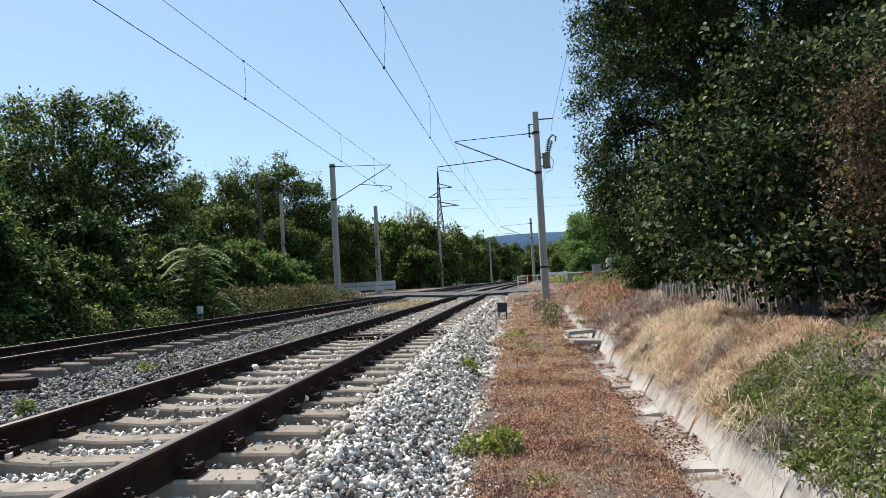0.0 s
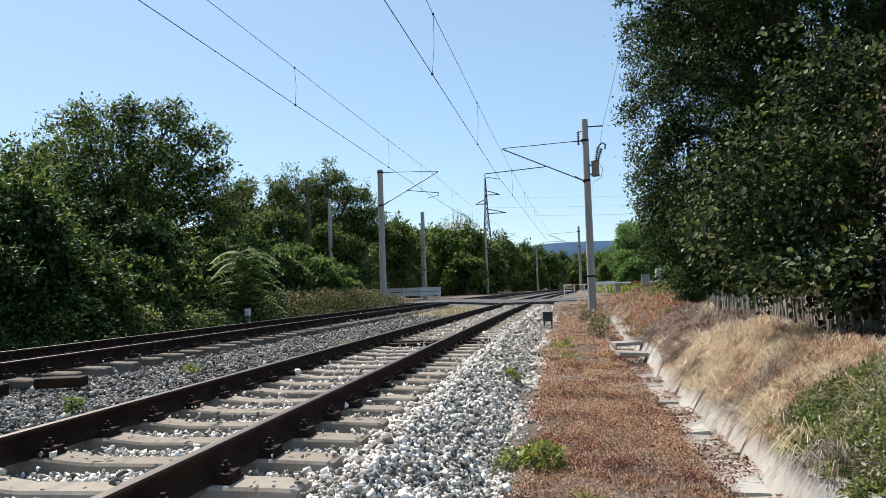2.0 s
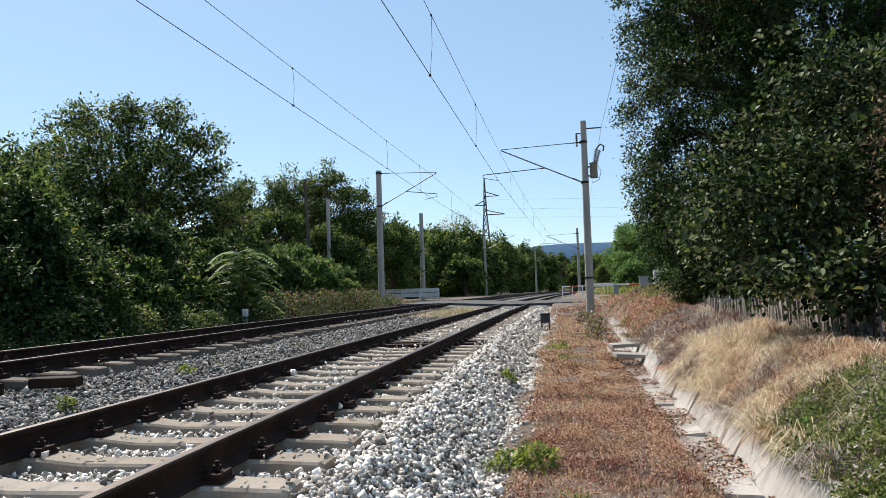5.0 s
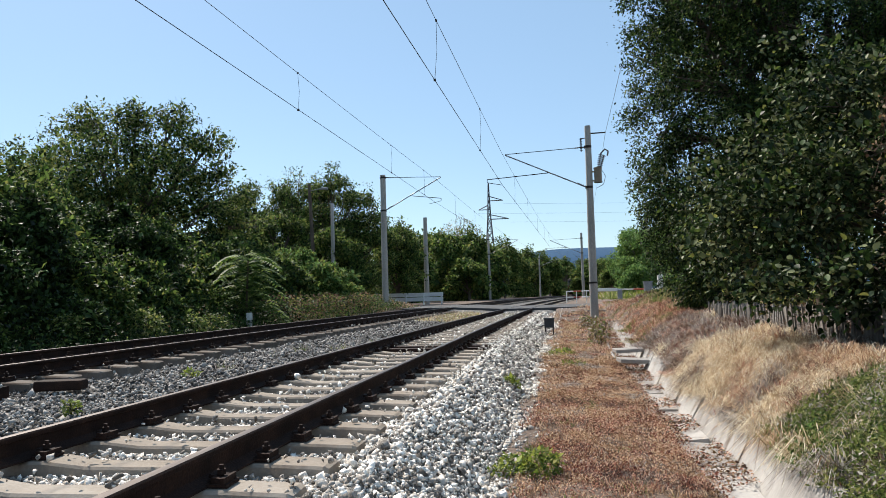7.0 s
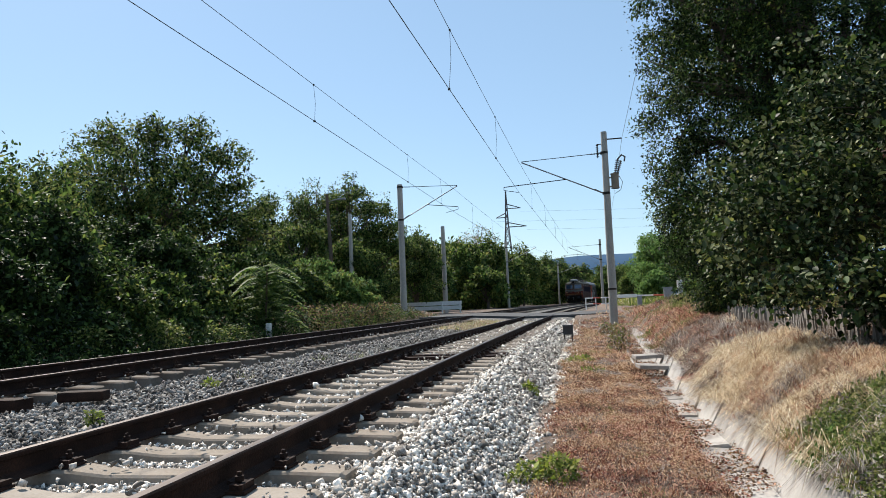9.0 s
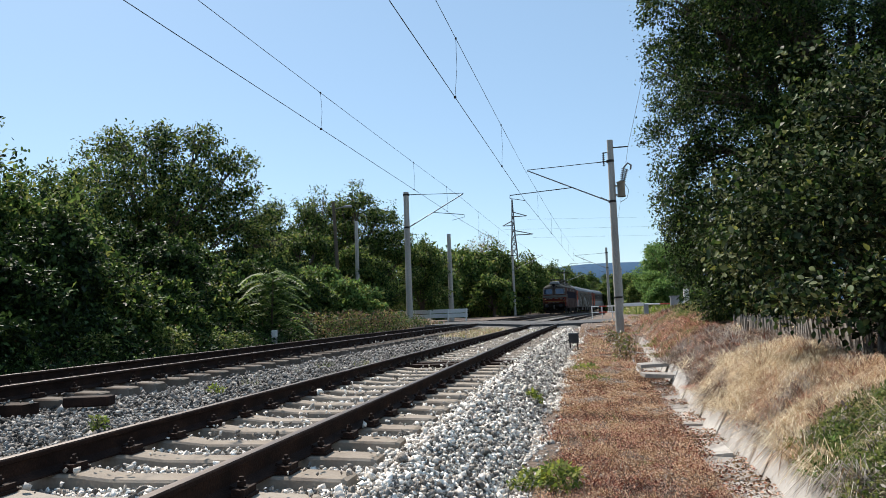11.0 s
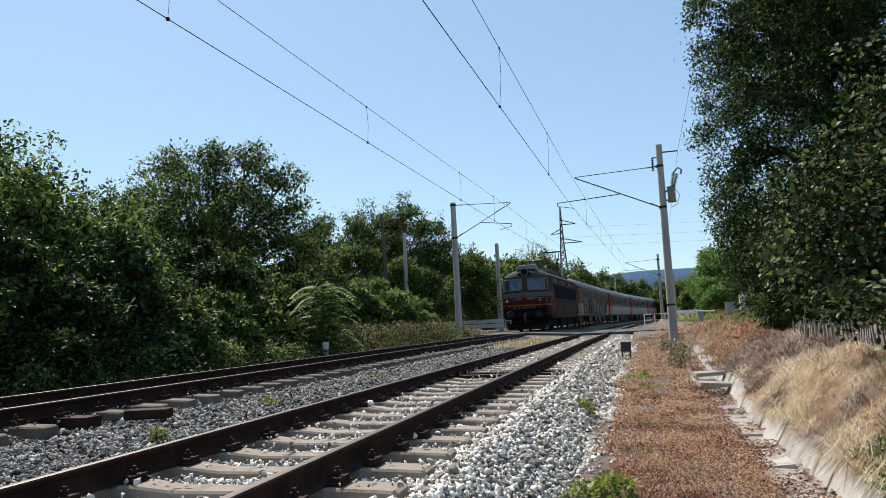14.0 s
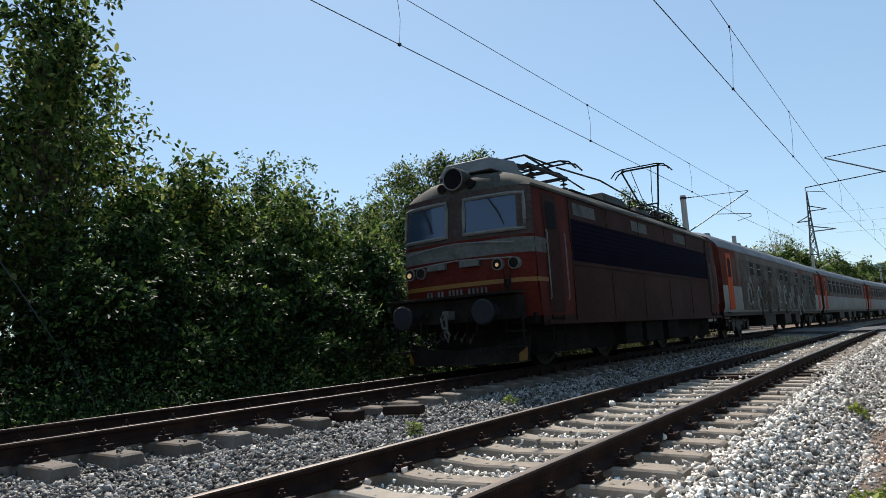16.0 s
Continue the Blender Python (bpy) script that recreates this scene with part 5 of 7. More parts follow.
def leafy_weed(x, y, z, r, h, n, size, mats, label):
    w = tagged(new("weed_plant"), label, "weed", group="weed plants")
    w.matrix_basis = pose(x, y, z)
    sh = Shape()
    for k in range(7):
        a = 0.9 * k
        sh.tube([(0, 0, -0.02), (r * 0.4 * math.cos(a), r * 0.4 * math.sin(a), h * 0.6), (r * 0.7 * math.cos(a), r * 0.7 * math.sin(a), h * 0.85)], 0.004, 4)
    part("stem", sh, M_LEAF_OLIVE, w)
    u = RNG.normal(size=(n, 3))
    u /= np.linalg.norm(u, axis=1)[:, None]
    p = u * (RNG.uniform(0.3, 1, n) ** 0.5)[:, None] * np.array([r, r, h * 0.5]) + np.array([0, 0, h * 0.52])
    part("foliage", leaf_mesh("foliage", p, u, size, mats, 1.4, mi=RNG.choice(len(mats), n)), None, w)


def build_weed_plants():
    yg = [M_YELLOWWEED, M_GRASS]
    for x, y, z, r, h, n, size in ((-0.22, 5.45, -0.57, 0.17, 0.2, 420, 0.035), (-0.42, 5.65, -0.57, 0.13, 0.12, 200, 0.03), (-0.5, 5.4, -0.57, 0.1, 0.1, 120, 0.03), (-0.72, 9.7, -0.53, 0.13, 0.24, 200, 0.04),
                                   (-4.42, 5.85, -0.2, 0.07, 0.15, 90, 0.035), (-4.75, 8.6, -0.14, 0.12, 0.08, 80, 0.03), (0.05, 4.6, -0.58, 0.12, 0.09, 110, 0.025), (-0.05, 16.0, -0.57, 0.3, 0.12, 160, 0.05), (0.15, 13.4, -0.57, 0.25, 0.1, 160, 0.04)):
        leafy_weed(x, y, z, r, h, n, size, yg, "bright yellow-green leafy weed among the stones")
    for x, y in ((1.05, 25.5), (0.75, 27), (1.1, 22.5), (0.9, 19.5)):
        leafy_weed(x + float(bend(y)), y, place_z(x, y), 0.3, 0.5, 260, 0.06, [M_LEAF_DRY, M_GREYTWIG, M_GRASS], "dry brown bushy weed at the drain's edge")
    for x, y, r, h in ((-10.1, 13.2, 0.5, 0.75), (-9.9, 15.6, 0.55, 0.8), (-9.8, 17.6, 0.5, 0.65), (-10.3, 11.4, 0.4, 0.6), (-9.9, 19.0, 0.45, 0.55), (-10.0, 10.0, 0.35, 0.55)):
        leafy_weed(x, y, place_z(x, y), r, h, 560, 0.07, [M_LEAF, M_LEAF_OLIVE, M_GRASS], "fresh green leafy weed beside the far track")
    for x, y in ((-9.9, 27), (-10.4, 30), (-9.8, 33), (-10.6, 25), (-10.2, 35.5), (-11.0, 28.5), (-10.8, 32), (-11.2, 34.5), (-10.0, 24.6), (-9.9, 30.6)):
        leafy_weed(x, y, place_z(x, y), 0.75, 1.1, 620, 0.075, [M_LEAF_DRY, M_DARKWEED, M_LEAF_OLIVE, M_LEAF_DARK], "brown dry bushy weed beside the far track")


# ---------------------------------------------------------------- small things
def build_things():
    # picket fence at the top of the bank
    fence = tagged(new("picket_fence"), "low weathered grey picket fence under the bushes", "fence")
    pk = Shape()
    pk.add([(-0.03, -0.01, 0), (0.03, -0.01, 0), (0.03, 0.01, 0), (-0.03, 0.01, 0), (-0.03, -0.01, 0.36), (0.03, -0.01, 0.36), (0.03, 0.01, 0.36), (-0.03, 0.01, 0.36), (0, -0.01, 0.42), (0, 0.01, 0.42)],
           [(0, 1, 5, 4), (1, 2, 6, 5), (2, 3, 7, 6), (3, 0, 4, 7), (4, 5, 8), (6, 7, 9), (5, 6, 9, 8), (7, 4, 8, 9), (3, 2, 1, 0)])
    me = pk.mesh("picket", M_WOOD)
    y = 7.2
    while y < 14.5:
        x = 2.95 - 0.02 * (y - 7)
        part("picket", me, None, fence, at=pose(x, y, place_z(x, y) - 0.05 + RNG.normal(0, 0.02), RNG.normal(0, 3), RNG.normal(0, 4), 90 + RNG.normal(0, 6)))
        y += float(RNG.uniform(0.075, 0.13))
    for z in (0.08, 0.25):
        sh = Shape()
        sh.tube([(2.985 - 0.02 * (yy - 7), yy, place_z(2.95, yy) + z) for yy in (7.2, 10, 12, 14.5)], 0.02, 4)
        part("fence_rail", sh, M_WOOD, fence)
    # track box on the ballast shoulder
    bx = tagged(new("track_box"), "small dark grey trackside junction box on short legs", "junction box")
    bx.matrix_basis = pose(-0.45, 23.6, -0.55)
    b = Shape()
    b.box((0, 0, 0.36), (0.32, 0.26, 0.28))
    part("case", b, M_BOX, bx, bevel=0.015)
    part("lid", Shape().box((0, 0, 0.515), (0.36, 0.3, 0.03)), M_BOX, bx, bevel=0.008)
    for sx in (-0.12, 0.12):
        for sy in (-0.09, 0.09):
            part("leg", Shape().box((sx, sy, 0.1), (0.04, 0.04, 0.3)), M_IRON, bx)
    cab = Shape()
    cab.tube([(-0.15, 0, 0.3), (-0.4, 0, 0.22), (-0.75, 0.05, 0.28), (-1.1, 0.1, 0.33)], 0.018, 6)
    part("cable", cab, M_IRON, bx, smooth=True)
    # white marker post
    mp = tagged(new("marker_post"), "short white-topped concrete marker post beside the track", "post")
    mp.matrix_basis = pose(-9.62, 20.9, place_z(-9.62, 20.9))
    part("shaft", Shape().box((0, 0, 0.12), (0.15, 0.13, 0.5)), M_POLE, mp, "dark weathered base", bevel=0.02)
    part("cap", Shape().box((0, 0, 0.48), (0.17, 0.15, 0.24)), M_WHITE, mp, "white painted top", bevel=0.03)
    # timber lying by the far track
    t = Shape()
    t.box((0, 0, 0), (0.5, 0.2, 0.11))
    tagged(part("timber", t, M_RUST, None, bevel=0.02, at=pose(-5.4, 7.0, -0.05, 0, 0, 12)), "dark old timber sleeper end lying on the stones", "timber")
    # guard rail before the far pole
    gr = tagged(new("guard_rail"), "white steel guard rail beside the crossing road", "guard rail")
    gr.matrix_basis = pose(-9.7, 58.0, 0.1, 0, 0, 170)
    for z in (0.46, 0.84):
        prof = [(0.0, 0.16), (0.05, 0.11), (0.05, 0.05), (0.0, 0.0), (0.05, -0.05), (0.05, -0.11), (0.0, -0.16), (-0.02, -0.16), (-0.02, 0.16)]
        sh = Shape()
        sh.loft([[(x, -a, z + b) for a, b in prof] for x in (0.0, 1.6, 3.2, 4.9, 6.6)])
        part("beam", sh, M_WHITE, gr, "white corrugated steel beam")
    for x in (0.1, 1.7, 3.3, 4.9, 6.5):
        part("post", Shape().box((x, 0.06, 0.45), (0.1, 0.1, 1.1)), M_WHITE, gr)
    # railing by the crossing
    rl = tagged(new("crossing_railing"), "white and red pipe railing at the level crossing", "railing")
    rl.matrix_basis = pose(0.32, 52, 0.02)
    for x in (0, 0.7, 1.4, 2.1):
        part("post", Shape().tube([(x, 0, 0), (x, 0, 0.86)], 0.035, 8), M_WHITE, rl, smooth=True)
    for z in (0.42, 0.84):
        for k in range(4):
            part("rail", Shape().tube([(-0.05 + 0.55 * k, 0, z), (0.5 + 0.55 * k, 0, z)], 0.035, 8), M_REDP if k % 2 else M_WHITE, rl, smooth=True)
    # closed barrier over the side road
    br = tagged(new("road_barrier"), "lowered white and red road barrier with its counterweight", "barrier")
    br.matrix_basis = pose(3.4, 50, 0.2)
    for k in range(8):
        part("bar", Shape().tube([(-1.0 + 0.8 * k, 0, 0.72 - 0.012 * k), (-0.2 + 0.8 * k, 0, 0.72 - 0.012 * (k + 1))], 0.045, 8), M_REDP if k in (3, 6) else M_WHITE, br, smooth=True)
    part("counterweight", Shape().box((-0.3, 0, 0.7), (1.3, 0.16, 0.22)), M_WHITE, br, "white counterweight", bevel=0.02)
    part("pivot_post", Shape().box((0.5, 0, 0.3), (0.3, 0.35, 0.8)), M_GALV, br, bevel=0.02)
    cb = tagged(new("relay_cabinet"), "grey steel relay cabinet behind the barrier", "cabinet")
    cb.matrix_basis = pose(5.2, 45, 0.22)
    part("case", Shape().box((0, 0, 0.65), (0.48, 0.4, 0.85)), M_GALV, cb, bevel=0.015)
    part("roof", Shape().box((0, 0, 1.09), (0.56, 0.48, 0.05)), M_GALV, cb)
    part("plinth", Shape().box((0, 0, 0.1), (0.5, 0.42, 0.3)), M_CONC, cb)
    part("door", Shape().box((0, -0.205, 0.65), (0.4, 0.012, 0.75)), M_GALV, cb)
    ps = tagged(new("concrete_post"), "white weathered concrete post under the trees", "post")
    ps.matrix_basis = pose(3.95, 30, place_z(3.95, 30))
    part("shaft", Shape().box((0, 0, 0.2), (0.2, 0.18, 1.0)), M_WHITE, ps, bevel=0.02)
    st = tagged(new("short_post"), "short dark wooden post beside the fence", "post")
    st.matrix_basis = pose(3.45, 21.5, place_z(3.45, 21.5))
    part("shaft", Shape().box((0, 0, 0.12), (0.16, 0.16, 0.45)), M_WOOD, st, bevel=0.02)
    # culvert slab where the drain passes under the road
    cv = tagged(new("culvert"), "concrete culvert slab at the drain's mouth", "culvert")
    cv.matrix_basis = pose(1.25, 35.4, -0.12)
    part("slab", Shape().box((0, 0.3, -0.03), (1.7, 1.6, 0.14)), M_CONC, cv, bevel=0.02)
    for k in range(4):
        part("slot", Shape().box((0.1 + 0.18 * k, -0.05, 0.045), (0.05, 0.7, 0.012), rz=-15), M_IRON, cv)
    part("headwall", Shape().box((0.2, -0.5, -0.40), (1.5, 0.15, 0.6)), M_CONC, cv)
    # lattice pylon with its lines
    tw = tagged(new("power_pylon"), "grey steel lattice power pylon behind the trees", "pylon")
    tw.matrix_basis = pose(-15.6, 160, 0)
    H = 26.0
    def half(z):
        return 1.7 - 1.35 * min(1, z / 18.0) - 0.30 * max(0, (z - 18) / 8)
    for sx in (-1, 1):
        for sy in (-1, 1):
            part("leg", Shape().tube([(sx * half(z), sy * half(z), z) for z in (0, 6, 12, 18, 22, H)], 0.11, 5), M_PYLON, tw)
    lv = [0, 3, 6, 8.5, 11, 13, 15, 16.5, 18, 19.5, 21, 22.5, 24]
    lat = Shape()
    for a, b in zip(lv[:-1], lv[1:]):
        for sy in (-1, 1):
            lat.tube([(-half(a), sy * half(a), a), (half(b), sy * half(b), b)], 0.065, 4)
            lat.tube([(half(a), sy * half(a), a), (-half(b), sy * half(b), b)], 0.065, 4)
            lat.tube([(sy * half(a), -half(a), a), (sy * half(b), half(b), b)], 0.065, 4)
        lat.tube([(-half(b), -half(b), b), (half(b), -half(b), b)], 0.065, 4)
    part("lattice", lat, M_PYLON, tw)
    for z, l in ((22.0, 3.2), (20.0, -2.4), (17.8, 4.4)):
        arm = Shape()
        s = 1 if l > 0 else -1
        for sy in (-1, 1):
            arm.tube([(s * half(z), sy * half(z), z), (l, 0, z)], 0.085, 4)
            arm.tube([(s * half(z), sy * half(z), z + 1.0), (l, 0, z)], 0.085, 4)
        part("cross_arm", arm, M_PYLON, tw)
        wire("power_line", (-15.6 + l, 160, z - 0.8), (300, 230, z + 6), 3.0, 0.013, "thin power line far behind the railway")
    # poles among the trees
    lp = tagged(new("lamp_pole"), "leaning wooden lamp pole among the trees", "lamp pole")
    lp.matrix_basis = pose(-16.2, 45, 0)
    part("shaft", Shape().tube([(0.1, 0, 0), (0, 0, 4.5), (-0.18, 0, 8.5)], [0.15, 0.13, 0.1], 10), M_BARK, lp, smooth=True)
    part("lamp_arm", Shape().tube([(-0.15, 0, 8.0), (0.3, 0, 8.1), (0.7, 0, 8.15)], 0.03, 6), M_GALV, lp, smooth=True)
    part("lamp_head", Shape().box((0.85, 0, 8.13), (0.55, 0.22, 0.14)), M_GALV, lp, bevel=0.04)
    lp = concrete_pole("power_pole", -14.8, 45, 0, 7.1, 0.16, 0.11, "plain concrete pole among the trees")
    # stay wire by the far track
    wire("stay_wire", (-9.95, 5.95, -0.15), (-15.0, 4.6, 6.0), 0.0, 0.012, "pale steel stay wire running up into the trees")


M_STRAW_ORANGE = material("straw_orange", [(0.18, 0.095, 0.05), (0.50, 0.31, 0.18), (0.78, 0.60, 0.42)], **{**LEAF, "rough": 0.8})
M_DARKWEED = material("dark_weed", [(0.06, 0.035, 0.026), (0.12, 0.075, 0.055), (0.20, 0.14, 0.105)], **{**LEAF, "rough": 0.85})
M_PYLON = material("dull_zinc", [(0.07, 0.075, 0.08), (0.14, 0.145, 0.15)], 0.8, scale=1, fine=6, bump=0)
M_BOX = material("box_paint", [(0.03, 0.032, 0.036), (0.06, 0.063, 0.07)], 0.5, scale=6, fine=40)


# ---------------------------------------------------------------- the train
def front_at(t):
    """Metres along the line at which the locomotive's front stands."""
    return 11.2 + 16.15 * (16 - t) + 0.019 * (16 - t) ** 2


def shiny_glass(name, colour, metal=0.0):
    m = bpy.data.materials.new(name)
    m.use_nodes = True
    b = m.node_tree.nodes["Principled BSDF"]
    b.inputs["Base Color"].default_value = (*colour, 1)
    b.inputs["Roughness"].default_value = 0.06
    b.inputs["Metallic"].default_value = metal
    b.inputs["Specular IOR Level"].default_value = 0.9
    return m


LOCO_L = 14.6


def nose(u, z):
    """How far the cab's front lies behind its foremost point, across its width and height."""
    return 0.20 * abs(u) ** 2.2 + 0.16 * max(0.0, abs(u) - 0.86) / 0.14 + 0.10 * max(0.0, (z - 2.45)) / 0.95 + 0.12 * max(0.0, 1.5 - z) / 0.5


def half_width(z):
    return 1.475 - 0.05 * max(0.0, z - 2.4) - 0.03 * max(0.0, 1.4 - z)


def roof_rise(u):
    return 0.50 * (1 - abs(u) ** 3.2)


def wheelset(parent, y, r, name="wheelset"):
    w = new(name)
    w.parent = parent
    w.matrix_basis = pose(0, y, r)
    sh = Shape()
    sh.tube([(-0.8, 0, 0), (0.8, 0, 0)], 0.09, 10)
    for s in (-1, 1):
        prof = [(0.68, r + 0.028), (0.715, r + 0.024), (0.73, r), (0.82, r - 0.004), (0.82, r - 0.09), (0.785, r - 0.1), (0.775, 0.2), (0.8, 0.12), (0.7, 0.12), (0.73, r - 0.1), (0.68, r - 0.09)]
        rings = []
        for k in range(24):
            a = 2 * math.pi * k / 24
            rings.append([(s * x, q * math.cos(a), q * math.sin(a)) for x, q in prof])
        rings.append(rings[0])
        sh.loft(rings, caps=False)
    ob = part("wheels", sh, M_IRON, None)
    ob.parent = parent
    ob.name = name
    ob.matrix_basis = pose(0, y, r)
    bpy.data.objects.remove(w)
    return ob


def bogie(parent, y, base, r, mat):
    sh = Shape()
    for s in (-1, 1):
        sh.box((s * 1.0, y, r + 0.12), (0.12, base + 1.3, 0.22))
        for k in (-1, 1):
            sh.box((s * 1.06, y + k * base / 2, r - 0.02), (0.22, 0.34, 0.34))
            sh.tube([(s * 1.02, y + k * base / 2 - 0.33, r - 0.1), (s * 1.02, y + k * base / 2 - 0.33, r + 0.3)], 0.09, 8)
            sh.tube([(s * 1.02, y + k * base / 2 + 0.33, r - 0.1), (s * 1.02, y + k * base / 2 + 0.33, r + 0.3)], 0.09, 8)
        sh.box((s * 0.98, y, r + 0.02), (0.2, 0.8, 0.35))
    sh.box((0, y, r + 0.1), (2.0, 0.5, 0.25))
    return part("bogie_frame", sh, mat, parent, "dirty dark steel bogie frame")


def loco_window(parent, u0, u1, z0, z1, glass, frame_mat, gap=0.0):
    """A windscreen that follows the bent front, with its frame."""
    def at(u, z, d):
        return (u * half_width(z), nose(u, z) - d, z)
    n = 6
    sh = Shape()
    rows = []
    for d in (0.012, -0.02):
        rows.append([[at(u0 + (u1 - u0) * k / n, z, d) for k in range(n + 1)] for z in (z0, (z0 + z1) / 2, z1)])
    for g in rows:
        v = [p for r in g for p in r]
        f = [(r * (n + 1) + k, r * (n + 1) + k + 1, (r + 1) * (n + 1) + k + 1, (r + 1) * (n + 1) + k) for r in range(2) for k in range(n)]
        sh.add(v, f)
    pane = part("windscreen", sh, glass, parent, "dark windscreen that mirrors the sky", smooth=True)
    fr = Shape()
    edge = [at(u0 + (u1 - u0) * k / n, z0, 0.02) for k in range(n + 1)] + [at(u1, z0 + (z1 - z0) * k / 4, 0.02) for k in range(1, 5)]
    edge += [at(u1 - (u1 - u0) * k / n, z1, 0.02) for k in range(1, n + 1)] + [at(u0, z1 - (z1 - z0) * k / 4, 0.02) for k in range(1, 4)]
    fr.tube(edge + edge[:2], 0.038, 6, caps=False)
    part("window_frame", fr, frame_mat, pane, "pale worn window frame", smooth=True)
    w = Shape()
    um = u0 + (u1 - u0) * 0.45
    w.tube([at(um, z1 - 0.02, 0.05), at(um + 0.16, (z0 + z1) / 2 - 0.05, 0.04)], 0.012, 5)
    w.tube([at(um + 0.10, (z0 + z1) / 2 + 0.12, 0.035), at(um + 0.2, z0 + 0.12, 0.03)], 0.010, 5)
    part("wiper", w, M_IRON, pane)
    return pane


def pantograph(parent, y, up, mats):
    """A folding current collector: base frame, insulators, arms and a wide head."""
    base = Shape()
    for s in (-1, 1):
        base.box((s * 0.5, y, 4.27), (0.07, 2.1, 0.07))
    for k in (-0.95, 0.0, 0.95):
        base.box((0, y + k, 4.27), (1.07, 0.07, 0.07))
    p = part("pantograph_base", base, M_IRON, parent, "dark steel current collector base")
    for s in (-1, 1):
        for k in (-0.85, 0.85):
            ins = Shape()
            insulator(ins, (s * 0.5, y + k, 3.86), (s * 0.5, y + k, 4.25), 0.10, 4)
            part("insulator", ins, M_IRON, p, "dark ribbed insulator")
    arm = Shape()
    if up:
        for s in (-1, 1):
            arm.tube([(s * 0.18, y + 0.8, 4.32), (s * 0.30, y + 0.62, 4.72), (s * 0.62, y - 0.1, 5.84)], 0.03, 6)
            arm.tube([(s * 0.08, y + 0.75, 4.36), (s * 0.2, y + 0.35, 5.1), (s * 0.34, y + 0.05, 5.84)], 0.014, 5)
        arm.tube([(-0.3, y + 0.62, 4.72), (0.3, y + 0.62, 4.72)], 0.026, 6)
        arm.tube([(-0.62, y - 0.1, 5.84), (0.62, y - 0.1, 5.84)], 0.026, 6)
        arm.box((0, y + 0.8, 4.32), (0.5, 0.25, 0.16))
        hz = 5.9
    else:
        for s in (-1, 1):
            arm.tube([(s * 0.42, y + 0.8, 4.32), (s * 0.5, y - 1.1, 4.46), (s * 0.32, y + 0.7, 4.56)], 0.026, 6)
        arm.tube([(-0.5, y - 1.1, 4.46), (0.5, y - 1.1, 4.46)], 0.022, 6)
        hz = 4.6
    part("arm", arm, M_IRON, p, smooth=True)
    hd = Shape()
    hy_ = y + (0.05 if up else 0.7)
    for k in (-0.18, 0.18):
        hd.tube([(-0.98, hy_ + k, hz - 0.24), (-0.82, hy_ + k, hz - 0.06), (-0.6, hy_ + k, hz), (0.6, hy_ + k, hz), (0.82, hy_ + k, hz - 0.06), (0.98, hy_ + k, hz - 0.24)], 0.022, 6)
    for s in (-0.6, 0.6):
        hd.tube([(s, hy_ - 0.18, hz), (s, hy_ + 0.18, hz)], 0.02, 6)
    part("collector_head", hd, M_IRON, p, "wide collector head", smooth=True)


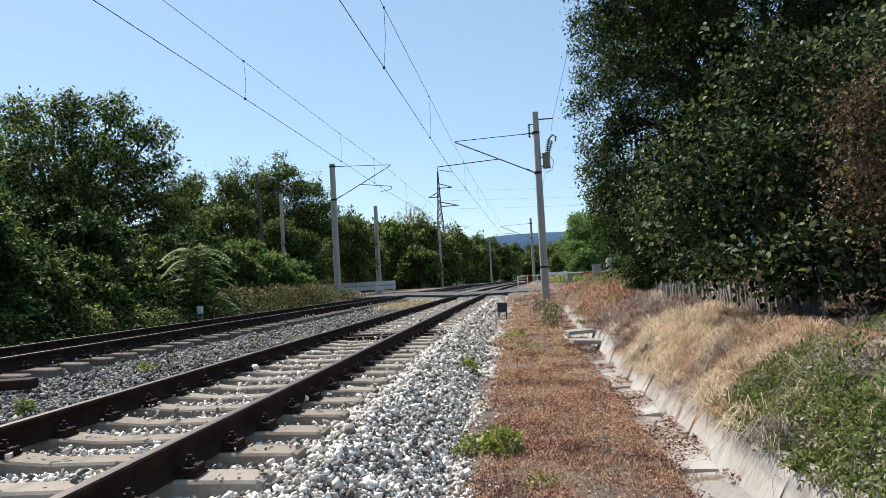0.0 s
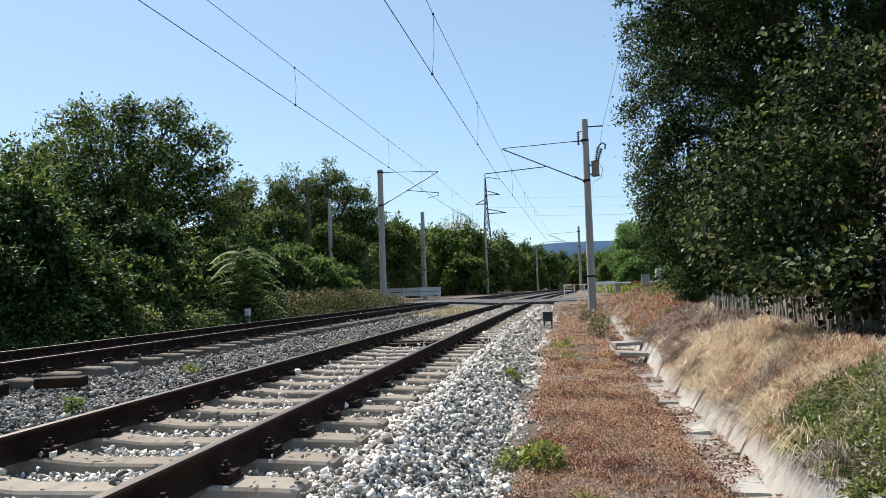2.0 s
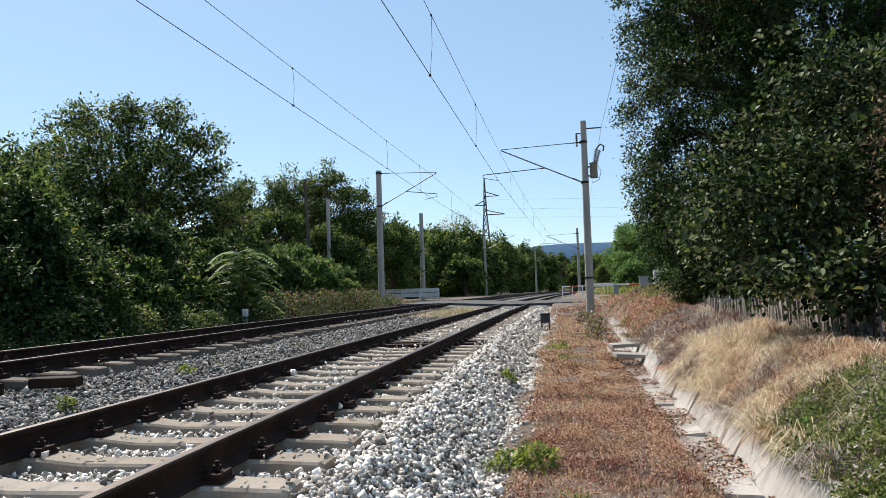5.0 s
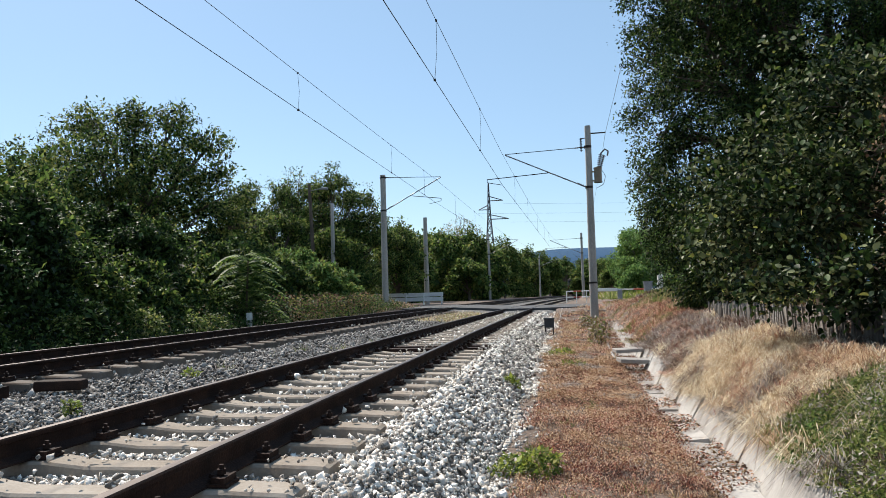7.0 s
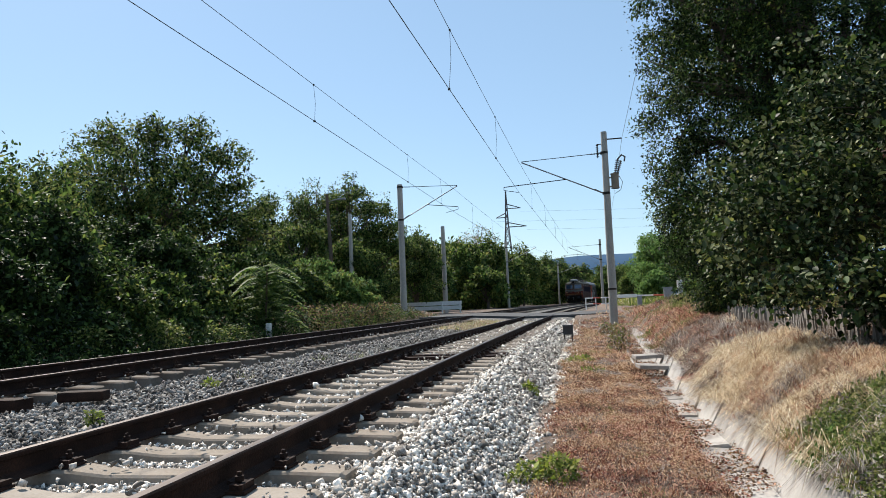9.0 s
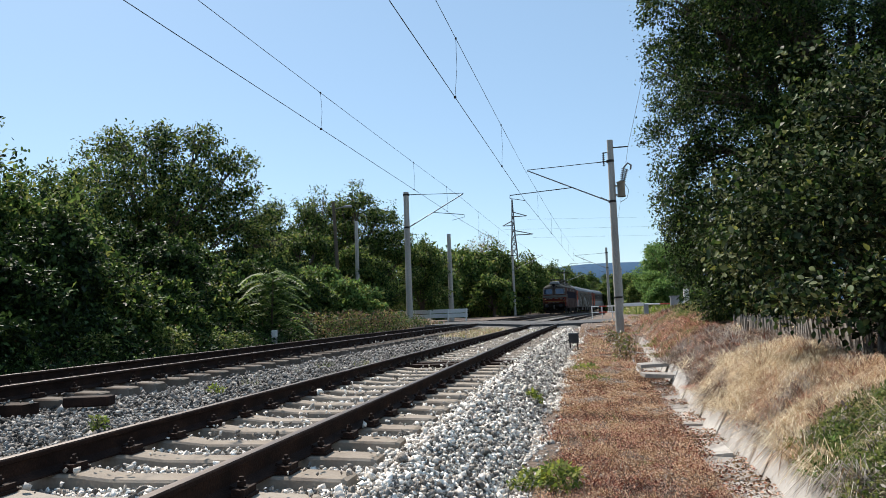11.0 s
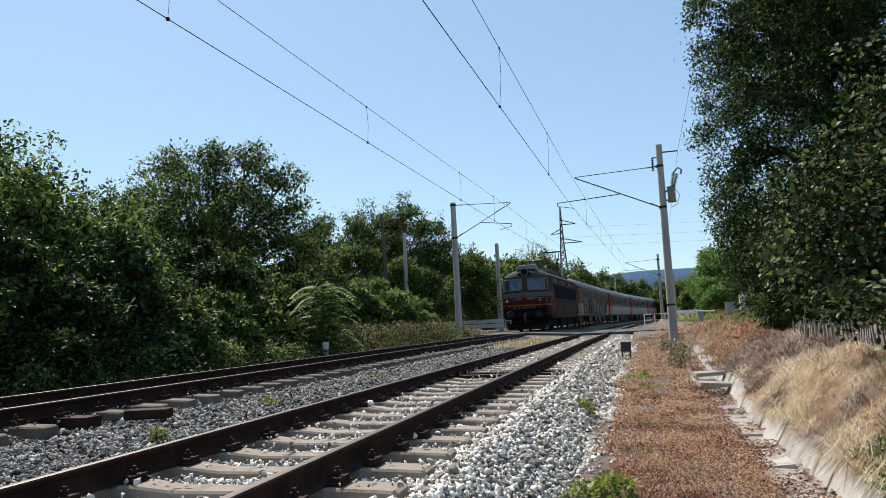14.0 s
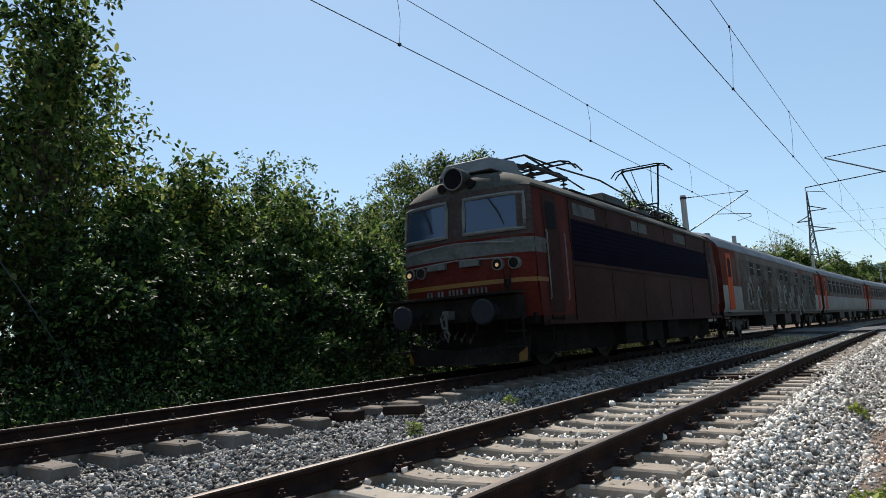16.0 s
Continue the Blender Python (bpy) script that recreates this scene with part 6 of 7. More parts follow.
def build_loco():
    # grimy paints, mixed darker still to carry the deep shade over them
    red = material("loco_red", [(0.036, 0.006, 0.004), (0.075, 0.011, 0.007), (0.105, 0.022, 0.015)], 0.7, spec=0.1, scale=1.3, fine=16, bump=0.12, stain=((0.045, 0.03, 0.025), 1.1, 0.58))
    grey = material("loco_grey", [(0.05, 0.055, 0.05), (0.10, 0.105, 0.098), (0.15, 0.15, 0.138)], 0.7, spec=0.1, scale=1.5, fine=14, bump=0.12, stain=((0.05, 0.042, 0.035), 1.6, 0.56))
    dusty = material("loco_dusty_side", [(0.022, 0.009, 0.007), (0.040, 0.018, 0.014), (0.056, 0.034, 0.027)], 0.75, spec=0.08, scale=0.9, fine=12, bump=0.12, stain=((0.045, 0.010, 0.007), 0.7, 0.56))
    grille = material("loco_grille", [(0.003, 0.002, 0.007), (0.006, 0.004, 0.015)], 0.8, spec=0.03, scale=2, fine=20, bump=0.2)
    roofm = material("loco_roof", [(0.03, 0.03, 0.025), (0.06, 0.06, 0.05), (0.11, 0.105, 0.09)], 0.8, spec=0.12, scale=1.4, fine=14, bump=0.2, stain=((0.055, 0.05, 0.045), 1.2, 0.55))
    yellow = material("loco_yellow", [(0.13, 0.06, 0.010), (0.22, 0.11, 0.018)], 0.5, scale=2, fine=20, bump=0.05)
    pale = material("loco_pale_trim", [(0.10, 0.105, 0.10), (0.19, 0.19, 0.18)], 0.6, spec=0.15, scale=3, fine=25, bump=0.1)
    glass = shiny_glass("windscreen_glass", (0.03, 0.05, 0.09), 0.25)
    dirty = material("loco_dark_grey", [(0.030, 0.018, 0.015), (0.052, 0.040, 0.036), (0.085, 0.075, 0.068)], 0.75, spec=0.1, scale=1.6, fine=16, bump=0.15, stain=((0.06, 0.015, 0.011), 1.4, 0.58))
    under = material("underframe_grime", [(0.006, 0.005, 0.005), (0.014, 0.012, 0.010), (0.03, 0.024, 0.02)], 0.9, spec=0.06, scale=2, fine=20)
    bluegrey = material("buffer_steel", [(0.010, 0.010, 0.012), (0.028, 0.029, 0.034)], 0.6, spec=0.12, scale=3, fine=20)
    lamp_on = glowing("marker_lamp", (1.0, 0.6, 0.25), 0.15)

    loco = tagged(new("locomotive"), "dusty red and grey electric locomotive with one raised pantograph", "locomotive")
    # cab fronts: both ends, in bands
    us = [-1, -0.95, -0.88, -0.75, -0.5, -0.25, 0, 0.25, 0.5, 0.75, 0.88, 0.95, 1]
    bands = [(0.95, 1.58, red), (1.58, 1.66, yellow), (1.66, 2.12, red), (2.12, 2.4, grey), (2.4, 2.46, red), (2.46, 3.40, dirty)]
    for flip in (False, True):
        def P(x, y, z):
            return (-x, LOCO_L - y, z) if flip else (x, y, z)
        cab = None
        for z0, z1, m in bands:
            sh = Shape()
            zs = [z0, (z0 + z1) / 2, z1]
            v = [P(u * half_width(z), nose(u, z), z) for z in zs for u in us]
            n = len(us)
            f = [(r * n + k, r * n + k + 1, (r + 1) * n + k + 1, (r + 1) * n + k) for r in range(2) for k in range(n - 1)]
            sh.add(v, f)
            ob = part("cab_front" if cab is None else "front_stripe", sh, m, loco if cab is None else cab, "", smooth=True)
            cab = cab or ob
    # sides: upright sheets in bands, from the front corners
    for s in (-1, 1):
        def strip(name, y0, y1, z0, z1, m, d=0.0, parent=None, label=""):
            sh = Shape()
            v = []
            for z in (z0, (z0 + z1) / 2, z1):
                a = nose(1, z) if y0 is None else y0
                b = LOCO_L - nose(1, z) if y1 is None else y1
                v += [(s * (half_width(z) + d), a, z), (s * (half_width(z) + d), (a + b) / 2, z), (s * (half_width(z) + d), b, z)]
            sh.add(v, [(0, 1, 4, 3), (1, 2, 5, 4), (3, 4, 7, 6), (4, 5, 8, 7)])
            return part(name, sh, m, parent or loco, label)
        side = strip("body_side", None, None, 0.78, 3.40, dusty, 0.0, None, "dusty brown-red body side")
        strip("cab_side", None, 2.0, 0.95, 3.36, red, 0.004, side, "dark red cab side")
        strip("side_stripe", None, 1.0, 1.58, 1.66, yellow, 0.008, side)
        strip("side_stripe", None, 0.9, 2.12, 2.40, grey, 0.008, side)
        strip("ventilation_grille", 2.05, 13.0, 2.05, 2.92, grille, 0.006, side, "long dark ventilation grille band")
        slats = Shape()
        for k in range(9):
            z = 2.10 + k * 0.095
            slats.box((s * (half_width(z) + 0.008), 7.5, z), (0.01, 10.9, 0.02))
        part("grille_slats", slats, grille, side)
        strip("rear_cab_side", 13.05, None, 0.95, 3.36, red, 0.004, side)
        seam = Shape()
        for y in (2.02, 13.03):
            seam.box((s * 1.475, y, 2.1), (0.02, 0.03, 2.5))
        for y in (4.2, 6.4, 8.6, 10.8):
            seam.box((s * 1.472, y, 1.36), (0.012, 0.02, 1.1))
            seam.box((s * 1.446, y, 3.14), (0.012, 0.02, 0.42))
        seam.box((s * 1.478, 7.5, 1.98), (0.02, 11, 0.025))
        seam.box((s * 1.478, 7.5, 0.82), (0.03, 13.6, 0.07))
        part("panel_seam", seam, dusty, side)
        for k in range(6):
            w = strip("upper_hatch", 2.3 + k * 1.8, 3.5 + k * 1.8, 3.02, 3.28, grey if k % 2 == 0 else dusty, 0.008, side)
        for y0 in (0.82, 13.1):
            door = strip("cab_door", y0, y0 + 0.66, 1.0, 3.3, dusty, 0.014, side, "grimy dark red cab door")
            strip("door_window", y0 + 0.14, y0 + 0.52, 2.62, 3.14, M_COACH_GLASS, 0.02, door)
            h = Shape()
            for yy in (y0 - 0.07, y0 + 0.74):
                h.tube([(s * 1.53, yy, 1.25), (s * 1.55, yy, 1.3), (s * 1.55, yy, 2.5), (s * 1.53, yy, 2.55)], 0.014, 6)
            part("handrail", h, pale, door, smooth=True)
            st = Shape()
            for z in (0.35, 0.62, 0.9):
                st.box((s * 1.4, y0 + 0.33, z), (0.2, 0.5, 0.03))
            for yy in (y0 + 0.08, y0 + 0.58):
                st.box((s * 1.46, yy, 0.65), (0.03, 0.03, 0.65))
            part("step", st, under, door)
        tank = Shape()
        for y, l in ((5.6, 1.2), (7.2, 1.4), (8.9, 1.0)):
            tank.box((s * 1.12, y, 0.56), (0.52, l, 0.56))
        part("equipment_box", tank, under, loco)
    # roof: a dome over each cab and a barrel between
    sh = Shape()
    ys = [(0.0, 0.0), (0.12, 0.45), (0.3, 0.72), (0.6, 0.92), (1.0, 1.0), (1.5, 1.0)]
    rows = [(y, k, True) for y, k in ys] + [(LOCO_L / 2, 1.0, None)] + [(LOCO_L - y, k, False) for y, k in reversed(ys)]
    v = []
    for y, k, side in rows:
        for u in us:
            push = 0.0
            if side is not None:
                d = nose(u, 3.40) * (1 - min(1, (y if side else LOCO_L - y) / 1.5))
                push = d if side else -d
            v.append((u * half_width(3.4) * 1.01, y + push, 3.395 + roof_rise(u) * k))
    n = len(us)
    sh.add(v, [(r * n + k, r * n + k + 1, (r + 1) * n + k + 1, (r + 1) * n + k) for r in range(len(rows) - 1) for k in range(n - 1)])
    roof = part("roof", sh, roofm, loco, "stained grey-green roof", smooth=True)
    gut = Shape()
    for s in (-1, 1):
        gut.box((s * 1.44, LOCO_L / 2, 3.40), (0.04, LOCO_L - 0.9, 0.05))
    part("rain_gutter", gut, roofm, roof)
    for yy, face in ((-0.02, -1),):
        hl = Shape()
        hl.tube([(0.0, 0.75, 3.68), (0.0, 0.2, 3.68), (0.0, 0.03, 3.68)], [0.16, 0.23, 0.235], 20)
        lamp = part("headlamp", hl, roofm, roof, "large round headlamp above the windscreens", smooth=True)
        lens = Shape()
        lens.tube([(0, 0.04, 3.68), (0, 0.02, 3.68)], [0.20, 0.19], 20)
        part("lens", lens, M_COACH_GLASS, lamp)
        ring = Shape()
        ring.tube([(0.215 * math.cos(a), 0.022, 3.68 + 0.215 * math.sin(a)) for a in [2 * math.pi * k / 20 for k in range(21)]], 0.014, 5, caps=False)
        part("rim", ring, pale, lamp)
        for s in (-1, 1):
            sm = Shape()
            sm.tube([(s * 0.33, 0.4, 3.55), (s * 0.33, 0.10, 3.55)], 0.09, 12)
            part("side_lamp", sm, under, roof, "small dark lamp beside the headlamp", smooth=True)
    box = Shape()
    box.loft([[(-0.62, 0.45, 3.85), (0.62, 0.45, 3.85), (0.5, 0.62, 4.14), (-0.5, 0.62, 4.14)], [(-0.62, 1.9, 3.85), (0.62, 1.9, 3.85), (0.5, 1.7, 4.24), (-0.5, 1.7, 4.24)]])
    part("roof_box", box, pale, roof, "pale sheet-metal box on the cab roof", bevel=0.02)
    for y, l, h in ((6.9, 1.8, 0.28), (9.2, 1.4, 0.2)):
        hb = Shape()
        hb.loft([[(-0.8, y - l / 2, 3.84), (0.8, y - l / 2, 3.84), (0.65, y - l / 2 + 0.25, 3.9 + h), (-0.65, y - l / 2 + 0.25, 3.9 + h)],
                 [(-0.8, y + l / 2, 3.84), (0.8, y + l / 2, 3.84), (0.65, y + l / 2 - 0.1, 3.9 + h), (-0.65, y + l / 2 - 0.1, 3.9 + h)]])
        part("roof_hatch", hb, roofm, roof, bevel=0.02)
    for k in range(5):
        ins = Shape()
        y = 8.0 + 1.15 * k
        insulator(ins, (0.75 - 0.1 * (k % 2), y, 3.74), (0.75 - 0.1 * (k % 2), y, 4.2), 0.10, 5)
        part("roof_insulator", ins, M_IRON, roof, "dark ribbed roof insulator")
    bus = Shape()
    bus.tube([(0.6, 3.6, 4.4), (0.7, 6.0, 4.45), (0.75, 8.0, 4.28), (0.65, 9.15, 4.24), (0.75, 10.3, 4.28), (0.7, 12.6, 4.24)], 0.022, 6)
    bus.tube([(-0.5, 2.4, 4.5), (-0.3, 3.4, 4.62), (0.2, 4.6, 4.5), (0.5, 5.4, 4.15)], 0.02, 6)
    part("bus_bar", bus, M_IRON, roof, smooth=True)
    walkb = Shape()
    for s in (-1, 1):
        walkb.box((s * 0.85, 8.2, 3.80), (0.26, 9.5, 0.05), ry=s * 9)
    part("roof_walkway", walkb, under, roof)
    pantograph(roof, 3.3, False, None)
    pantograph(roof, 11.7, True, None)
    # windscreens, lamps, rails and number plate of the leading cab
    front = next(o for o in loco.children if o.name.startswith("cab_front"))
    loco_window(front, -0.93, -0.14, 2.56, 3.24, glass, pale)
    loco_window(front, 0.13, 0.93, 2.56, 3.24, glass, pale)
    def on_front(x, z, d):
        return (x, nose(x / half_width(z), z) - d, z)
    rail = Shape()
    rail.tube([on_front(x, 2.40 - 0.10 * abs(x) ** 1.5 * 0.7, 0.07) for x in np.linspace(-1.22, 1.22, 13)], 0.014, 6)
    part("handrail", rail, pale, front, "long curved grab rail", smooth=True)
    rail = Shape()
    rail.tube([on_front(x, 2.08 - 0.04 * abs(x), 0.07) for x in np.linspace(-1.15, 1.15, 13)], 0.014, 6)
    part("handrail", rail, pale, front, "long curved grab rail", smooth=True)
    for x, lit in ((-1.17, 1), (-0.86, 0), (0.86, 2), (1.17, 0)):
        hs = Shape()
        hs.tube([on_front(x, 1.93, -0.05), on_front(x, 1.93, 0.07)], 0.112, 16)
        l = part("marker_light", hs, pale, front, "round marker light in a dull rim", smooth=True)
        ln = Shape()
        ln.tube([on_front(x, 1.93, 0.06), on_front(x, 1.93, 0.078)], 0.094, 16)
        part("lens", ln, under, l)
        if lit:
            gl = Shape()
            gl.tube([on_front(x, 1.92, 0.075), on_front(x, 1.92, 0.085)], 0.05 if lit == 1 else 0.035, 10)
            part("bulb", gl, lamp_on, l, "glowing warm bulb")
    for x in (-0.45, 0.3):
        hp = Shape()
        hp.box(on_front(x, 2.0, 0.05), (0.42, 0.10, 0.12))
        part("front_step", hp, grey, front, bevel=0.01)
    num = Shape()
    widths = [0, 1, 3, 4, 6, 7, 8, 9, 11, 12, 13, 14, 15]
    for k in widths:
        num.box(on_front(-0.74 + k * 0.088, 1.48, 0.008), (0.042, 0.012, 0.12))
    part("number_bars", num, grey, front, "row of pale bars")
    # buffer beam, buffers, coupling, hoses, plough
    beam = Shape()
    beam.box((0, -0.12, 1.12), (2.7, 0.34, 0.42))
    beam.box((0, -0.24, 1.38), (2.75, 0.45, 0.05))
    bb = part("buffer_beam", beam, under, loco, "grimy dark buffer beam", bevel=0.01)
    for s in (-1, 1):
        bf = Shape()
        bf.tube([(s * 0.875, -0.2, 1.06), (s * 0.875, -0.62, 1.06)], [0.15, 0.12], 14)
        bf.tube([(s * 0.875, -0.62, 1.06), (s * 0.875, -0.66, 1.06), (s * 0.875, -0.69, 1.06)], [0.22, 0.23, 0.20], 24)
        part("buffer", bf, bluegrey, bb, "round steel buffer", smooth=True)
        hose = Shape()
        hose.tube([(s * 0.5, -0.25, 1.15), (s * 0.48, -0.45, 1.05), (s * 0.44, -0.5, 0.75), (s * 0.38, -0.42, 0.55), (s * 0.32, -0.35, 0.6)], 0.026, 7)
        hose.tube([(s * 0.62, -0.25, 1.2), (s * 0.64, -0.42, 1.0), (s * 0.6, -0.45, 0.72), (s * 0.5, -0.35, 0.58)], 0.022, 7)
        part("brake_hose", hose, under, bb, "hanging brake hose", smooth=True)
        lampb = Shape()
        lampb.tube([(s * 1.2, -0.3, 1.42), (s * 1.2, -0.3, 1.62)], 0.02, 6)
        lampb.box((s * 1.2, -0.3, 1.55), (0.1, 0.06, 0.14))
        part("lamp_bracket", lampb, under, bb)
    cp = Shape()
    cp.box((0, -0.35, 1.05), (0.12, 0.35, 0.16))
    cp.tube([(0.02, -0.5, 1.12), (0.06, -0.58, 1.0), (0.04, -0.56, 0.82), (-0.04, -0.56, 0.82), (-0.06, -0.58, 1.0), (-0.02, -0.5, 1.12)], 0.028, 7)
    cp.tube([(0.0, -0.56, 0.84), (0.05, -0.5, 0.7), (0.0, -0.48, 0.58), (-0.05, -0.5, 0.7), (0, -0.56, 0.84)], 0.026, 7)
    part("coupling", cp, grey, bb, "worn screw coupling", smooth=True)
    pl = Shape()
    for s in (-1, 1):
        pl.loft([[(0, -0.30, 0.14), (0, -0.2, 0.40), (0, -0.14, 0.40), (0, -0.24, 0.14)],
                 [(s * 0.7, -0.20, 0.14), (s * 0.75, -0.1, 0.46), (s * 0.75, -0.04, 0.46), (s * 0.7, -0.14, 0.14)],
                 [(s * 1.28, 0.1, 0.16), (s * 1.36, 0.14, 0.62), (s * 1.36, 0.2, 0.62), (s * 1.28, 0.16, 0.16)]])
    part("snow_plough", pl, under, loco, "dark worn snow plough")
    for s in (-1, 1):
        # corner steps hung below the beam, and pale hose couplings
        stp = Shape()
        for z in (0.42, 0.70):
            stp.box((s * 1.22, -0.16, z), (0.34, 0.22, 0.03))
        for dx in (-0.16, 0.16):
            stp.box((s * 1.22 + dx, -0.16, 0.68), (0.025, 0.05, 0.56))
        part("corner_step", stp, under, bb, bevel=0.004)
        for x, z in ((0.32, 0.6), (0.5, 0.58), (0.18, 0.66)):
            hc = Shape()
            hc.tube([(s * x, -0.40, z + 0.10), (s * x, -0.46, z + 0.03), (s * (x - 0.05), -0.44, z - 0.04), (s * (x - 0.09), -0.40, z + 0.02)], 0.02, 6)
            part("hose_coupling", hc, dirty, bb, "pale hose coupling", smooth=True)
        rail = Shape()
        rail.tube([(s * 1.30, -0.34, 1.38), (s * 1.30, -0.36, 1.80), (s * 1.18, -0.36, 1.80), (s * 1.18, -0.34, 1.38)], 0.014, 6)
        part("corner_rail", rail, under, bb, smooth=True)
    for s in (-1, 1):
        ye = Shape()
        ye.loft([[(s * 1.16, 0.02, 0.17), (s * 1.17, 0.012, 0.30)], [(s * 1.285, 0.09, 0.17), (s * 1.31, 0.09, 0.42)]], closed=False, caps=False)
        part("plough_stripe", ye, yellow, loco)
    # dark block added to fill the shaded gap between the wheels
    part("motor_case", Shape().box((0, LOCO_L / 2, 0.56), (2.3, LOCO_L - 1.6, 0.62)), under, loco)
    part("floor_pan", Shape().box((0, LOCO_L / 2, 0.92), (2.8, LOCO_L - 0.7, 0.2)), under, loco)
    wheels = []
    for y in (3.4, 11.2):
        bogie(loco, y, 3.2, 0.625, under)
        for k in (-1.6, 1.6):
            wheels.append((wheelset(loco, y + k, 0.625), y + k, 0.625))
    return loco, wheels


COACH_L = 25.6


def build_coach(first, graffiti):
    red = M_COACH_RED
    coach = tagged(new("coach"), "dull grey and red passenger coach sprayed with graffiti" if graffiti else "dull grey and white passenger coach with red ends", "railway coach", group="coaches")
    prof_side = [(1.34, 0.98), (1.41, 1.15), (1.415, 1.95), (1.415, 2.3), (1.40, 3.15), (1.36, 3.35)]
    for s in (-1, 1):
        low = Shape()
        low.loft([[(s * x, 0.1, z) for x, z in prof_side[:3]], [(s * x, COACH_L - 0.1, z) for x, z in prof_side[:3]]], closed=False, caps=False)
        part("lower_side", low, M_COACH_WHITE, coach, "pale dirty white lower side", smooth=True)
        up = Shape()
        up.loft([[(s * x, 0.1, z) for x, z in prof_side[2:]], [(s * x, COACH_L - 0.1, z) for x, z in prof_side[2:]]], closed=False, caps=False)
        side = part("upper_side", up, M_COACH_UPPER, coach, "dusty grey-brown upper side", smooth=True)
        for y0, y1 in ((0.1, 2.5), (COACH_L - 2.5, COACH_L - 0.1)):
            pn = Shape()
            pn.loft([[(s * (x + 0.006), y, z) for x, z in prof_side[2:]] for y in (y0, y1)], closed=False, caps=False)
            part("end_panel", pn, red, side, "dull red end panel", smooth=True)
        ws = [3.4 + 1.95 * k for k in range(10)]
        if graffiti:
            ws = [5.2, 6.6, 9.0, 11.8, 13.2, 16.4, 19.0, 21.2]
        for y in ws:
            w, z0, z1 = (0.62, 2.5, 3.02) if graffiti else (1.0, 2.25, 3.05)
            fr = Shape()
            fr.box((s * 1.408, y, (z0 + z1) / 2), (0.03, w + 0.1, z1 - z0 + 0.1))
            win = part("window", fr, M_IRON, side)
            part("pane", Shape().box((s * 1.424, y, (z0 + z1) / 2), (0.012, w, z1 - z0)), M_COACH_GLASS, win)
            part("window_bar", Shape().box((s * 1.43, y, z1 - 0.22), (0.012, w, 0.03)), M_GALV, win)
        for y in (1.25, COACH_L - 1.25):
            d = part("door", Shape().box((s * 1.412, y, 2.12), (0.03, 0.78, 2.1)), M_COACH_DOOR, side, "bright orange-red coach door")
            part("door_window", Shape().box((s * 1.426, y, 2.62), (0.012, 0.4, 0.7)), M_COACH_GLASS, d)
            st = Shape()
            for z in (0.45, 0.72, 0.95):
                st.box((s * 1.3, y, z), (0.22, 0.75, 0.03))
            part("step", st, M_IRON, d)
        if graffiti:
            for k in range(26):
                y = float(RNG.uniform(3.0, COACH_L - 3))
                z = float(RNG.uniform(1.2, 2.3))
                b = Shape()
                pts = [(s * 1.424, y + 0.32 * math.cos(a) * RNG.uniform(0.6, 1.3), z + 0.5 * math.sin(a) * RNG.uniform(0.7, 1.2)) for a in np.linspace(0, 5.2, 9)]
                b.tube(pts, 0.045, 4)
                part("sprayed_stroke", b, M_GRAFFITI if k % 3 else M_COACH_WHITE, side)
            strip = Shape()
            strip.box((s * 1.417, 12.8, 2.05), (0.008, 19.5, 2.0))
            part("sprayed_panel", strip, M_GRAFFITI, side, "grey-brown sprayed panel")
        gut = Shape()
        gut.box((s * 1.37, COACH_L / 2, 3.36), (0.04, COACH_L - 0.2, 0.04))
        part("rain_gutter", gut, M_COACH_ROOF, coach)
    roof = Shape()
    arc = [(1.36, 3.35), (1.28, 3.6), (1.05, 3.82), (0.7, 3.97), (0.35, 4.03), (0, 4.05)]
    arc = arc + [(-x, z) for x, z in reversed(arc[:-1])]
    roof.loft([[(x, y, z - d) for x, z in arc] for y, d in ((0.1, 0.1), (0.35, 0.0), (COACH_L - 0.35, 0.0), (COACH_L - 0.1, 0.1))], closed=False, caps=False)
    rf = part("roof", roof, M_COACH_ROOF, coach, "pale grey weathered roof", smooth=True)
    for k in range(9):
        v = Shape()
        v.tube([(0.5 * (-1) ** k, 2.2 + k * 2.6, 3.95), (0.5 * (-1) ** k, 2.2 + k * 2.6, 4.12)], [0.2, 0.13], 10)
        part("roof_vent", v, M_COACH_ROOF, rf)
    for y in (0.1, COACH_L - 0.1):
        e = Shape()
        pts = [(x, z) for x, z in prof_side] + [(x, z - 0.1) for x, z in arc[1:-1]] + [(-x, z) for x, z in reversed(prof_side)]
        e.add([(x, y, z) for x, z in pts], [tuple(range(len(pts)))])
        part("end_wall", e, red, coach, "red end wall")
        g = Shape()
        o = -0.2 if y < 1 else 0.2
        g.box((0, y + o, 2.25), (1.1, 0.42, 2.3))
        part("gangway", g, M_IRON, coach, "dark rubber gangway", bevel=0.06)
        for s in (-1, 1):
            bf = Shape()
            bf.tube([(s * 0.875, y, 1.06), (s * 0.875, y + o * 2.0, 1.06)], 0.12, 10)
            part("buffer", bf, M_IRON, coach)
    part("underframe", Shape().box((0, COACH_L / 2, 0.92), (2.6, COACH_L - 0.6, 0.16)), M_IRON, coach)
    for y, l in ((9.0, 2.4), (13.5, 1.8), (16.5, 1.4)):
        part("equipment_box", Shape().box((0.5, y, 0.62), (1.5, l, 0.5)), M_IRON, coach, bevel=0.02)
    wheels = []
    for y in (3.3, COACH_L - 3.3):
        bogie(coach, y, 2.5, 0.46, M_IRON)
        for k in (-1.25, 1.25):
            wheels.append((wheelset(coach, y + k, 0.46), y + k, 0.46))
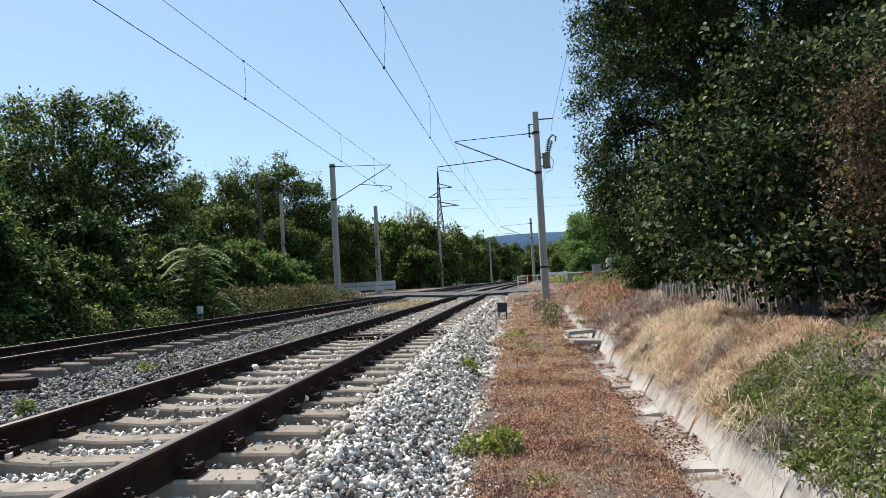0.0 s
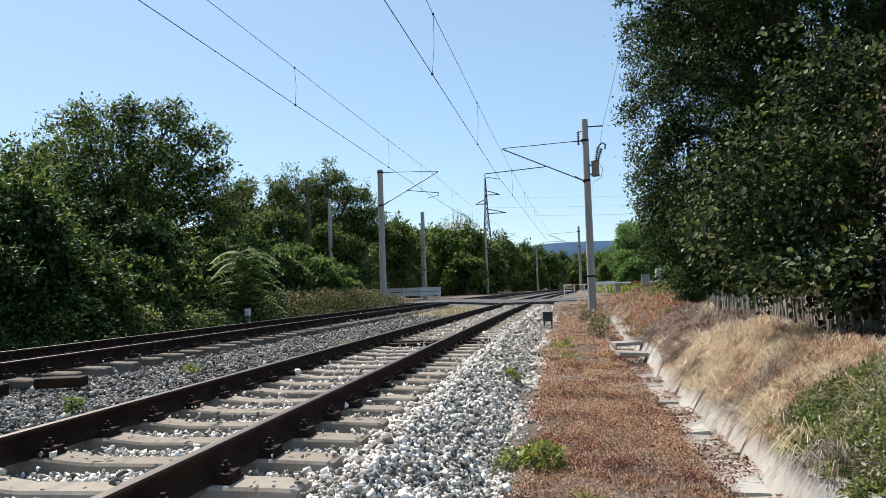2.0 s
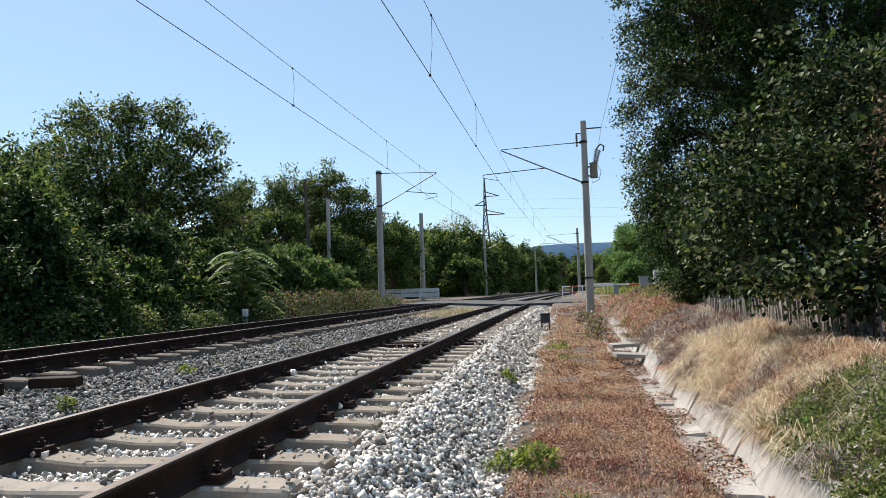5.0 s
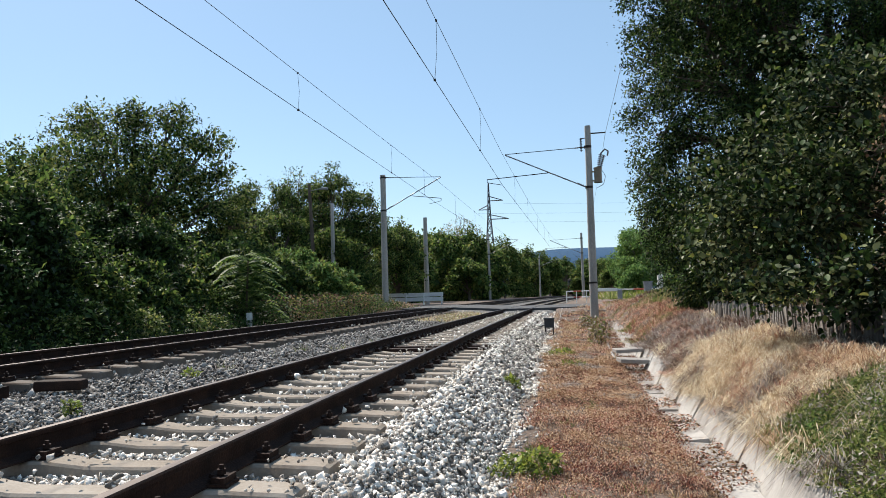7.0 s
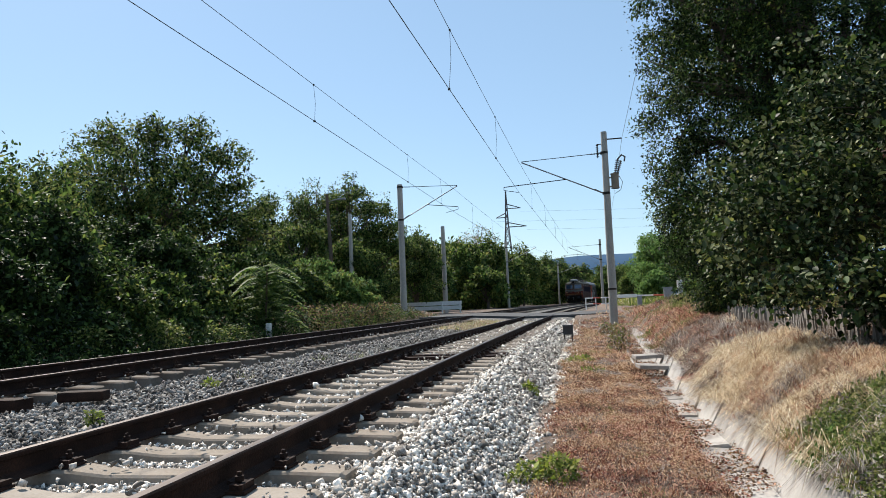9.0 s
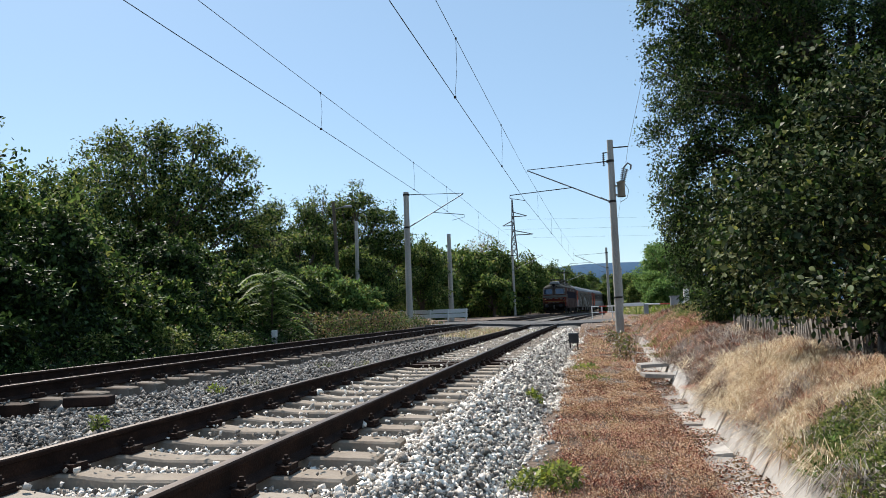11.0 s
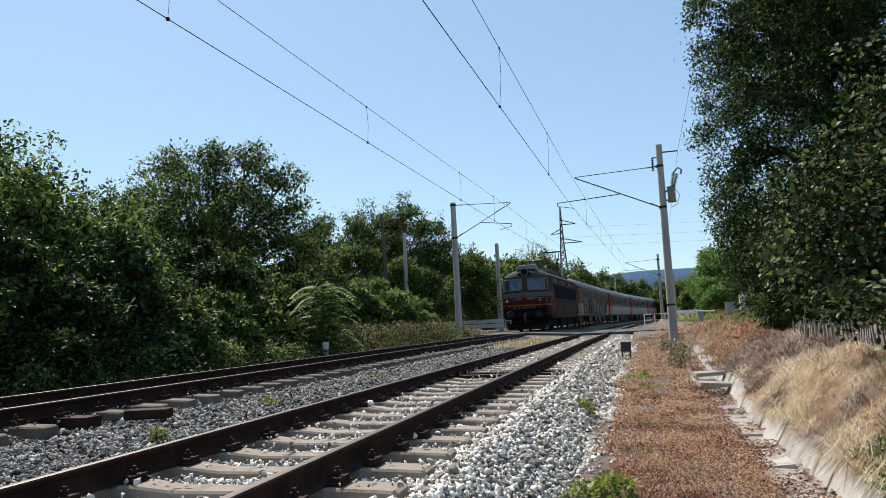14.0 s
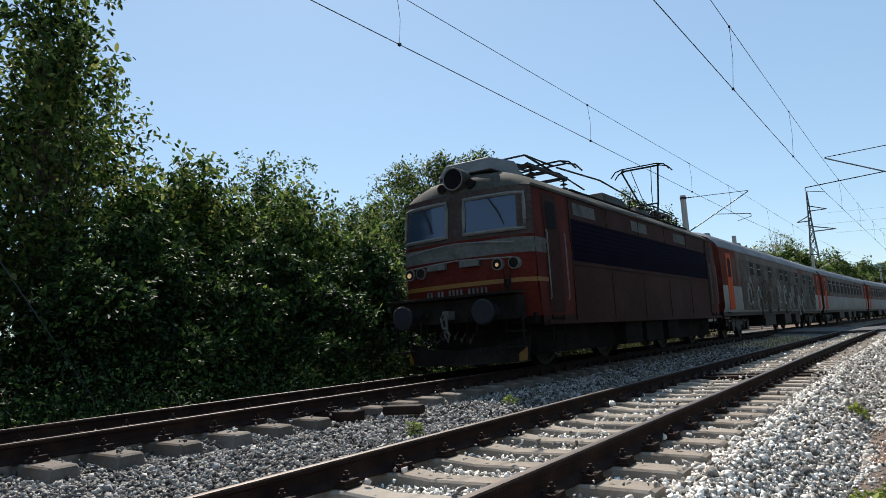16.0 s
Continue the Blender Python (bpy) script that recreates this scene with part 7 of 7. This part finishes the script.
    return coach, wheels


M_COACH_RED = material("coach_red", [(0.06, 0.014, 0.009), (0.10, 0.026, 0.017), (0.12, 0.048, 0.034)], 0.8, spec=0.05, scale=0.9, fine=10, bump=0.1, stain=((0.10, 0.07, 0.055), 0.6, 0.52))
M_COACH_UPPER = material("coach_upper", [(0.075, 0.06, 0.048), (0.125, 0.105, 0.088), (0.18, 0.16, 0.14)], 0.8, spec=0.05, scale=0.9, fine=10, bump=0.1, stain=((0.13, 0.045, 0.03), 0.5, 0.58))
M_COACH_DOOR = material("coach_door_red", [(0.36, 0.06, 0.018), (0.45, 0.085, 0.027)], 0.7, spec=0.06, scale=1.5, fine=12, bump=0.08)
M_COACH_WHITE = material("coach_white", [(0.17, 0.175, 0.165), (0.26, 0.265, 0.25), (0.35, 0.355, 0.335)], 0.8, spec=0.06, scale=0.8, fine=12, bump=0.1, stain=((0.22, 0.2, 0.17), 1.0, 0.6))
M_COACH_ROOF = material("coach_roof", [(0.13, 0.14, 0.15), (0.21, 0.22, 0.23), (0.28, 0.28, 0.29)], 0.8, spec=0.1, scale=0.7, fine=9, bump=0.15)
M_COACH_GLASS = material("coach_glass", [(0.004, 0.004, 0.005), (0.012, 0.012, 0.014)], 0.55, spec=0.02, scale=1, fine=6, bump=0)
M_GRAFFITI = material("graffiti_grey", [(0.045, 0.038, 0.030), (0.085, 0.074, 0.060), (0.14, 0.13, 0.11)], 0.8, spec=0.05, scale=0.8, fine=5, bump=0.05, contrast=1.5)


def build_train():
    loco, wheels = build_loco()
    cars = [(loco, 0.0, LOCO_L, wheels)]
    back = LOCO_L + 0.75
    for k in range(4):
        c, w = build_coach(k == 0, k == 0)
        cars.append((c, back, COACH_L, w))
        back += COACH_L + 0.75
    return cars


def motions():
    """The train runs along the far track; its wheels roll with it."""
    for thing, back, length, wheels in TRAIN:
        rows = []
        for k in range(0, 65):
            t = k * 0.25
            s = front_at(t) + back
            x0, y0, _ = line(s + 0.2 * length)
            x1, y1, _ = line(s + 0.8 * length)
            q = math.atan2(x1 - x0, y1 - y0)
            u = 0.2 * length
            rows.append((t, pose(x0 - u * math.sin(q), y0 - u * math.cos(q), Z2, 0, 0, -math.degrees(q))))
        walk(thing, rows)
        for w, y, r in wheels:
            walk(w, [(k / FPS, pose(0, y, r, math.degrees((front_at(0) - front_at(k / FPS)) / r) % 360)) for k in range(0, 481)])


RNG = np.random.default_rng(1)
build_ground()
build_ballast()
build_crossing()
build_overhead()
hill()
RNG = np.random.default_rng(2)
build_things()
RNG = np.random.default_rng(3)
build_left_plants()
RNG = np.random.default_rng(4)
build_far_plants()
RNG = np.random.default_rng(5)
build_garden_plants()
RNG = np.random.default_rng(6)
build_weed_plants()
build_weeds()
RNG = np.random.default_rng(8)
TRAIN = build_train()
RNG = np.random.default_rng(9)
build_stones()
RNG = np.random.default_rng(10)
build_ditch()
build_tracks()
motions()
